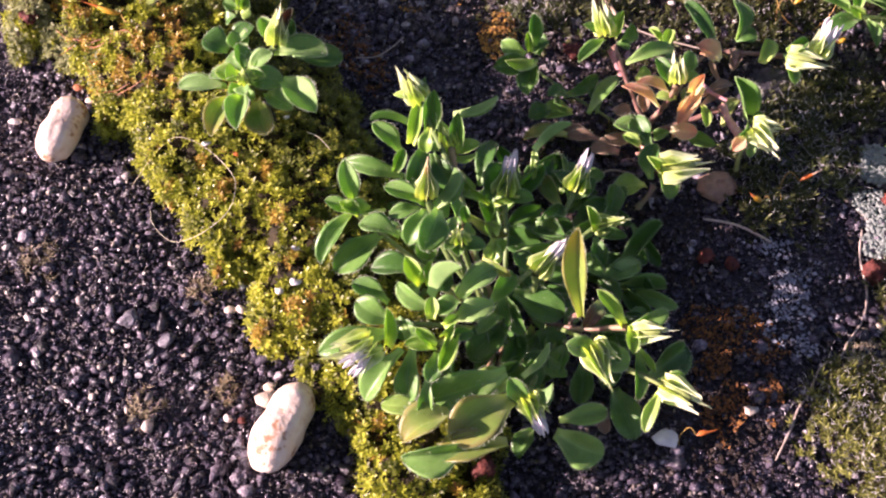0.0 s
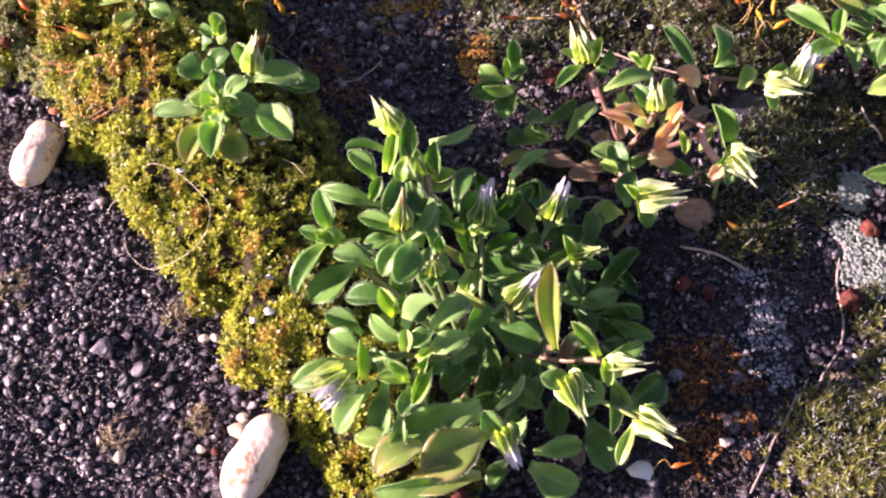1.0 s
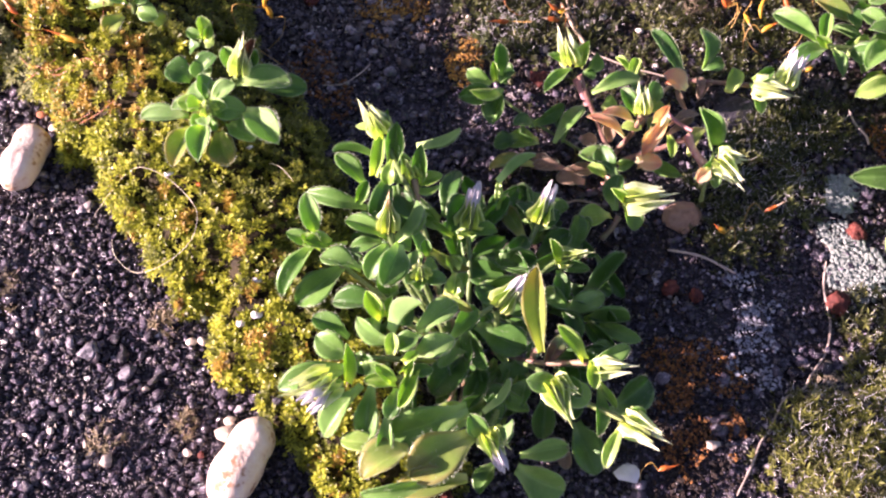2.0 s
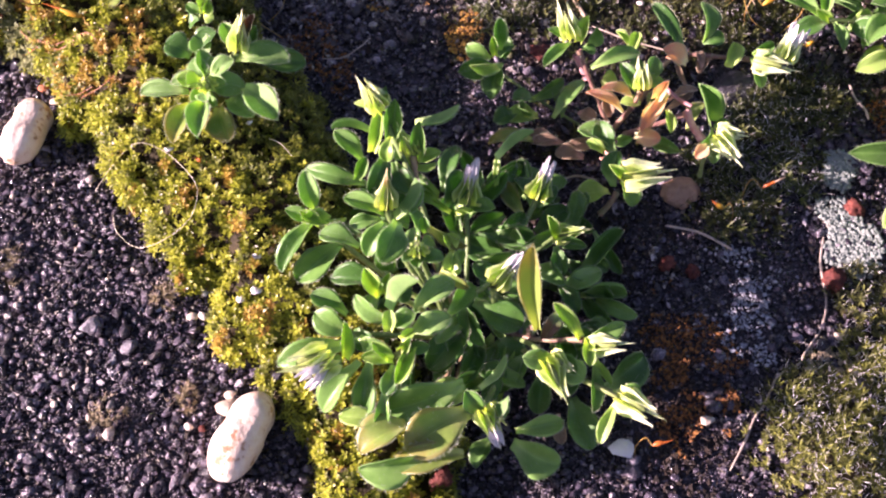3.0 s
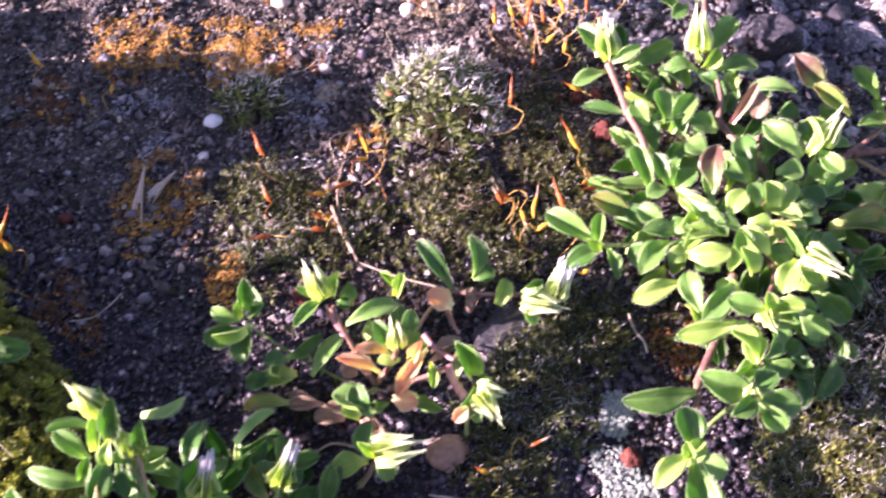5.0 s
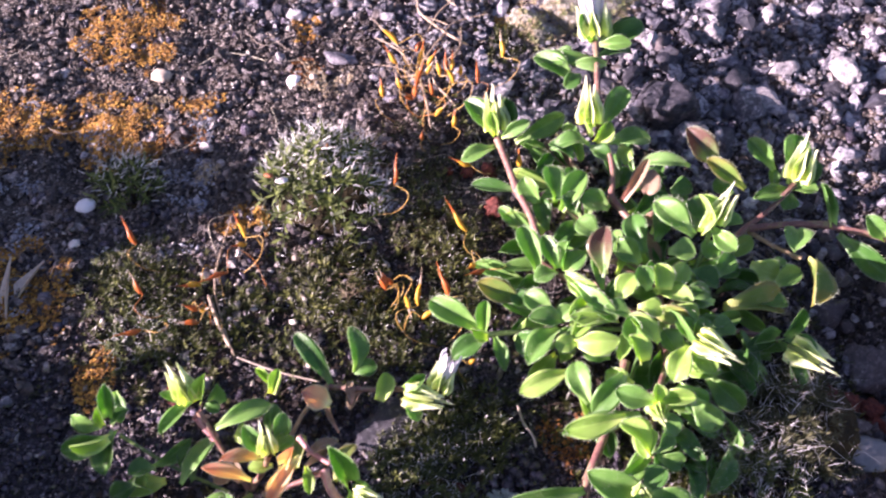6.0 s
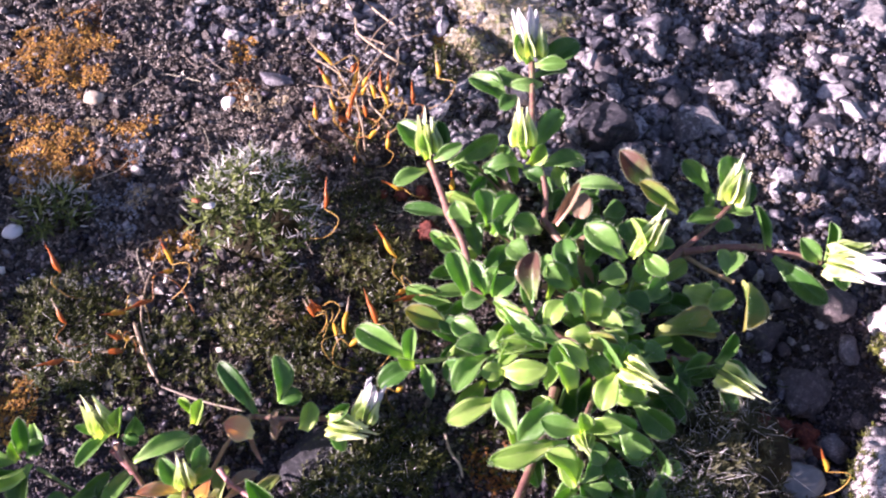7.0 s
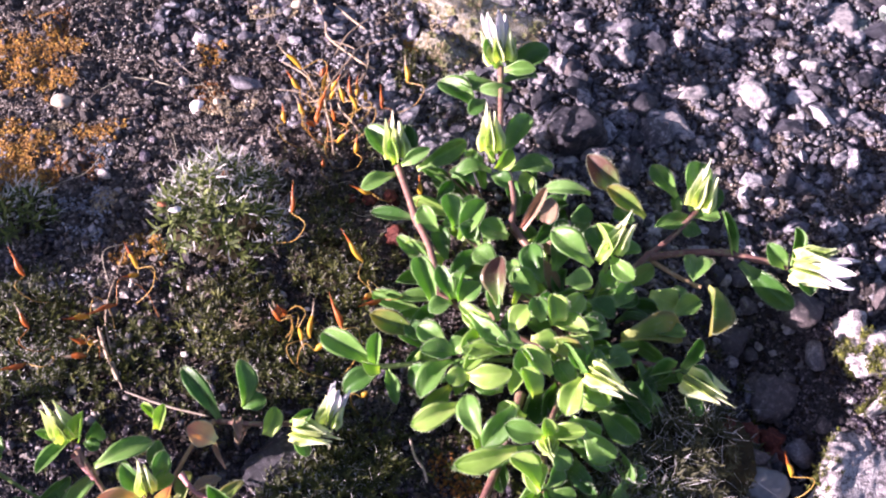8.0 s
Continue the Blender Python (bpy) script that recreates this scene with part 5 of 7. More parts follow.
capsule((1.96, 15.49, 0.05), (1.45, 15.94, 0.70), 'red')
capsule((2.08, 14.72, 0.05), (1.59, 15.02, 0.60), 'red')
capsule((2.90, 14.70, 0.05), (2.36, 14.71, 0.60), 'yellow')
capsule((3.60, 14.95, 0.05), (2.72, 14.72, 0.70), 'red')
capsule((3.14, 15.31, 0.05), (3.12, 15.88, 0.70), 'yellow')
capsule((3.57, 15.65, 0.05), (3.13, 15.51, 0.50), 'yellow')
capsule((2.67, 14.32, 0.05), (2.38, 14.44, 0.50), 'red')
capsule((1.83, 14.59, 0.05), (1.37, 14.08, 0.50), 'red')
capsule((2.89, 14.09, 0.05), (2.30, 14.20, 0.40), 'red')
capsule((2.45, 14.34, 0.05), (2.69, 14.43, 0.40), 'yellow')
capsule((5.47, 14.44, 0.05), (5.40, 14.80, 0.50), 'red')
capsule((5.51, 14.90, 0.05), (5.79, 14.14, 0.40), 'yellow')
capsule((6.26, 13.72, 0.05), (6.09, 14.46, 0.80), 'yellow')
capsule((5.78, 13.78, 0.05), (6.23, 14.07, 0.50), 'yellow')
capsule((7.38, 15.33, 0.05), (6.67, 15.74, 0.90), 'yellow')
capsule((6.65, 13.05, 0.05), (6.80, 13.25, 0.40), 'yellow')
capsule((7.23, 14.88, 0.20), (6.85, 14.72, 0.60), 'yellow')
capsule((8.09, 16.86, 0.30), (7.92, 16.95, 0.70), 'yellow')
capsule((5.39, 16.37, 0.30), (5.74, 16.74, 0.90), 'red')
capsule((6.09, 19.08, 0.05), (5.69, 19.85, 0.80), 'yellow')
capsule((6.30, 19.26, 0.05), (5.85, 19.37, 0.80), 'yellow')
capsule((5.91, 18.36, 0.05), (5.71, 18.76, 0.60), 'yellow')
capsule((6.37, 17.63, 0.05), (6.32, 17.66, 0.50), 'red')
capsule((6.68, 17.80, 0.05), (6.88, 17.97, 0.60), 'yellow')
capsule((6.48, 17.81, 0.05), (6.76, 18.10, 0.60), 'yellow')
capsule((6.54, 18.98, 0.05), (6.69, 19.26, 0.70), 'yellow')
capsule((7.57, 18.97, 0.05), (7.83, 19.50, 0.80), 'yellow')
capsule((6.28, 18.73, 0.05), (5.97, 18.85, 0.70), 'yellow')
capsule((7.42, 17.18, 0.05), (6.84, 17.05, 0.50), 'yellow')
capsule((-2.97, 14.89, 0.80), (-2.93, 15.48, 1.50), 'yellow')
capsule((-3.45, 15.34, 0.80), (-3.77, 15.54, 1.30), 'yellow')
capsule((-4.20, 15.86, 0.90), (-4.19, 16.21, 1.50), 'red')
capsule((-2.48, 13.78, 0.50), (-2.47, 13.94, 0.90), 'yellow')
capsule((-1.11, 17.02, 0.05), (-1.13, 17.44, 0.50), 'yellow')
capsule((-1.70, 16.96, 0.05), (-1.70, 17.17, 0.50), 'yellow')
capsule((-2.34, 16.97, 0.05), (-2.47, 16.99, 0.30), 'yellow')
capsule((-1.91, 17.80, 0.05), (-2.63, 18.20, 0.60), 'yellow')
capsule((6.34, 13.73, 0.05), (6.29, 14.54, 0.80), 'red')
capsule((5.49, 14.33, 0.05), (5.35, 14.74, 0.50), 'red')
capsule((7.27, 15.22, 0.30), (6.80, 14.68, 0.60), 'red')
capsule((-2.18, 13.41, 0.60), (-2.16, 14.01, 1.30), 'yellow')
capsule((-3.35, 10.55, 0.70), (-2.99, 10.33, 0.80), 'red')
capsule((5.33, 10.03, 0.05), (5.74, 10.31, 0.50), 'red')
capsule((5.00, 9.76, 0.05), (4.74, 9.97, 0.40), 'yellow')
capsule((12.70, 11.22, -0.10), (12.76, 11.58, 0.40), 'yellow')
capsule((5.56, 14.54, 0.05), (5.46, 14.81, 0.40), 'red')
capsule((3.30, 5.96, 0.10), (3.70, 6.14, 0.30), 'red')
capsule((-5.75, 13.04, 1.20), (-6.35, 13.25, 1.60), 'red')
capsule((-4.44, 12.77, 1.00), (-5.47, 12.70, 1.50), 'yellow')

strand([(6.49, 9.66), (6.36, 9.16), (6.36, 8.58), (6.22, 8.11), (5.89, 7.66), (5.78, 7.48), (5.43, 7.26), (5.21, 6.87), (5.02, 6.62), (4.85, 6.29), (4.59, 5.85)], .12, .018, 'root')
strand([(-4.78, 10.09), (-4.45, 10.39), (-4.03, 10.48), (-3.57, 10.32), (-3.13, 9.90), (-3.01, 9.60), (-3.09, 9.25), (-3.49, 9.09), (-3.99, 9.13), (-4.32, 9.37), (-4.43, 9.67)], .45, .0045, 'hair')
strand([(4.02, 9.74), (4.52, 9.60), (5.00, 9.31)], .3, .022, 'root')
strand([(-1.46, 12.85), (-1.14, 12.92), (-0.86, 13.09), (-0.68, 13.34)], .3, .012, 'root')
strand([(2.40, 10.45), (2.67, 10.56), (3.03, 10.48)], .5, .016, 'straw')
strand([(2.98, 16.39), (2.74, 15.22), (2.87, 14.39), (3.06, 13.77)], .25, .017, 'straw')

strand([(6.33, 21.93), (6.52, 21.30), (6.55, 20.85), (6.95, 20.39), (7.14, 20.09), (7.39, 20.04)], .3, .026, 'straw')
strand([(6.71, 21.83), (7.01, 21.42), (7.26, 21.08)], .3, .022, 'straw')
strand([(6.60, 19.89), (6.67, 19.20), (6.85, 18.85), (7.07, 18.44)], .25, .02, 'straw')
strand([(6.06, 19.29), (6.46, 19.28), (6.68, 19.45)], .2, .018, 'straw')
strand([(6.50, 17.99), (6.49, 18.63), (6.42, 19.31), (6.71, 19.98), (6.99, 20.31)], .3, .018, 'straw')
strand([(2.35, 19.96), (2.79, 20.21), (3.20, 20.15), (3.61, 19.97)], .12, .009, 'hair')
strand([(7.34, 12.60), (7.39, 12.27), (7.50, 12.04), (7.53, 11.84)], .3, .02, 'root')
strand([(4.43, 14.51), (4.61, 14.69), (4.91, 14.65), (5.09, 14.78)], .35, .009, 'straw')
strand([(3.10, 13.72), (3.69, 13.43), (4.38, 13.17)], .3, .015, 'root')

strand([(-2.02, 10.50), (-1.84, 10.39), (-1.65, 10.22)], .6, .006, 'hair')
strand([(2.64, 14.90), (2.81, 14.36), (3.00, 13.91)], .3, .035, 'straw')

dry_leaf((-0.56, 15.86, 0.40), (-0.54, 14.74, 0.10))
dry_leaf((-0.02, 15.75, 0.30), (-0.42, 15.1, 0.10))
# -- end of small things --

loose = random.Random(88)
for k in range(26):  # thin crusts on the weathered asphalt
    x, y = loose.uniform(-2.5, 12.0), loose.uniform(15.0, 22.5)
    if in_reach(x, y) and y - 0.45 * x > 13.5:
        crust(x, y, loose.uniform(0.15, 0.5), loose.uniform(0.12, 0.4), loose.choice(('blue', 'blue', 'straw', 'rust', 'orange', 'blue', 'straw')))
for k in range(46):
    x, y, r = loose.uniform(-2.0, 17.0), loose.uniform(14.5, 22.5), loose.uniform(0.06, 0.16)
    if y - 0.3 * x > 13.5:
        stone(x, y, r, r * loose.uniform(0.6, 1.0), r * 0.7, loose.uniform(0, 180), loose.choice(('grey', 'grey', 'pale', 'pink', 'cream')))
for k in range(62):  # stones standing out of the coarse asphalt
    x, y, r = loose.uniform(7.5, 18.5), loose.uniform(15.0, 24.0), 0.09 + 0.16 * loose.random() ** 2
    if coarse(x, y) > 0.75 and in_reach(x, y) and math.hypot(x - 11.0, y - 18.6) > 0.8 and math.hypot((x - 13.5) / 2.6, (y - 16.4) / 1.25) > 1.0:
        stone(x, y, r, r * loose.uniform(0.55, 1.0), r * loose.uniform(0.5, 0.9), loose.uniform(0, 180), loose.choice(('dark', 'dark', 'pink', 'grey', 'pale', 'pale', 'dark')))
for k in range(72):  # gravel in the sunken joint
    x, y, r = loose.gauss(13.4, 0.55), loose.uniform(10.6, 15.6), 0.065 + 0.14 * loose.random() ** 2
    stone(x, y, r, r * loose.uniform(0.6, 1.0), r * loose.uniform(0.5, 0.9), loose.uniform(0, 180), loose.choice(('pink', 'pink', 'grey', 'dark', 'pink', 'pale')))
bedded = random.Random(77)
for k in range(100):  # larger dark and grey stones bedded low in the coarse asphalt and its hollow
    x, y, r = bedded.uniform(8.5, 18.0), bedded.uniform(15.2, 23.0), 0.14 + 0.2 * bedded.random() ** 2
    if coarse(x, y) > 0.75 and in_reach(x, y) and math.hypot(x - 11.0, y - 18.6) > 0.8:
        sunk = math.hypot((x - 13.5) / 2.6, (y - 16.4) / 1.25) < 1.0
        # in the hollow every stone takes the dark tone, standing in for shade
        stone(x, y, r, r * bedded.uniform(0.6, 1.0), r * bedded.uniform(0.35, 0.6), bedded.uniform(0, 180), 'dark' if sunk else bedded.choice(('dark', 'dark', 'grey', 'pale', 'dark')))
for k in range(34):  # fine fibres on the weathered asphalt
    x, y, a, n, bow = loose.uniform(-1.5, 8.0), loose.uniform(15.0, 22.5), loose.uniform(0, 6.28), loose.uniform(0.15, 0.5), loose.uniform(-0.9, 0.9)
    strand([(x, y), (x + n * math.cos(a), y + n * math.sin(a)), (x + 2 * n * math.cos(a + bow), y + 2 * n * math.sin(a + bow))], loose.uniform(0.08, 0.3), loose.uniform(0.004, 0.008), loose.choice(('hair', 'root')))
for k in range(22):  # red-brown stalks on the golden moss
    x, y = loose.uniform(-6.4, -3.2), loose.uniform(11.4, 14.6)
    a, n, bow = loose.uniform(-0.9, 0.3), loose.uniform(0.15, 0.45), loose.uniform(-0.4, 0.4)
    if moss_h(x, y) > 0.25:
        strand([(x, y), (x + n * math.cos(a), y + n * math.sin(a)), (x + 2 * n * math.cos(a + bow), y + 2 * n * math.sin(a + bow))], loose.uniform(0.15, 0.5), loose.uniform(0.006, 0.01), 'rust')
for k in range(16):  # a tangle of withered stalks
    x, y, a, n = 6.62 + loose.gauss(0, 0.35), 19.42 + loose.gauss(0, 0.5), loose.uniform(0.6, 2.6), loose.uniform(0.25, 0.6)
    bow = loose.uniform(-0.5, 0.5)
    strand([(x, y), (x + n * math.cos(a), y + n * math.sin(a)), (x + 2 * n * math.cos(a + bow), y + 2 * n * math.sin(a + bow))], loose.uniform(0.1, 0.7), loose.uniform(0.007, 0.014), loose.choice(('straw', 'straw', 'root')))
for k in range(13):  # a bunch of moss capsules among the withered stalks
    x, y = 6.55 + loose.gauss(0, 0.28), 18.75 + loose.gauss(0, 0.5)
    capsule((x, y, 0.05), (x + loose.uniform(-0.4, 0.3), y + loose.uniform(0.1, 0.7), loose.uniform(0.5, 0.9)), loose.choice(('yellow', 'yellow', 'red')))
small = [(loose.gauss(3.19, 1.2), loose.gauss(14.66, 0.7)) for k in range(75)] + [(loose.uniform(-7.0, -2.0), loose.uniform(6.0, 12.0)) for k in range(60)]
small = np.array([(x, y, top_h(x, y) + 0.06) for x, y in small if moss_h(x, y) == 0.0])
pebbles = grains("pebbles", small, np.random.default_rng(89).uniform(0.035, 0.085, len(small)), PEBBLE, 90, rough=0.25, smooth=True)
tagged(pebbles, "small rounded cream, grey and white pebbles among low moss", "pebbles", kind="stuff")

# ---- the chickweeds ----
# -- shoots, leaves and buds --
main_plant = plant('main', 1.02, 8.01)
stem(main_plant, (0.68, 8.27, 0.20), (-0.30, 10.46, 1.90), .07, 'g')
bud(main_plant, (-0.31, 10.50, 1.95), (-0.57, 10.60, 2.50), 'w')
leaf(main_plant, (-0.18, 10.23, 1.60), (-0.12, 10.59, 2.10), 0.31, 2, 'g')
leaf(main_plant, (-0.33, 10.54, 1.90), (-0.68, 10.51, 2.10), 0.16, 1, 'y')
leaf(main_plant, (-0.28, 10.57, 1.95), (-0.25, 10.69, 2.25), 0.13, 2, 'g')
leaf(main_plant, (-0.44, 10.14, 1.40), (-0.32, 10.48, 2.00), 0.25, 2, 'y')
leaf(main_plant, (-0.50, 10.43, 1.50), (-1.04, 10.31, 1.80), 0.20, 3, 'g')
leaf(main_plant, (-0.58, 10.10, 1.20), (-1.00, 10.38, 1.60), 0.32, 0, 'g')
leaf(main_plant, (-0.26, 10.05, 1.50), (-0.42, 9.44, 1.30), 0.38, 1, 'd')
leaf(main_plant, (-0.13, 9.97, 1.40), (0.12, 9.50, 1.30), 0.36, 0, 'd')
leaf(main_plant, (-0.55, 9.84, 1.00), (-1.45, 9.98, 1.20), 0.32, 1, 'g')
leaf(main_plant, (-0.67, 9.87, 1.10), (-0.55, 10.06, 1.40), 0.22, 2, 'g')
leaf(main_plant, (-0.17, 10.13, 1.80), (-0.25, 9.83, 1.60), 0.27, 1, 'y')
stem(main_plant, (0.76, 8.27, 0.20), (0.14, 10.01, 1.50), .07, 't')
bud(main_plant, (0.13, 10.04, 1.50), (-0.06, 10.26, 1.90), 'c')
bud(main_plant, (0.17, 10.04, 1.50), (0.16, 10.19, 1.65), 'c')
leaf(main_plant, (0.22, 10.05, 1.40), (0.23, 10.33, 1.90), 0.27, 2, 'g')
leaf(main_plant, (0.22, 9.98, 1.40), (0.54, 10.03, 1.60), 0.24, 0, 'y')
leaf(main_plant, (0.11, 9.98, 1.40), (-0.27, 9.92, 1.60), 0.23, 0, 'g')
leaf(main_plant, (0.07, 9.95, 1.40), (0.50, 9.94, 1.40), 0.20, 3, 'y')
leaf(main_plant, (0.16, 10.57, 1.60), (0.81, 10.62, 1.90), 0.20, 3, 'h')
stem(main_plant, (0.68, 8.18, 0.20), (-0.19, 9.02, 1.60), .07, 'g')
bud(main_plant, (-0.20, 9.03, 1.60), (-0.19, 9.32, 2.10), 'p')
leaf(main_plant, (-0.22, 8.99, 1.50), (-0.80, 9.17, 1.70), 0.32, 0, 'g')
leaf(main_plant, (-0.13, 8.99, 1.50), (0.23, 9.42, 1.80), 0.24, 3, 'h')
leaf(main_plant, (-0.30, 8.94, 1.50), (-0.72, 8.84, 1.50), 0.25, 1, 'g')
leaf(main_plant, (-0.14, 8.99, 1.50), (0.13, 8.98, 1.30), 0.29, 0, 'g')
leaf(main_plant, (-0.42, 9.08, 1.50), (-0.49, 9.54, 1.30), 0.27, 0, 'd')
stem(main_plant, (0.68, 8.09, 0.20), (-1.25, 9.08, 1.20), .06, 'y')
leaf(main_plant, (-1.22, 9.17, 1.30), (-1.35, 9.45, 1.90), 0.34, 0, 'h')
leaf(main_plant, (-1.26, 9.02, 1.30), (-1.62, 9.07, 1.50), 0.25, 0, 'g')
leaf(main_plant, (-1.16, 8.95, 1.30), (-1.43, 9.04, 1.50), 0.22, 2, 'y')
leaf(main_plant, (-1.25, 9.06, 1.20), (-1.72, 8.39, 0.90), 0.38, 0, 'g')
leaf(main_plant, (-0.85, 8.82, 1.00), (-1.50, 8.31, 0.80), .5, 0, 'g')
leaf(main_plant, (-1.02, 8.96, 1.30), (-1.40, 8.90, 1.45), 0.31, 2, 'y')
leaf(main_plant, (-0.56, 8.54, 1.40), (-1.13, 8.71, 1.50), 0.38, 0, 'g')
leaf(main_plant, (-0.78, 9.05, 1.30), (-1.14, 8.97, 1.20), 0.20, 1, 'y')
stem(main_plant, (0.68, 8.09, 0.20), (-0.16, 8.59, 1.70), .07, 'g')
leaf(main_plant, (-0.20, 8.70, 1.80), (-0.45, 8.24, 1.70), 0.36, 1, 'g')
leaf(main_plant, (-0.03, 8.66, 1.90), (-0.20, 8.07, 1.80), .5, 1, 'g')
leaf(main_plant, (-0.12, 8.53, 1.80), (0.04, 8.32, 1.70), 0.36, 0, 'g')
leaf(main_plant, (-0.21, 8.65, 1.60), (-0.16, 8.25, 1.20), 0.36, 0, 'g')
stem(main_plant, (0.68, 8.00, 0.20), (0.26, 8.33, 1.70), .06, 'g')
bud(main_plant, (0.27, 8.26, 1.70), (0.25, 8.35, 1.95), 'c')
leaf(main_plant, (0.26, 8.30, 1.60), (0.07, 8.11, 1.80), 0.23, 0, 'g')
leaf(main_plant, (0.28, 8.28, 1.60), (0.61, 8.21, 1.70), 0.27, 0, 'g')
leaf(main_plant, (0.25, 8.39, 1.60), (0.16, 8.68, 1.70), 0.27, 0, 'g')
leaf(main_plant, (0.23, 8.34, 1.60), (0.25, 8.06, 1.70), 0.27, 0, 'g')
leaf(main_plant, (0.28, 8.41, 1.60), (0.45, 8.57, 1.60), 0.23, 0, 'g')
stem(main_plant, (0.68, 7.91, 0.20), (-0.19, 7.93, 1.30), .06, 'y')
leaf(main_plant, (-0.19, 8.08, 1.20), (-0.96, 8.17, 1.20), 0.38, 0, 'd')
leaf(main_plant, (-0.25, 7.86, 1.30), (-0.47, 8.09, 1.60), 0.27, 2, 'y')
leaf(main_plant, (-0.20, 7.86, 1.30), (-0.11, 8.03, 1.60), 0.18, 2, 'y')
leaf(main_plant, (-0.19, 7.90, 1.20), (0.19, 8.00, 1.20), 0.36, 0, 'd')
leaf(main_plant, (-0.27, 7.90, 1.20), (-0.42, 7.78, 1.10), 0.27, 0, 'g')
stem(main_plant, (0.76, 7.82, 0.20), (0.07, 7.19, 1.60), .07, 'y')
leaf(main_plant, (-0.08, 7.45, 1.60), (0.26, 7.74, 2.00), 0.22, 3, 'h')
leaf(main_plant, (0.24, 7.53, 1.50), (0.74, 7.88, 1.70), 0.38, 0, 'h')
leaf(main_plant, (0.21, 7.25, 1.40), (0.71, 7.38, 1.60), 0.38, 1, 'h')
leaf(main_plant, (-0.07, 7.36, 1.50), (-0.58, 7.59, 1.70), 0.34, 0, 'g')
leaf(main_plant, (-0.09, 7.28, 1.50), (0.24, 7.37, 1.70), 0.29, 0, 'g')
leaf(main_plant, (-0.10, 7.19, 1.50), (-0.09, 7.42, 1.70), 0.23, 2, 'y')
leaf(main_plant, (0.07, 7.03, 1.60), (0.25, 7.14, 1.70), 0.18, 2, 'y')
leaf(main_plant, (0.66, 7.57, 1.20), (1.05, 8.10, 1.20), 0.32, 0, 'g')
stem(main_plant, (0.68, 7.73, 0.20), (-0.73, 7.29, 1.20), .06, 'g')
leaf(main_plant, (-0.69, 7.59, 1.20), (-1.19, 7.79, 1.40), 0.34, 0, 'g')
leaf(main_plant, (-0.66, 7.31, 1.20), (-1.12, 7.50, 1.40), 0.43, 0, 'g')
leaf(main_plant, (-0.70, 6.95, 1.20), (-0.68, 7.25, 1.70), 0.22, 2, 'y')
leaf(main_plant, (-0.66, 7.18, 1.10), (-1.59, 6.86, 1.20), 0.43, 1, 'g')
leaf(main_plant, (-0.51, 7.30, 1.10), (-0.16, 7.07, 1.00), 0.36, 0, 'g')
leaf(main_plant, (-0.55, 7.43, 1.10), (-0.39, 7.15, 1.00), 0.36, 0, 'd')
bud(main_plant, (-0.88, 6.86, 1.45), (-1.44, 6.57, 1.65), 'w')
bud(main_plant, (-0.81, 6.78, 1.50), (-1.16, 6.36, 1.60), 'f')
leaf(main_plant, (-0.77, 7.06, 1.00), (-0.94, 6.79, 1.00), 0.27, 0, 'g')
stem(main_plant, (0.76, 7.73, 0.20), (-0.04, 6.88, 1.40), .06, 'y')
leaf(main_plant, (-0.03, 6.79, 1.50), (-0.44, 6.78, 1.60), 0.22, 2, 'y')
leaf(main_plant, (-0.07, 6.79, 1.50), (-0.30, 6.90, 1.80), 0.20, 2, 'y')
leaf(main_plant, (0.07, 6.95, 1.50), (0.20, 6.97, 1.80), 0.18, 2, 'y')
leaf(main_plant, (0.20, 6.98, 1.50), (0.01, 6.47, 1.40), 0.24, 2, 'y')
leaf(main_plant, (0.13, 6.98, 1.50), (0.45, 6.94, 1.60), 0.22, 0, 'g')
leaf(main_plant, (-0.03, 6.76, 1.40), (-0.12, 6.37, 1.30), 0.27, 0, 'g')
leaf(main_plant, (-0.34, 6.88, 1.30), (-0.43, 6.26, 0.90), 0.38, 0, 'g')
leaf(main_plant, (-0.48, 6.84, 1.30), (-1.01, 6.29, 0.90), 0.41, 0, 'g')
leaf(main_plant, (-0.13, 6.53, 1.20), (-0.16, 6.04, 0.80), 0.25, 0, 'g')
leaf(main_plant, (0.04, 6.54, 0.90), (0.07, 6.85, 1.30), 0.27, 0, 'g')
leaf(main_plant, (0.91, 6.73, 0.90), (-0.18, 6.28, 0.90), .62, 0, 'g')
leaf(main_plant, (0.99, 6.73, 0.50), (0.49, 6.76, 0.70), .5, 0, 'y')
leaf(main_plant, (0.98, 6.34, 0.90), (0.17, 5.74, 0.90), .75, 0, 'e')
leaf(main_plant, (0.17, 6.12, 0.90), (-0.47, 5.77, 0.90), .68, 0, 'e')
leaf(main_plant, (-0.12, 6.20, 0.80), (-0.75, 6.23, 0.90), 0.32, 0, 'y')
leaf(main_plant, (0.40, 5.77, 0.75), (-0.46, 5.52, 0.75), .5, 0, 'g')
leaf(main_plant, (0.92, 5.78, 0.75), (-0.03, 5.64, 0.65), .5, 0, 'e')
leaf(main_plant, (0.99, 7.69, 0.65), (0.43, 7.08, 0.55), .55, 0, 'd')
stem(main_plant, (1.00, 7.86, 0.30), (0.80, 6.81, 0.50), .05, 't')
stem(main_plant, (1.08, 7.86, 0.30), (0.68, 6.93, 0.60), .04, 't')
leaf(main_plant, (1.16, 7.61, 0.45), (0.91, 6.92, 0.45), 0.36, 0, 'd')
stem(main_plant, (1.17, 8.10, 0.20), (1.29, 7.92, 1.50), .07, 'g')
bud(main_plant, (1.29, 7.92, 1.50), (1.66, 8.19, 1.90), 'o')
stem(main_plant, (1.07, 7.86, 1.40), (1.67, 8.02, 1.60), .05, 'g')
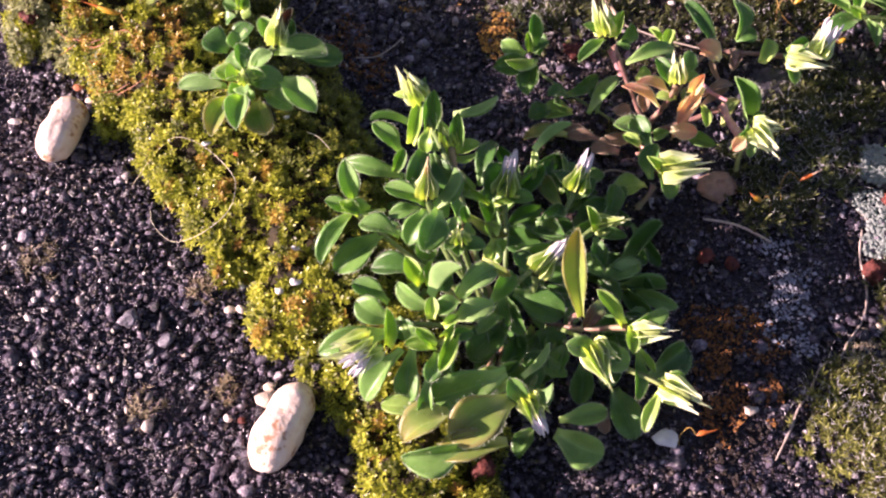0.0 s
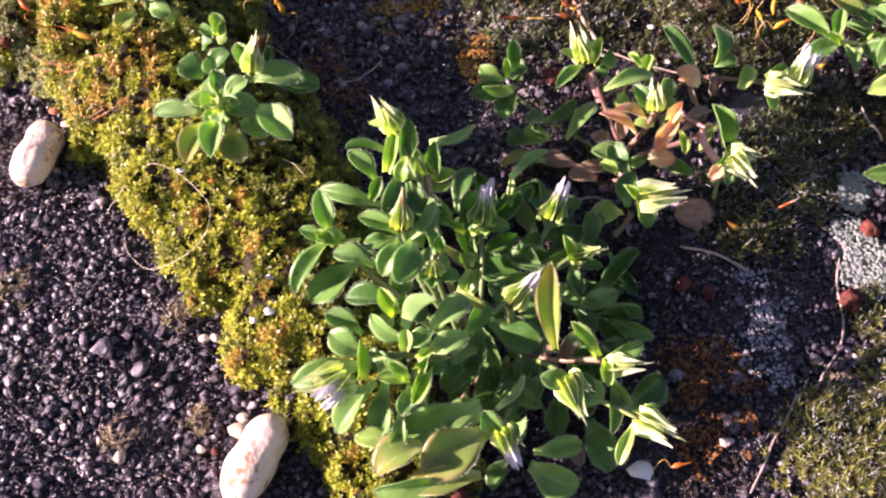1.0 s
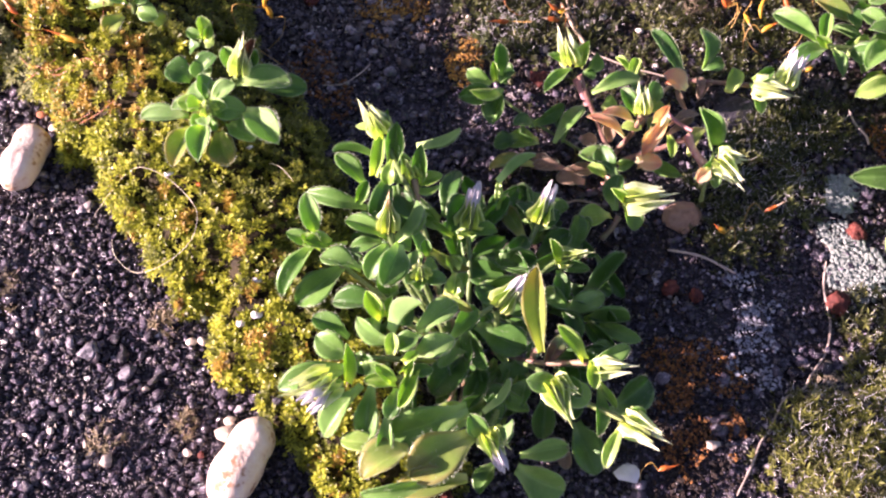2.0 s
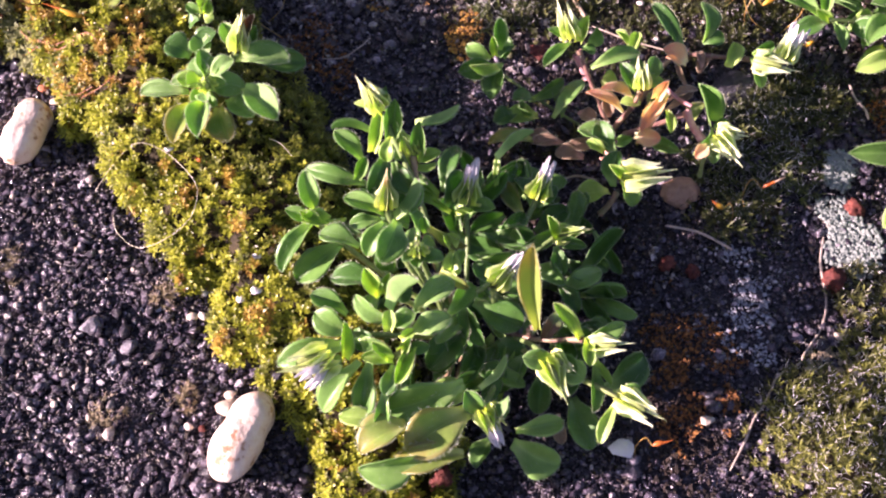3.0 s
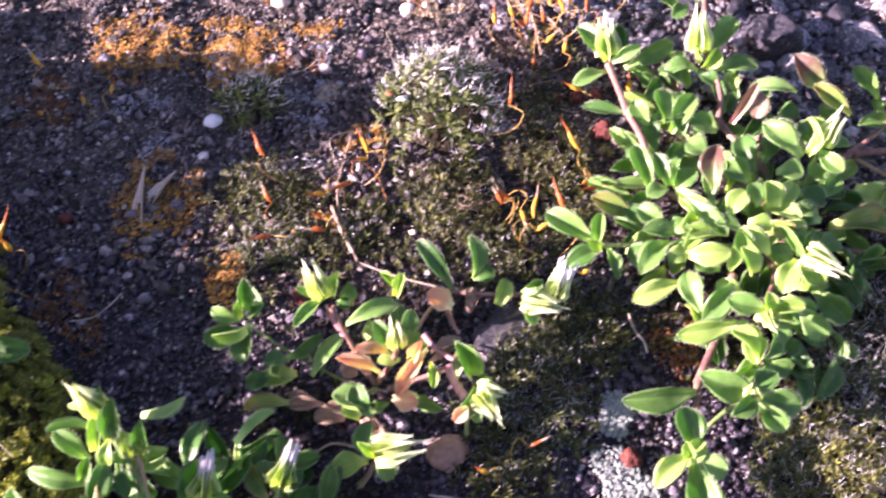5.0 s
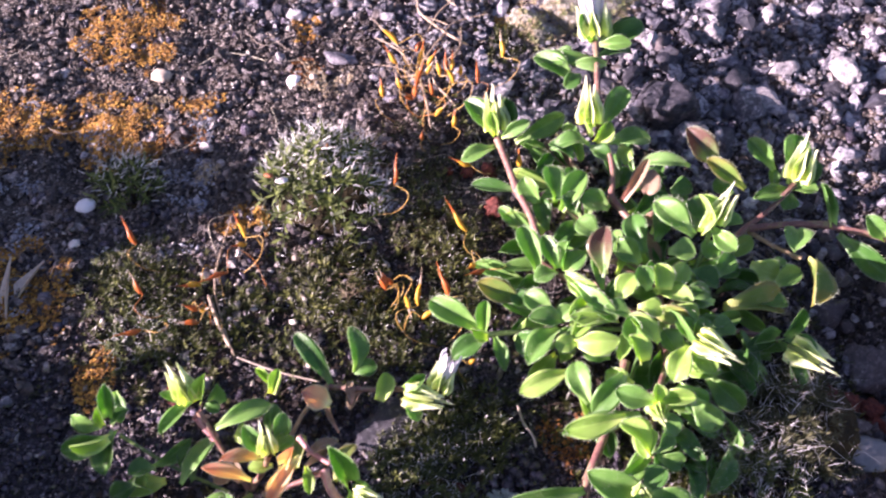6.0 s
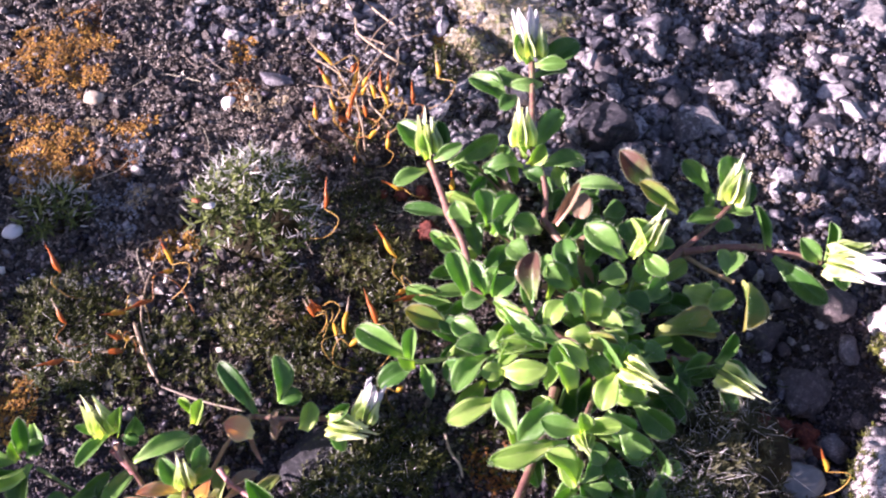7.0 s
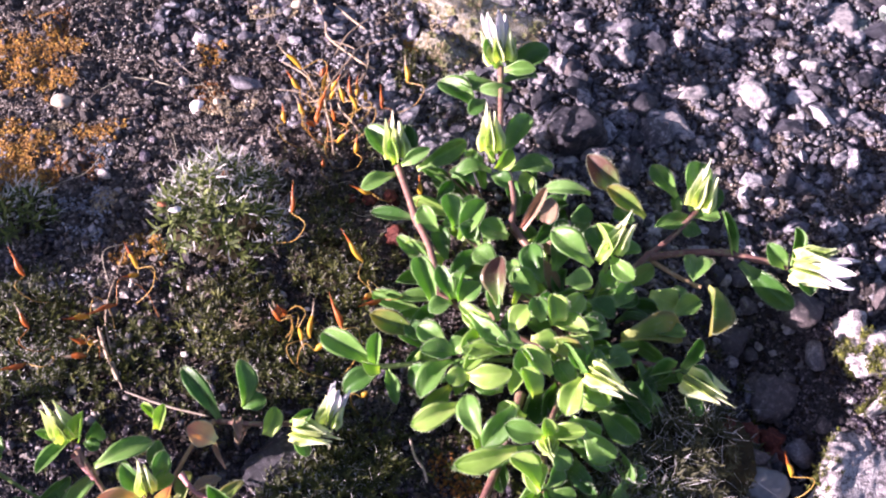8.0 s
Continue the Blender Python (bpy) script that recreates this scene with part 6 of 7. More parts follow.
leaf(main_plant, (1.28, 8.14, 1.05), (1.05, 8.48, 1.15), 0.32, 0, 'd')
leaf(main_plant, (1.88, 7.27, 1.50), (1.69, 7.74, 2.90), 0.37, 0, 'e')
stem(main_plant, (1.89, 7.70, 0.30), (1.86, 7.31, 1.50), .06, 'p')
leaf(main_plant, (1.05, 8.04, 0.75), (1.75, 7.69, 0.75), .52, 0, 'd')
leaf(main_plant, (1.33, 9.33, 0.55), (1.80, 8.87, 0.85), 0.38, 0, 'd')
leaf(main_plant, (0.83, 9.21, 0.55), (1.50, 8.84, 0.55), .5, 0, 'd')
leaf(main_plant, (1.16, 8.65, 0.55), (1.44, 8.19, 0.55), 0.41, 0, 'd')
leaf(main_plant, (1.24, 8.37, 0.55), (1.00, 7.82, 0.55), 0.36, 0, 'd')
stem(main_plant, (0.93, 8.28, 0.20), (0.93, 9.54, 0.90), .06, 'g')
bud(main_plant, (0.93, 9.54, 0.90), (1.04, 10.14, 1.30), 'o')
leaf(main_plant, (0.62, 9.41, 0.85), (0.91, 10.07, 1.05), 0.41, 0, 'd')
leaf(main_plant, (0.90, 9.54, 0.80), (1.35, 9.49, 1.00), 0.25, 0, 'g')
leaf(main_plant, (0.82, 9.60, 0.80), (1.07, 9.82, 1.00), 0.16, 3, 'h')
leaf(main_plant, (0.70, 9.38, 1.00), (0.40, 9.49, 1.20), 0.13, 2, 'y')
leaf(main_plant, (0.80, 9.33, 1.00), (1.04, 9.28, 1.20), 0.13, 2, 'y')
leaf(main_plant, (0.22, 8.78, 1.40), (0.13, 9.07, 1.60), 0.27, 0, 'g')
leaf(main_plant, (0.37, 8.72, 1.50), (0.32, 8.87, 1.70), 0.18, 2, 'g')
leaf(main_plant, (0.41, 8.77, 1.60), (0.94, 8.51, 1.50), 0.20, 2, 'e')
leaf(main_plant, (0.73, 8.46, 1.50), (0.64, 8.66, 1.60), 0.27, 2, 'y')
leaf(main_plant, (0.73, 8.46, 1.50), (0.74, 8.07, 1.40), 0.31, 0, 'y')
leaf(main_plant, (0.57, 8.12, 1.50), (0.97, 7.85, 1.50), 0.16, 2, 'e')
leaf(main_plant, (0.73, 8.16, 1.40), (0.88, 8.46, 1.50), 0.20, 2, 'y')
stem(main_plant, (1.17, 8.28, 0.20), (1.97, 9.72, 0.80), .06, 'g')
bud(main_plant, (1.97, 9.72, 0.80), (2.19, 10.24, 1.20), 'o')
leaf(main_plant, (1.93, 9.61, 0.75), (1.68, 10.12, 0.85), 0.31, 0, 'd')
leaf(main_plant, (1.98, 9.66, 0.75), (2.28, 9.89, 0.95), 0.27, 0, 'd')
leaf(main_plant, (1.41, 10.00, 0.60), (1.40, 10.37, 1.10), 0.14, 1, 'y')
leaf(main_plant, (1.39, 10.26, 1.10), (1.92, 10.67, 1.30), 0.18, 3, 'h')
leaf(main_plant, (1.80, 9.55, 0.60), (1.47, 10.13, 0.70), 0.32, 0, 'e')
leaf(main_plant, (1.52, 9.69, 0.45), (1.01, 9.32, 0.55), 0.36, 0, 'd')
leaf(main_plant, (2.03, 9.70, 0.45), (2.36, 9.75, 0.55), 0.36, 0, 'd')
leaf(main_plant, (1.77, 10.33, 0.20), (1.58, 10.61, 0.40), 0.34, 0, 'y')
stem(main_plant, (1.26, 8.28, 0.20), (2.22, 9.06, 0.90), .05, 'g')
bud(main_plant, (2.22, 9.06, 0.90), (2.66, 9.00, 1.20), 'c')
leaf(main_plant, (2.20, 9.01, 0.90), (2.10, 9.23, 1.20), 0.18, 2, 'y')
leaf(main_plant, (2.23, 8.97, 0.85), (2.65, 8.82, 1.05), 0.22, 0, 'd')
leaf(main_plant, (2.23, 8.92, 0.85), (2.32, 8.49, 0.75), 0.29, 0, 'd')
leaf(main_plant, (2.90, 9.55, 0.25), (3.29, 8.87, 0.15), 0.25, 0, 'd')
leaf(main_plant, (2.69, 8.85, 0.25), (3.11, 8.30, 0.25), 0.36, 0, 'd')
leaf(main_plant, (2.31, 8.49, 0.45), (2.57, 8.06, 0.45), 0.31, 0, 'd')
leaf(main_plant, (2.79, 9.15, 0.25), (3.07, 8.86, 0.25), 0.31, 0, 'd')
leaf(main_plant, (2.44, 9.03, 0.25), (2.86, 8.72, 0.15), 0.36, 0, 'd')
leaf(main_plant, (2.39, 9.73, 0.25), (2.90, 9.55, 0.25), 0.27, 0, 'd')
stem(main_plant, (1.33, 7.92, 0.20), (2.51, 7.27, 1.20), .06, 'p')
leaf(main_plant, (2.46, 7.31, 1.20), (2.07, 7.57, 1.70), 0.22, 2, 'y')
bud(main_plant, (2.60, 7.20, 1.20), (3.09, 7.11, 1.40), 'w')
leaf(main_plant, (2.53, 7.25, 1.20), (3.07, 7.41, 1.40), 0.27, 0, 'g')
leaf(main_plant, (2.58, 7.27, 1.20), (2.58, 6.87, 1.20), 0.22, 2, 'y')
leaf(main_plant, (2.22, 7.79, 1.00), (2.00, 7.36, 1.00), 0.27, 1, 'p')
stem(main_plant, (2.27, 7.93, 0.90), (2.12, 7.55, 0.70), .05, 't')
stem(main_plant, (1.41, 7.83, 0.20), (2.02, 7.01, 1.20), .06, 'g')
bud(main_plant, (1.99, 6.99, 1.20), (2.24, 6.39, 1.20), 'c')
bud(main_plant, (2.04, 7.01, 1.20), (2.35, 6.77, 1.30), 'c')
leaf(main_plant, (2.08, 7.01, 1.20), (1.69, 6.89, 1.40), 0.34, 0, 'g')
leaf(main_plant, (2.10, 7.10, 1.10), (2.42, 6.82, 1.10), 0.27, 0, 'g')
leaf(main_plant, (2.18, 7.02, 1.00), (2.53, 6.78, 1.00), 0.41, 0, 'h')
leaf(main_plant, (2.01, 7.15, 0.45), (1.95, 6.56, 0.25), 0.38, 0, 'd')
leaf(main_plant, (1.78, 7.36, 0.45), (1.57, 6.88, 0.45), 0.36, 0, 'd')
leaf(main_plant, (1.74, 7.57, 0.55), (1.94, 7.88, 0.65), 0.27, 0, 'd')
leaf(main_plant, (1.40, 7.61, 0.45), (1.71, 7.32, 0.35), .5, 0, 'd')
stem(main_plant, (1.33, 7.74, 0.20), (1.20, 6.45, 0.80), .06, 'g')
bud(main_plant, (1.18, 6.39, 0.90), (1.40, 5.84, 0.80), 'o')
bud(main_plant, (1.21, 6.39, 0.90), (1.44, 6.14, 0.95), 'c')
leaf(main_plant, (1.17, 6.33, 0.80), (0.93, 6.54, 1.10), 0.32, 0, 'g')
leaf(main_plant, (1.18, 6.44, 0.90), (1.51, 6.42, 1.10), 0.20, 3, 'h')
leaf(main_plant, (1.11, 6.68, 0.90), (1.48, 7.02, 1.20), 0.14, 3, 'h')
leaf(main_plant, (1.07, 7.17, 0.45), (1.46, 7.02, 0.45), 0.36, 0, 'd')
leaf(main_plant, (1.60, 6.13, 0.30), (2.23, 5.79, 0.30), .6, 0, 'g')
leaf(main_plant, (1.30, 6.17, 0.30), (1.07, 5.77, 0.30), 0.36, 0, 'g')
leaf(main_plant, (2.46, 6.87, 0.15), (2.71, 6.12, 0.12), .52, 0, 'd')
leaf(main_plant, (1.63, 6.22, 0.50), (2.29, 6.32, 0.60), 0.34, 0, 'h')
leaf(main_plant, (2.21, 6.47, 0.50), (2.26, 6.07, 0.40), 0.22, 0, 't')
leaf(main_plant, (1.32, 7.36, 0.25), (0.84, 7.01, 0.25), 0.41, 0, 'd')
stem(main_plant, (1.49, 7.74, 0.20), (2.99, 6.59, 0.90), .06, 'y')
bud(main_plant, (2.98, 6.61, 0.90), (3.48, 6.23, 1.00), 'w')
leaf(main_plant, (2.97, 6.53, 0.90), (2.72, 5.98, 0.70), 0.23, 0, 'y')
leaf(main_plant, (2.92, 6.63, 0.90), (3.28, 6.65, 1.00), 0.27, 0, 'g')
leaf(main_plant, (2.91, 6.96, 0.35), (3.51, 7.39, 0.45), .58, 0, 'd')
leaf(main_plant, (2.67, 7.08, 0.90), (2.68, 6.42, 0.70), 0.23, 0, 'g')
leaf(main_plant, (2.69, 7.12, 0.90), (2.91, 6.74, 0.90), 0.14, 2, 'y')
leaf(main_plant, (2.57, 7.16, 0.35), (2.26, 6.86, 0.25), 0.36, 0, 'd')
leaf(main_plant, (2.47, 7.92, 0.25), (2.95, 7.93, 0.25), .4, 0, 'd')

rosette_plant = plant('rosette', -3.31, 12.21)
stem(rosette_plant, (-2.98, 11.39, 0.90), (-2.85, 11.02, 1.90), .1, 'g')
stem(rosette_plant, (-2.98, 11.39, 0.90), (-2.49, 11.56, 1.90), .08, 'g')
bud(rosette_plant, (-2.84, 10.86, 1.90), (-2.87, 10.86, 2.15), 'c')
bud(rosette_plant, (-2.49, 11.56, 1.90), (-2.39, 11.84, 2.40), 'w')
leaf(rosette_plant, (-2.93, 11.21, 1.60), (-3.14, 11.39, 1.90), .42, 1, 'h')
leaf(rosette_plant, (-2.96, 11.13, 1.60), (-3.47, 11.11, 1.70), .38, 0, 'h')
leaf(rosette_plant, (-2.89, 11.10, 1.60), (-2.38, 11.07, 1.70), .44, 1, 'h')
leaf(rosette_plant, (-3.23, 11.07, 1.50), (-3.97, 11.08, 1.50), .36, 0, 'h')
leaf(rosette_plant, (-2.97, 11.07, 1.50), (-3.14, 10.83, 1.60), .28, 0, 'h')
leaf(rosette_plant, (-2.91, 11.04, 1.50), (-2.78, 10.79, 1.60), .24, 0, 'h')
leaf(rosette_plant, (-2.98, 10.85, 1.60), (-2.97, 10.16, 1.70), .42, 0, 'h')
leaf(rosette_plant, (-3.16, 10.86, 1.50), (-3.38, 10.20, 1.50), .46, 0, 'e')
leaf(rosette_plant, (-2.77, 10.89, 1.40), (-2.57, 10.29, 1.40), .52, 0, 'e')
leaf(rosette_plant, (-2.37, 11.04, 1.70), (-1.84, 10.49, 1.70), .5, 0, 'h')
leaf(rosette_plant, (-2.63, 10.97, 1.50), (-2.21, 10.63, 1.60), .46, 0, 'h')
leaf(rosette_plant, (-3.26, 11.70, 1.60), (-3.62, 11.79, 1.80), .5, 0, 'd')
leaf(rosette_plant, (-3.02, 11.64, 1.60), (-3.13, 11.97, 1.80), .4, 0, 'h')
leaf(rosette_plant, (-2.52, 11.49, 1.80), (-1.72, 11.46, 1.90), .48, 0, 'h')
leaf(rosette_plant, (-2.29, 11.75, 1.50), (-1.52, 11.69, 1.50), .44, 0, 'd')
leaf(rosette_plant, (-2.50, 11.65, 1.80), (-2.74, 11.93, 2.10), .3, 2, 'h')
leaf(rosette_plant, (-2.48, 11.65, 1.80), (-2.23, 11.89, 2.10), .3, 2, 'h')
leaf(rosette_plant, (-2.38, 11.59, 2.00), (-2.23, 11.93, 2.30), .18, 2, 'p')
leaf(rosette_plant, (-3.14, 11.81, 1.60), (-2.89, 11.95, 1.90), .4, 0, 'd')

seedling_plant = plant('seedling', -3.61, 13.95)
stem(seedling_plant, (-3.23, 12.74, 1.20), (-3.14, 12.48, 1.80), .06, 'g')
leaf(seedling_plant, (-3.14, 12.50, 1.70), (-3.18, 12.65, 2.00), .26, 2, 'y')
leaf(seedling_plant, (-3.15, 12.46, 1.70), (-3.41, 12.54, 1.80), .2, 0, 'g')
leaf(seedling_plant, (-3.13, 12.43, 1.70), (-2.98, 12.35, 1.70), .22, 0, 'y')
leaf(seedling_plant, (-3.25, 12.52, 1.50), (-3.43, 12.49, 1.40), .3, 0, 'd')
leaf(seedling_plant, (-3.10, 12.46, 1.70), (-3.03, 12.55, 1.90), .2, 2, 'y')

backrosette_plant = plant('backrosette', -4.95, 14.65)
stem(backrosette_plant, (-4.49, 13.31, 1.20), (-4.31, 12.97, 2.00), .07, 'g')
bud(backrosette_plant, (-4.28, 12.97, 2.00), (-4.27, 13.07, 2.20), 'c')
leaf(backrosette_plant, (-4.41, 13.10, 1.80), (-4.66, 13.02, 2.00), .4, 0, 'g')
leaf(backrosette_plant, (-4.28, 13.11, 1.80), (-3.98, 13.10, 2.00), .4, 0, 'g')
leaf(backrosette_plant, (-4.25, 13.02, 1.70), (-3.92, 12.88, 1.70), .36, 0, 'g')
leaf(backrosette_plant, (-4.52, 13.09, 1.50), (-4.81, 12.81, 1.40), .38, 0, 'e')
leaf(backrosette_plant, (-4.74, 13.33, 1.50), (-5.18, 13.41, 1.40), .36, 0, 'y')
leaf(backrosette_plant, (-4.12, 13.10, 1.50), (-3.85, 13.11, 1.30), .38, 0, 'e')

mid_plant = plant('mid', 3.30, 11.66)
stem(mid_plant, (3.06, 11.54, -0.00), (1.48, 12.39, 0.50), .04, 'g')
leaf(mid_plant, (1.38, 12.17, 0.90), (0.80, 11.98, 1.00), .4, 0, 'd')
leaf(mid_plant, (1.32, 12.35, 0.90), (0.92, 12.43, 1.10), .32, 0, 'g')
leaf(mid_plant, (1.41, 12.19, 0.95), (0.97, 11.93, 1.20), .24, 2, 'y')
leaf(mid_plant, (1.41, 12.44, 1.00), (1.42, 12.77, 1.40), .27, 2, 'g')
leaf(mid_plant, (1.38, 12.32, 1.00), (1.33, 12.47, 1.30), .16, 2, 'y')
leaf(mid_plant, (1.48, 12.32, 0.80), (1.33, 11.70, 0.70), .44, 0, 'g')
leaf(mid_plant, (1.46, 12.35, 0.90), (1.68, 12.56, 1.00), .28, 0, 'd')
leaf(mid_plant, (1.47, 12.89, 0.90), (1.56, 12.44, 0.80), .3, 0, 'g')
stem(mid_plant, (3.28, 11.58, 0.10), (2.70, 12.38, 1.10), .06, 'p')
bud(mid_plant, (2.59, 12.53, 1.20), (2.39, 12.80, 1.70), 'w')
leaf(mid_plant, (2.58, 12.62, 1.10), (2.21, 12.55, 1.40), .2, 0, 'g')
leaf(mid_plant, (2.73, 12.56, 1.10), (2.83, 12.76, 1.50), .24, 2, 'y')
leaf(mid_plant, (2.86, 12.59, 1.00), (2.98, 12.69, 1.30), .32, 2, 'g')
leaf(mid_plant, (2.59, 12.59, 1.00), (2.14, 12.13, 1.00), .27, 0, 'g')
leaf(mid_plant, (2.77, 12.53, 1.00), (2.98, 12.42, 1.00), .24, 0, 'd')
leaf(mid_plant, (2.91, 12.19, 0.90), (3.71, 12.47, 1.00), .36, 0, 'g')
stem(mid_plant, (3.33, 11.58, 0.10), (3.66, 11.69, 1.00), .07, 'p')
bud(mid_plant, (3.66, 11.71, 1.00), (3.62, 11.94, 1.40), 'w')
leaf(mid_plant, (3.59, 11.74, 0.90), (3.34, 12.06, 1.20), .3, 0, 'g')
leaf(mid_plant, (3.77, 11.88, 0.90), (3.90, 12.21, 1.20), .3, 0, 'g')
leaf(mid_plant, (3.71, 11.75, 0.90), (4.02, 11.92, 1.00), .28, 0, 'y')
leaf(mid_plant, (3.90, 11.57, 0.95), (4.02, 11.63, 1.30), .24, 2, 'o')
leaf(mid_plant, (4.09, 11.66, 0.95), (3.61, 10.97, 0.90), .26, 0, 'o')
leaf(mid_plant, (3.69, 11.64, 0.70), (3.36, 11.61, 0.80), .25, 0, 'y')
leaf(mid_plant, (3.39, 11.43, 0.75), (2.79, 11.49, 1.20), .25, 0, 'o')
leaf(mid_plant, (3.22, 11.53, 0.50), (3.14, 11.70, 0.80), .24, 0, 't')
leaf(mid_plant, (3.56, 11.07, 0.65), (3.93, 10.90, 0.80), .34, 0, 'o')
leaf(mid_plant, (3.13, 12.19, 0.50), (3.37, 12.24, 0.60), .4, 0, 'y')
leaf(mid_plant, (4.14, 11.70, 0.50), (4.18, 11.25, 0.50), .2, 0, 'y')
leaf(mid_plant, (4.17, 11.79, 0.60), (4.60, 11.93, 0.80), .2, 1, 't')
stem(mid_plant, (3.50, 11.47, 0.10), (4.44, 11.55, 0.60), .07, 'p')
stem(mid_plant, (4.41, 11.51, 0.70), (4.63, 11.04, 0.60), .1, 'k')
stem(mid_plant, (2.67, 12.33, 1.05), (2.88, 12.14, 0.70), .09, 'k')
stem(mid_plant, (4.07, 12.05, 0.70), (4.49, 11.61, 0.70), .06, 'k')
leaf(mid_plant, (4.75, 11.33, 0.70), (4.52, 11.60, 1.30), .36, 2, 'g')
leaf(mid_plant, (4.78, 11.17, 0.70), (4.48, 10.67, 0.70), .38, 0, 'g')
leaf(mid_plant, (4.80, 11.22, 0.70), (5.04, 11.15, 0.80), .3, 0, 'd')
bud(mid_plant, (4.80, 11.01, 0.80), (5.10, 10.48, 0.80), 'w')
bud(mid_plant, (4.81, 11.07, 0.80), (5.23, 10.92, 0.90), 'w')
stem(mid_plant, (4.72, 10.91, 0.60), (4.63, 10.63, 0.20), .05, 'y')
leaf(mid_plant, (4.72, 10.91, 0.60), (4.80, 10.66, 0.50), .22, 0, 'g')
leaf(mid_plant, (4.63, 10.78, 0.85), (4.44, 10.56, 0.80), .26, 0, 'o')
stem(mid_plant, (3.32, 11.47, 0.10), (3.10, 11.06, 0.50), .05, 'g')
leaf(mid_plant, (3.21, 10.97, 0.50), (2.70, 11.18, 0.70), .5, 0, 'g')
leaf(mid_plant, (3.26, 10.84, 0.50), (3.00, 11.29, 0.70), .4, 0, 'd')
leaf(mid_plant, (3.08, 10.84, 0.50), (2.81, 10.98, 0.60), .24, 2, 'y')
stem(mid_plant, (3.29, 11.13, 0.10), (3.25, 10.16, 0.80), .05, 'p')
bud(mid_plant, (3.27, 10.12, 0.90), (4.03, 10.17, 1.00), 'w')
leaf(mid_plant, (3.27, 10.16, 0.80), (3.06, 10.20, 1.10), .2, 2, 'y')
leaf(mid_plant, (3.19, 10.14, 0.60), (3.22, 10.61, 0.90), .4, 0, 'd')
leaf(mid_plant, (3.39, 10.13, 0.70), (3.78, 10.24, 0.70), .3, 0, 'g')
leaf(mid_plant, (3.29, 10.18, 0.70), (3.50, 9.85, 0.50), .34, 0, 'g')
leaf(mid_plant, (3.16, 10.24, 0.30), (2.65, 10.05, 0.40), .45, 0, 'y')
leaf(mid_plant, (3.30, 10.99, 0.60), (3.50, 10.90, 0.80), .22, 2, 'g')
stem(mid_plant, (3.03, 9.95, 0.10), (3.27, 10.17, 0.40), .07, 'p')
leaf(mid_plant, (2.02, 11.82, 0.50), (1.68, 11.71, 0.70), .34, 0, 'd')
leaf(mid_plant, (1.88, 11.61, 0.40), (1.76, 11.54, 0.70), .36, 2, 'g')
leaf(mid_plant, (1.75, 11.66, 0.40), (1.38, 11.48, 0.40), .34, 0, 'd')
leaf(mid_plant, (1.94, 11.90, 0.40), (2.52, 12.19, 0.60), .28, 0, 'g')
leaf(mid_plant, (2.35, 11.64, 0.30), (2.84, 12.22, 0.60), .3, 1, 'g')
leaf(mid_plant, (2.50, 11.72, 0.20), (2.34, 12.06, 0.50), .3, 0, 'd')
leaf(mid_plant, (2.78, 11.84, 0.20), (3.03, 11.65, 0.30), .3, 0, 't')
leaf(mid_plant, (2.02, 11.25, 0.20), (1.30, 11.24, 0.20), .35, 0, 'e')
leaf(mid_plant, (2.34, 11.32, 0.20), (1.98, 11.37, 0.20), .3, 0, 't')
leaf(mid_plant, (2.83, 11.01, 0.10), (2.37, 11.04, 0.20), .35, 0, 't')
stem(mid_plant, (3.81, 12.15, 0.10), (4.49, 12.99, 0.40), .05, 't')
leaf(mid_plant, (4.56, 13.03, 0.30), (4.06, 13.72, 0.80), .34, 1, 'd')
leaf(mid_plant, (4.92, 13.18, 0.40), (4.95, 13.76, 0.80), .36, 1, 'g')
stem(mid_plant, (4.48, 13.03, 0.30), (5.64, 12.84, 0.40), .06, 'p')
leaf(mid_plant, (5.23, 12.69, 0.40), (5.40, 13.04, 0.60), .32, 2, 'y')
leaf(mid_plant, (4.90, 13.18, 0.40), (5.25, 13.24, 0.50), .3, 0, 'd')
stem(mid_plant, (5.64, 12.84, 0.40), (6.14, 12.65, 0.60), .06, 'g')
bud(mid_plant, (6.13, 12.68, 0.60), (6.38, 13.07, 1.00), 'f')
bud(mid_plant, (5.63, 12.67, 0.60), (6.25, 12.39, 0.70), 'w')
leaf(mid_plant, (5.65, 12.79, 0.50), (5.82, 12.33, 0.30), .26, 0, 'g')
leaf(mid_plant, (5.65, 12.74, 0.60), (5.96, 12.85, 0.80), .22, 2, 'g')
leaf(mid_plant, (4.53, 12.59, 0.55), (4.15, 12.73, 0.80), .45, 0, 'o')
leaf(mid_plant, (4.85, 12.68, 0.30), (4.82, 13.05, 0.40), .18, 1, 't')
leaf(mid_plant, (4.63, 12.30, 0.20), (4.44, 12.86, 0.30), .12, 0, 't')
leaf(mid_plant, (3.67, 13.06, 0.40), (3.43, 13.31, 0.50), .16, 2, 'y')
leaf(mid_plant, (3.67, 12.92, 0.40), (3.78, 13.23, 0.60), .24, 2, 'y')
leaf(mid_plant, (3.61, 12.31, 0.40), (3.73, 12.60, 0.70), .3, 0, 'g')
leaf(mid_plant, (3.58, 11.70, 0.75), (3.02, 11.64, 1.10), .26, 0, 'o')
leaf(mid_plant, (3.83, 11.57, 0.85), (3.66, 11.00, 0.80), .26, 0, 'o')
leaf(mid_plant, (3.95, 11.66, 0.95), (3.79, 11.19, 0.90), .22, 1, 'o')
leaf(mid_plant, (4.13, 11.68, 0.50), (4.58, 11.99, 0.70), .2, 0, 't')
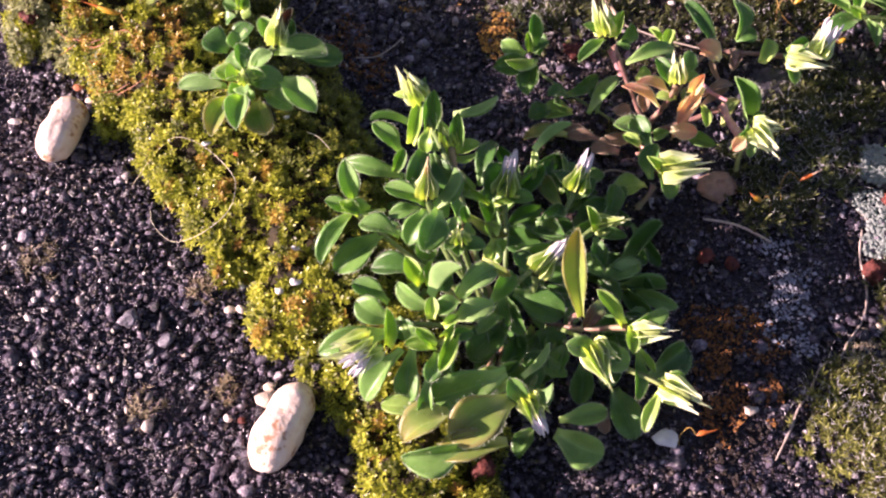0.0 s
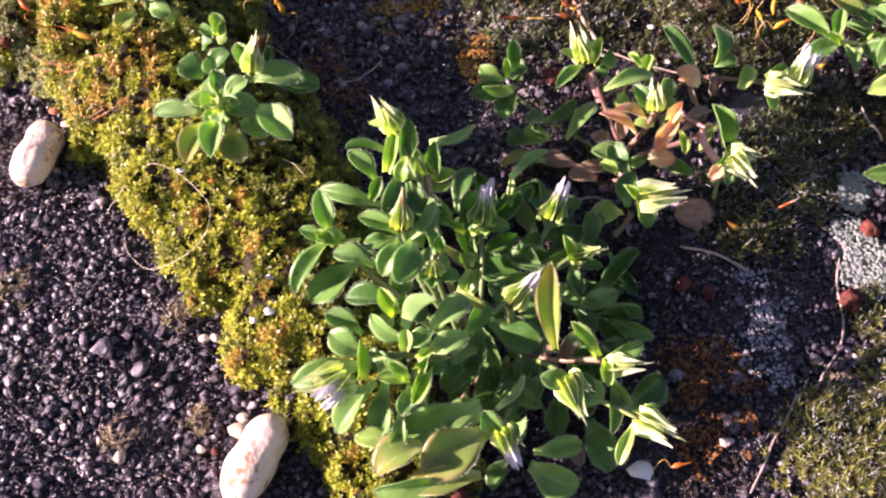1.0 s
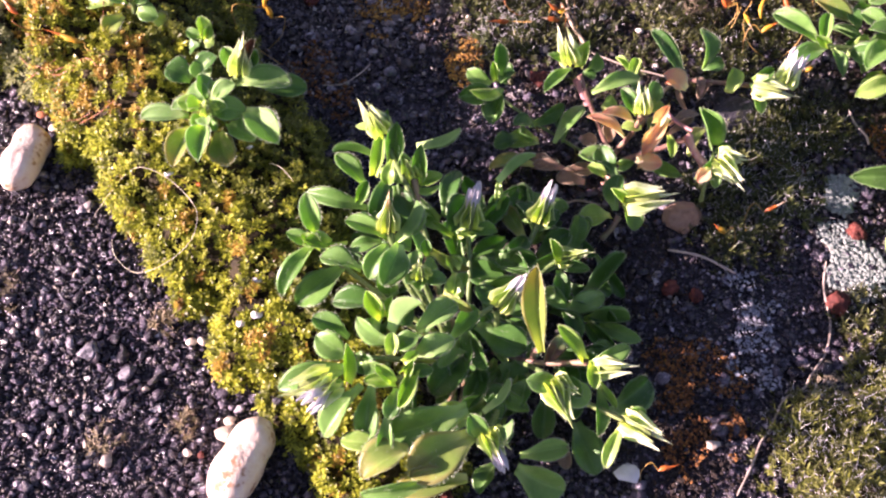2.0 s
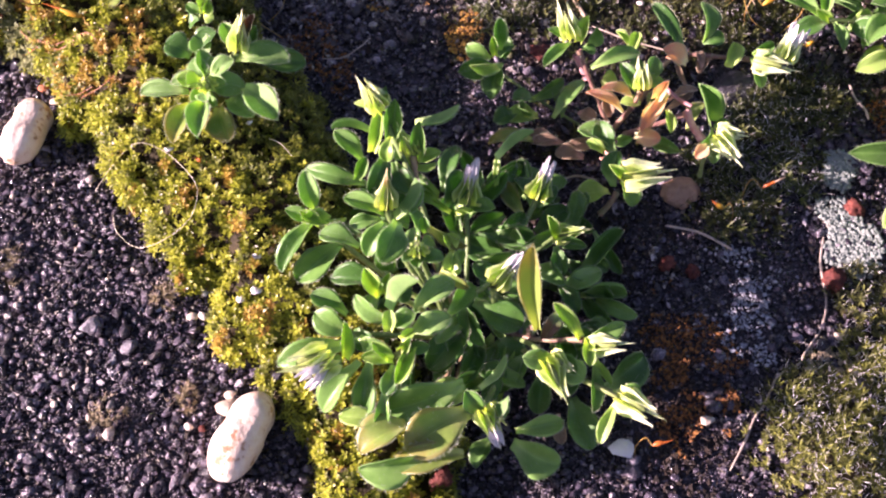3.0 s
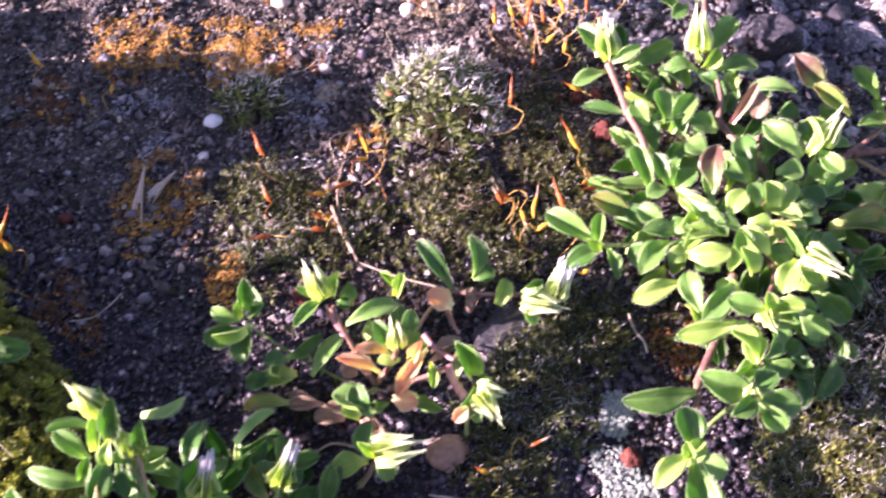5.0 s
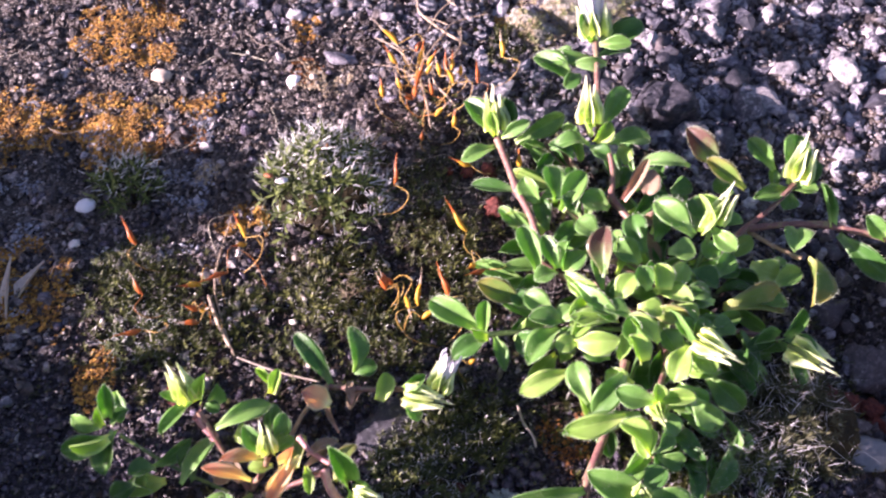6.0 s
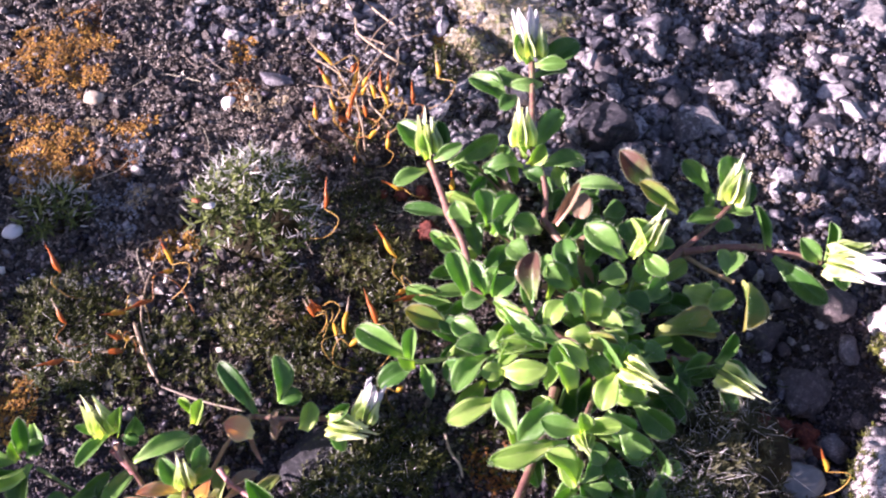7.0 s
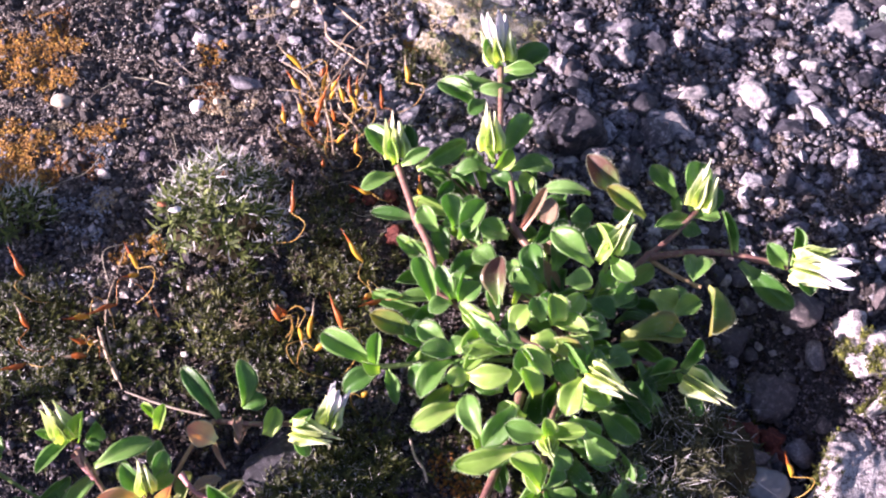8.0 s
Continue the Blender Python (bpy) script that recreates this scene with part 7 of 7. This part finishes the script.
leaf(mid_plant, (3.93, 11.13, 0.55), (3.60, 10.98, 0.60), .3, 0, 'o')
leaf(mid_plant, (4.43, 12.57, 0.55), (4.19, 12.63, 0.70), .3, 0, 'o')
leaf(mid_plant, (5.05, 12.93, 0.30), (4.78, 12.65, 0.30), .24, 1, 't')
leaf(mid_plant, (2.52, 11.23, 0.15), (1.97, 11.23, 0.20), .28, 0, 't')
leaf(mid_plant, (3.07, 11.24, 0.15), (2.56, 11.19, 0.20), .26, 0, 't')

right_plant = plant('right', 9.83, 13.73)
stem(right_plant, (9.86, 14.03, 0.20), (9.33, 15.98, 0.60), .09, 'p')
stem(right_plant, (9.33, 15.98, 0.60), (9.30, 17.36, 0.90), .08, 'p')
stem(right_plant, (9.30, 17.36, 0.90), (9.55, 19.13, 1.00), .08, 'p')
bud(right_plant, (9.55, 19.17, 1.10), (9.44, 19.79, 1.70), 'f')
leaf(right_plant, (9.53, 19.15, 1.00), (9.32, 19.49, 1.40), 0.31, 2, 'g')
leaf(right_plant, (9.69, 19.24, 0.90), (10.44, 19.35, 1.20), .5, 0, 'd')
leaf(right_plant, (9.58, 18.96, 1.10), (10.09, 18.78, 1.30), 0.31, 0, 'g')
bud(right_plant, (9.65, 19.16, 1.10), (9.82, 19.47, 1.40), 'c')
leaf(right_plant, (9.45, 18.82, 0.90), (8.54, 18.91, 0.90), 0.34, 1, 'g')
leaf(right_plant, (9.07, 18.43, 0.70), (8.43, 19.00, 0.90), 0.52, 0, 'g')
leaf(right_plant, (9.14, 18.71, 0.90), (8.81, 18.97, 1.00), 0.38, 0, 'g')
leaf(right_plant, (9.69, 18.70, 0.90), (9.12, 18.65, 1.00), 0.29, 1, 'h')
leaf(right_plant, (9.56, 18.88, 0.90), (10.26, 19.06, 0.80), 0.34, 0, 'd')
leaf(right_plant, (9.22, 18.53, 0.80), (8.89, 18.29, 0.80), 0.34, 0, 'd')
bud(right_plant, (9.14, 17.25, 1.00), (9.13, 17.70, 1.60), 'w')
leaf(right_plant, (9.16, 17.25, 0.90), (8.94, 17.51, 1.20), 0.22, 2, 'y')
leaf(right_plant, (9.32, 17.23, 0.90), (9.86, 17.87, 1.20), 0.45, 0, 'g')
leaf(right_plant, (9.13, 17.21, 0.80), (9.00, 17.17, 1.20), 0.29, 2, 'y')
leaf(right_plant, (9.45, 17.00, 0.80), (10.16, 16.96, 0.90), 0.43, 0, 'g')
leaf(right_plant, (9.22, 17.02, 0.80), (9.46, 17.22, 1.10), 0.34, 2, 'y')
leaf(right_plant, (9.11, 16.97, 0.80), (8.44, 16.94, 0.90), 0.34, 1, 'g')
leaf(right_plant, (8.81, 16.77, 0.70), (8.42, 17.00, 0.90), 0.40, 0, 'd')
leaf(right_plant, (9.11, 16.91, 0.80), (9.40, 16.65, 0.80), 0.34, 0, 'd')
leaf(right_plant, (8.74, 17.05, 0.80), (8.87, 17.35, 0.90), 0.27, 0, 'g')
leaf(right_plant, (9.66, 17.00, 0.70), (9.69, 16.58, 0.70), 0.31, 0, 'y')
stem(right_plant, (9.82, 13.83, 0.20), (7.98, 14.78, 0.60), .08, 'p')
stem(right_plant, (7.98, 14.78, 0.60), (7.76, 16.21, 0.70), .09, 'p')
stem(right_plant, (7.76, 16.21, 0.70), (7.56, 17.20, 0.80), .09, 'p')
bud(right_plant, (7.56, 17.28, 0.90), (7.55, 17.83, 1.40), 'w')
leaf(right_plant, (7.52, 17.27, 0.80), (7.08, 17.89, 1.10), 0.47, 0, 'g')
leaf(right_plant, (7.67, 17.32, 0.80), (7.73, 17.78, 1.20), 0.31, 2, 'd')
leaf(right_plant, (7.61, 17.16, 0.90), (8.08, 17.24, 1.20), 0.28, 0, 'h')
leaf(right_plant, (7.89, 17.27, 0.60), (8.78, 17.58, 0.90), 0.40, 0, 'g')
leaf(right_plant, (7.51, 17.13, 0.70), (6.91, 16.89, 0.70), 0.31, 0, 'g')
leaf(right_plant, (7.52, 17.21, 0.90), (7.44, 17.41, 1.30), 0.20, 2, 'y')
leaf(right_plant, (7.82, 16.29, 0.50), (7.04, 16.52, 0.50), 0.29, 0, 'd')
leaf(right_plant, (8.11, 15.95, 0.60), (7.85, 16.28, 0.90), 0.40, 0, 'g')
leaf(right_plant, (8.38, 15.90, 0.70), (8.30, 16.44, 1.00), 0.45, 0, 'g')
leaf(right_plant, (8.44, 15.70, 0.70), (8.85, 16.21, 1.10), 0.45, 0, 'g')
leaf(right_plant, (8.68, 15.74, 0.70), (8.44, 15.77, 1.00), 0.38, 0, 'd')
leaf(right_plant, (8.21, 16.07, 0.60), (8.58, 16.13, 0.80), 0.38, 0, 'd')
leaf(right_plant, (9.23, 15.70, 0.70), (8.78, 15.87, 0.90), 0.43, 0, 'g')
leaf(right_plant, (8.13, 16.61, 0.50), (8.44, 16.91, 0.70), 0.29, 0, 'd')
leaf(right_plant, (9.44, 15.71, 0.90), (9.83, 16.08, 1.50), 0.22, 2, 't')
leaf(right_plant, (9.81, 15.72, 1.00), (9.87, 15.87, 1.40), 0.40, 1, 't')
leaf(right_plant, (10.64, 16.22, 1.00), (9.87, 16.36, 1.10), 0.29, 1, 'h')
leaf(right_plant, (11.12, 16.32, 0.90), (10.64, 16.73, 1.40), 0.52, 0, 'p')
leaf(right_plant, (11.48, 15.77, 0.90), (10.88, 16.23, 1.20), 0.38, 0, 'e')
leaf(right_plant, (10.13, 15.56, 0.80), (10.00, 15.76, 1.00), 0.34, 0, 'd')
leaf(right_plant, (10.28, 15.88, 0.80), (10.64, 15.90, 0.90), 0.39, 0, 'd')
stem(right_plant, (9.91, 13.82, 0.20), (10.74, 15.04, 1.00), .07, 'g')
bud(right_plant, (10.74, 15.03, 1.10), (11.05, 15.31, 1.60), 'w')
leaf(right_plant, (10.41, 14.86, 1.00), (9.83, 15.40, 1.30), .5, 0, 'g')
leaf(right_plant, (10.70, 15.05, 1.00), (10.56, 15.38, 1.40), 0.29, 2, 'y')
leaf(right_plant, (10.73, 14.99, 1.00), (11.02, 14.54, 1.00), 0.36, 0, 'g')
leaf(right_plant, (10.79, 15.04, 1.00), (11.23, 15.04, 1.10), 0.34, 0, 'g')
leaf(right_plant, (10.66, 15.10, 1.00), (10.50, 15.54, 1.10), 0.45, 0, 'd')
leaf(right_plant, (10.53, 14.90, 1.00), (10.78, 15.05, 1.30), 0.27, 2, 'y')
leaf(right_plant, (10.83, 14.84, 0.80), (10.59, 14.55, 0.80), 0.40, 0, 'g')
leaf(right_plant, (11.29, 15.75, 0.80), (11.05, 16.04, 0.90), 0.40, 0, 'd')
stem(right_plant, (9.95, 14.02, 0.20), (11.54, 15.31, 0.50), .08, 'p')
stem(right_plant, (11.54, 15.31, 0.50), (12.43, 15.96, 0.70), .07, 'p')
bud(right_plant, (12.40, 15.92, 0.80), (12.72, 16.46, 1.30), 'w')
leaf(right_plant, (12.36, 15.96, 0.70), (12.59, 16.71, 1.10), 0.52, 0, 'g')
leaf(right_plant, (12.17, 16.27, 0.70), (11.77, 16.76, 1.00), 0.37, 0, 'g')
leaf(right_plant, (12.51, 15.95, 0.70), (12.85, 16.17, 1.00), 0.38, 0, 'd')
leaf(right_plant, (12.38, 15.92, 0.60), (12.81, 15.81, 0.70), 0.34, 0, 'g')
leaf(right_plant, (12.33, 15.92, 0.60), (11.69, 15.73, 0.70), 0.34, 0, 'g')
leaf(right_plant, (12.16, 15.95, 0.50), (12.16, 16.33, 0.70), 0.22, 0, 'g')
leaf(right_plant, (12.36, 15.86, 0.60), (12.23, 15.60, 0.50), 0.39, 0, 'd')
stem(right_plant, (11.53, 15.26, 0.50), (12.86, 15.23, 0.50), .09, 'p')
stem(right_plant, (12.86, 15.23, 0.50), (13.72, 14.83, 0.60), .09, 'p')
leaf(right_plant, (12.90, 15.20, 0.50), (12.75, 15.75, 1.00), 0.22, 2, 'g')
leaf(right_plant, (12.28, 15.13, 0.60), (12.05, 14.62, 0.80), 0.54, 0, 'g')
leaf(right_plant, (12.39, 14.59, 0.50), (12.16, 13.63, 0.70), 0.52, 0, 'e')
stem(right_plant, (11.55, 15.27, 0.40), (12.23, 14.60, 0.50), .06, 't')
leaf(right_plant, (13.04, 15.09, 0.40), (13.73, 14.19, 0.30), 0.47, 0, 'd')
leaf(right_plant, (13.67, 14.80, 0.60), (13.38, 15.10, 0.90), 0.38, 0, 'g')
leaf(right_plant, (13.73, 14.78, 0.70), (13.85, 15.25, 1.10), 0.25, 2, 'g')
leaf(right_plant, (13.73, 14.76, 0.60), (13.99, 14.28, 0.60), 0.38, 0, 'd')
bud(right_plant, (13.73, 14.74, 0.80), (14.56, 14.30, 1.00), 'f')
bud(right_plant, (13.80, 14.75, 0.90), (14.39, 14.74, 1.10), 'c')
leaf(right_plant, (8.87, 14.26, 1.00), (8.91, 14.90, 1.40), 0.47, 0, 'p')
leaf(right_plant, (8.97, 13.75, 1.00), (9.24, 14.04, 1.30), 0.40, 0, 'y')
leaf(right_plant, (8.37, 14.15, 1.00), (8.90, 13.42, 1.00), 0.36, 0, 'g')
leaf(right_plant, (7.90, 14.47, 0.70), (7.69, 15.27, 1.00), 0.40, 0, 'g')
leaf(right_plant, (8.17, 14.54, 0.80), (7.99, 14.99, 1.10), 0.34, 0, 'g')
leaf(right_plant, (8.29, 14.48, 0.80), (8.60, 14.62, 1.10), 0.36, 0, 'g')
leaf(right_plant, (8.16, 14.49, 0.80), (7.79, 14.31, 0.90), 0.36, 0, 'g')
leaf(right_plant, (8.27, 14.53, 0.80), (8.35, 14.79, 1.20), 0.29, 2, 'g')
leaf(right_plant, (7.56, 14.10, 0.60), (6.88, 14.33, 0.90), 0.43, 0, 'e')
leaf(right_plant, (7.64, 13.99, 0.60), (7.43, 14.19, 0.80), 0.34, 0, 'd')
leaf(right_plant, (7.99, 13.75, 0.80), (7.58, 14.07, 0.90), 0.43, 0, 'g')
stem(right_plant, (9.79, 13.63, 0.20), (6.91, 13.56, 0.60), .06, 'g')
leaf(right_plant, (6.89, 13.61, 0.60), (6.12, 14.13, 0.80), 0.45, 0, 'g')
leaf(right_plant, (6.91, 13.56, 0.70), (6.97, 13.94, 1.00), 0.27, 2, 'g')
leaf(right_plant, (6.97, 13.51, 0.60), (6.39, 13.26, 0.50), 0.43, 0, 'd')
leaf(right_plant, (7.08, 13.50, 0.60), (7.17, 12.93, 0.60), 0.25, 0, 'g')
leaf(right_plant, (6.97, 13.51, 0.70), (6.70, 13.52, 0.90), 0.22, 2, 'y')
leaf(right_plant, (8.09, 13.54, 0.90), (7.58, 13.54, 1.10), 0.40, 0, 'g')
leaf(right_plant, (8.05, 13.54, 0.90), (8.27, 13.66, 1.10), 0.34, 0, 'g')
leaf(right_plant, (8.05, 13.46, 0.80), (7.50, 12.92, 0.80), 0.47, 0, 'g')
leaf(right_plant, (8.22, 13.15, 0.90), (8.86, 13.02, 1.10), 0.45, 0, 'y')
leaf(right_plant, (8.26, 13.15, 0.90), (7.91, 13.08, 1.00), 0.34, 0, 'y')
leaf(right_plant, (7.94, 13.23, 0.70), (7.37, 13.43, 0.60), 0.45, 0, 'd')
leaf(right_plant, (9.12, 13.02, 1.00), (9.05, 13.33, 1.30), 0.34, 2, 'g')
leaf(right_plant, (9.45, 12.99, 1.00), (9.05, 13.36, 1.30), 0.36, 0, 'y')
leaf(right_plant, (9.17, 12.74, 0.90), (9.02, 13.06, 1.20), 0.38, 2, 'y')
leaf(right_plant, (8.33, 12.23, 0.70), (8.16, 12.85, 0.90), 0.45, 0, 'g')
leaf(right_plant, (8.90, 12.63, 0.90), (8.35, 12.08, 0.70), 0.45, 0, 'g')
leaf(right_plant, (8.17, 12.89, 0.50), (7.36, 12.58, 0.50), 0.40, 0, 'y')
leaf(right_plant, (8.76, 12.97, 0.70), (8.34, 13.05, 0.80), 0.38, 0, 'g')
leaf(right_plant, (9.03, 12.49, 0.70), (8.62, 12.66, 0.80), 0.40, 0, 'y')
stem(right_plant, (9.77, 13.53, 0.20), (9.24, 12.11, 0.90), .07, 'p')
leaf(right_plant, (9.22, 12.06, 1.00), (8.64, 12.22, 1.10), 0.40, 0, 'g')
leaf(right_plant, (9.22, 12.08, 1.00), (9.79, 12.01, 1.10), 0.29, 2, 'y')
leaf(right_plant, (9.23, 12.02, 1.00), (9.20, 12.19, 1.30), 0.27, 2, 'y')
bud(right_plant, (9.23, 11.97, 1.00), (9.22, 11.59, 1.20), 'c')
leaf(right_plant, (8.83, 12.01, 0.70), (7.89, 11.84, 0.70), 0.40, 0, 'y')
leaf(right_plant, (9.29, 11.93, 0.90), (9.49, 11.59, 0.80), 0.36, 0, 'g')
leaf(right_plant, (9.12, 12.03, 0.70), (9.45, 12.17, 0.90), 0.34, 0, 'g')
stem(right_plant, (9.76, 13.43, 0.20), (9.13, 11.42, 0.50), .08, 'p')
leaf(right_plant, (9.12, 11.40, 0.60), (8.73, 11.89, 0.80), 0.47, 0, 'y')
leaf(right_plant, (9.16, 11.42, 0.60), (9.39, 11.70, 0.80), 0.34, 0, 'g')
leaf(right_plant, (9.21, 11.41, 0.50), (9.60, 11.29, 0.50), 0.34, 0, 'g')
stem(right_plant, (9.88, 13.62, 0.20), (9.96, 12.99, 1.00), .07, 'g')
bud(right_plant, (9.99, 12.99, 1.10), (10.50, 12.49, 1.20), 'w')
leaf(right_plant, (9.90, 12.91, 1.00), (9.59, 12.39, 0.90), 0.45, 0, 'y')
leaf(right_plant, (10.00, 12.99, 1.00), (10.19, 13.26, 1.20), 0.36, 0, 'g')
leaf(right_plant, (9.99, 12.94, 1.00), (10.22, 12.47, 0.90), 0.36, 0, 'y')
leaf(right_plant, (9.93, 13.04, 1.00), (9.77, 13.28, 1.20), 0.34, 0, 'g')
leaf(right_plant, (9.83, 12.83, 0.80), (9.57, 13.22, 1.00), 0.40, 0, 'g')
leaf(right_plant, (10.94, 13.37, 0.50), (10.84, 12.47, 0.30), 0.36, 0, 'd')
leaf(right_plant, (10.17, 12.62, 0.60), (10.70, 12.09, 0.40), 0.49, 0, 'g')
leaf(right_plant, (9.83, 12.23, 0.70), (10.23, 11.74, 0.50), 0.47, 0, 'g')
leaf(right_plant, (9.69, 12.43, 0.70), (10.06, 12.08, 0.60), 0.45, 0, 'g')
leaf(right_plant, (10.46, 13.26, 0.60), (10.75, 13.47, 0.70), 0.45, 0, 'g')
stem(right_plant, (9.98, 13.71, 0.20), (11.48, 13.17, 0.50), .07, 'p')
bud(right_plant, (11.56, 13.02, 0.60), (12.15, 12.48, 0.60), 'w')
leaf(right_plant, (11.50, 13.12, 0.50), (11.67, 12.37, 0.30), 0.34, 0, 'd')
leaf(right_plant, (11.48, 13.17, 0.50), (10.99, 13.01, 0.70), 0.29, 2, 'g')
leaf(right_plant, (11.53, 13.12, 0.60), (11.94, 12.79, 0.70), 0.38, 0, 'd')
leaf(right_plant, (11.55, 13.16, 0.60), (11.89, 13.52, 0.80), 0.27, 2, 'g')
leaf(right_plant, (10.76, 13.78, 0.50), (11.80, 13.85, 0.40), .62, 0, 'e')
leaf(right_plant, (11.38, 14.56, 0.50), (11.79, 14.32, 0.50), .5, 0, 'y')
leaf(right_plant, (10.52, 13.73, 0.80), (9.93, 13.82, 1.00), 0.38, 0, 'g')
leaf(right_plant, (9.97, 13.76, 1.00), (10.46, 13.82, 1.00), 0.38, 0, 'g')
leaf(right_plant, (10.68, 13.48, 0.60), (10.02, 13.34, 0.70), 0.36, 0, 'd')
leaf(right_plant, (10.64, 14.24, 0.70), (10.98, 14.56, 0.90), 0.38, 0, 'g')
leaf(right_plant, (9.83, 13.97, 1.00), (10.11, 14.23, 1.20), 0.40, 0, 'y')
leaf(right_plant, (9.68, 13.89, 1.00), (9.61, 14.21, 1.30), 0.43, 2, 'y')
leaf(right_plant, (9.45, 13.85, 1.10), (9.35, 14.18, 1.30), 0.40, 0, 'g')
leaf(right_plant, (9.23, 13.57, 1.10), (9.60, 13.45, 1.10), 0.38, 0, 'y')
leaf(right_plant, (8.60, 13.84, 0.90), (8.45, 14.09, 1.00), 0.38, 0, 'y')
leaf(right_plant, (9.48, 14.47, 0.90), (9.11, 14.79, 1.10), 0.45, 0, 'g')
leaf(right_plant, (9.60, 14.67, 0.90), (9.45, 15.29, 1.10), 0.47, 0, 'd')
leaf(right_plant, (9.96, 14.64, 0.90), (10.37, 14.54, 1.00), 0.45, 0, 'g')
leaf(right_plant, (9.84, 14.93, 0.80), (9.92, 15.33, 1.00), 0.45, 0, 'd')
leaf(right_plant, (10.18, 14.27, 0.80), (10.67, 14.02, 0.80), 0.45, 0, 'd')
leaf(right_plant, (8.96, 15.10, 0.80), (8.62, 15.39, 0.90), 0.45, 0, 'g')
leaf(right_plant, (9.76, 13.59, 1.00), (10.18, 13.41, 0.90), 0.38, 0, 'y')
leaf(right_plant, (9.14, 13.44, 1.00), (8.73, 13.62, 1.10), 0.38, 0, 'g')
leaf(right_plant, (11.68, 14.17, 0.40), (12.14, 14.33, 0.60), 0.40, 0, 'g')
leaf(right_plant, (11.69, 14.60, 0.40), (11.94, 14.45, 0.60), 0.27, 0, 'g')
stem(right_plant, (9.08, 13.07, 0.30), (8.17, 11.20, 0.30), .1, 'p')
stem(right_plant, (8.17, 11.20, 0.30), (7.85, 10.02, 0.40), .08, 'p')
leaf(right_plant, (8.08, 11.05, 0.40), (6.93, 10.85, 0.60), 0.45, 0, 'g')
leaf(right_plant, (8.90, 10.89, 0.60), (8.08, 11.08, 0.90), 0.52, 0, 'g')
leaf(right_plant, (8.88, 10.83, 0.70), (9.19, 11.06, 0.90), 0.40, 0, 'd')
leaf(right_plant, (8.89, 10.79, 0.70), (9.50, 10.54, 0.70), 0.52, 0, 'g')
leaf(right_plant, (8.85, 10.77, 0.70), (8.42, 10.41, 0.90), 0.36, 0, 'g')
leaf(right_plant, (8.88, 10.71, 0.70), (9.24, 10.27, 0.60), 0.38, 0, 'g')
bud(right_plant, (8.80, 10.72, 0.80), (8.78, 10.82, 1.00), 'c')
stem(right_plant, (7.91, 10.25, 0.30), (8.89, 10.84, 0.60), .06, 'g')
leaf(right_plant, (7.82, 10.02, 0.50), (7.75, 10.64, 0.80), 0.52, 0, 'g')
leaf(right_plant, (7.79, 9.97, 0.60), (7.21, 9.54, 0.60), 0.40, 0, 'y')
leaf(right_plant, (7.80, 9.97, 0.60), (8.24, 9.63, 0.60), 0.43, 0, 'h')
leaf(right_plant, (7.83, 9.95, 0.50), (7.98, 8.94, 0.40), .58, 0, 'g')
leaf(right_plant, (7.78, 9.94, 0.60), (7.68, 10.06, 0.90), 0.22, 2, 'y')
leaf(right_plant, (7.71, 9.88, 0.50), (7.98, 10.15, 0.70), 0.34, 2, 'y')
leaf(right_plant, (9.09, 12.09, 0.50), (7.86, 11.84, 0.60), 0.40, 0, 'g')
leaf(right_plant, (9.14, 11.88, 0.50), (9.02, 11.37, 0.60), 0.45, 0, 'y')
leaf(right_plant, (9.41, 12.29, 0.50), (9.88, 12.12, 0.60), 0.45, 0, 'y')
# -- end of plants --


def fill(parent, cx, cy, rx, ry, turn, low, high, n, tones, seed):
    """Crowded lower leaves within an oval of a plant, pointing outwards and up from its root."""
    rnd = random.Random(seed)
    co, si = math.cos(radians(turn)), math.sin(radians(turn))
    for k in range(n):
        a, q = rnd.uniform(0, 2 * math.pi), math.sqrt(rnd.random())
        u, v = rx * q * math.cos(a), ry * q * math.sin(a)
        x, y = cx + u * co - v * si, cy + u * si + v * co
        z = low + (high - low) * rnd.random() * (1.15 - q)
        out = a + radians(turn) + rnd.uniform(-1.1, 1.1)
        size = rnd.uniform(0.5, 0.85)
        leaf(parent, (x, y, z), (x + size * math.cos(out), y + size * math.sin(out), z + rnd.uniform(-0.05, 0.3)), rnd.uniform(0.26, 0.4), rnd.choice((0, 0, 1, 2)), rnd.choice(tones))


# under-leaves lean on 'd', whose dark green stands in for shade
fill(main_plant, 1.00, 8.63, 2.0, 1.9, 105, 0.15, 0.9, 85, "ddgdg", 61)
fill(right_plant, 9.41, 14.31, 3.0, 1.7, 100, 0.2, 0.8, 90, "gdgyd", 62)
fill(right_plant, 9.15, 13.8, 0.75, 0.6, 0, 0.75, 1.15, 15, "yygye", 64)
fill(right_plant, 9.2, 15.6, 1.3, 1.0, 80, 0.25, 0.7, 20, "gdgydt", 65)
for k in range(9):  # the crowded heart of the downy rosette
    a = 2.4 * k
    leaf(rosette_plant, (-2.92 + 0.08 * math.cos(a), 11.12 + 0.08 * math.sin(a), 1.55 + 0.03 * k), (-2.92 + 0.42 * math.cos(a), 11.12 + 0.4 * math.sin(a), 1.7 + 0.05 * k), 0.3, (0, 2)[k % 2], 'hyh'[k % 3])
fill(mid_plant, 3.21, 11.66, 1.5, 0.8, 160, 0.1, 0.4, 5, "eygty", 63)
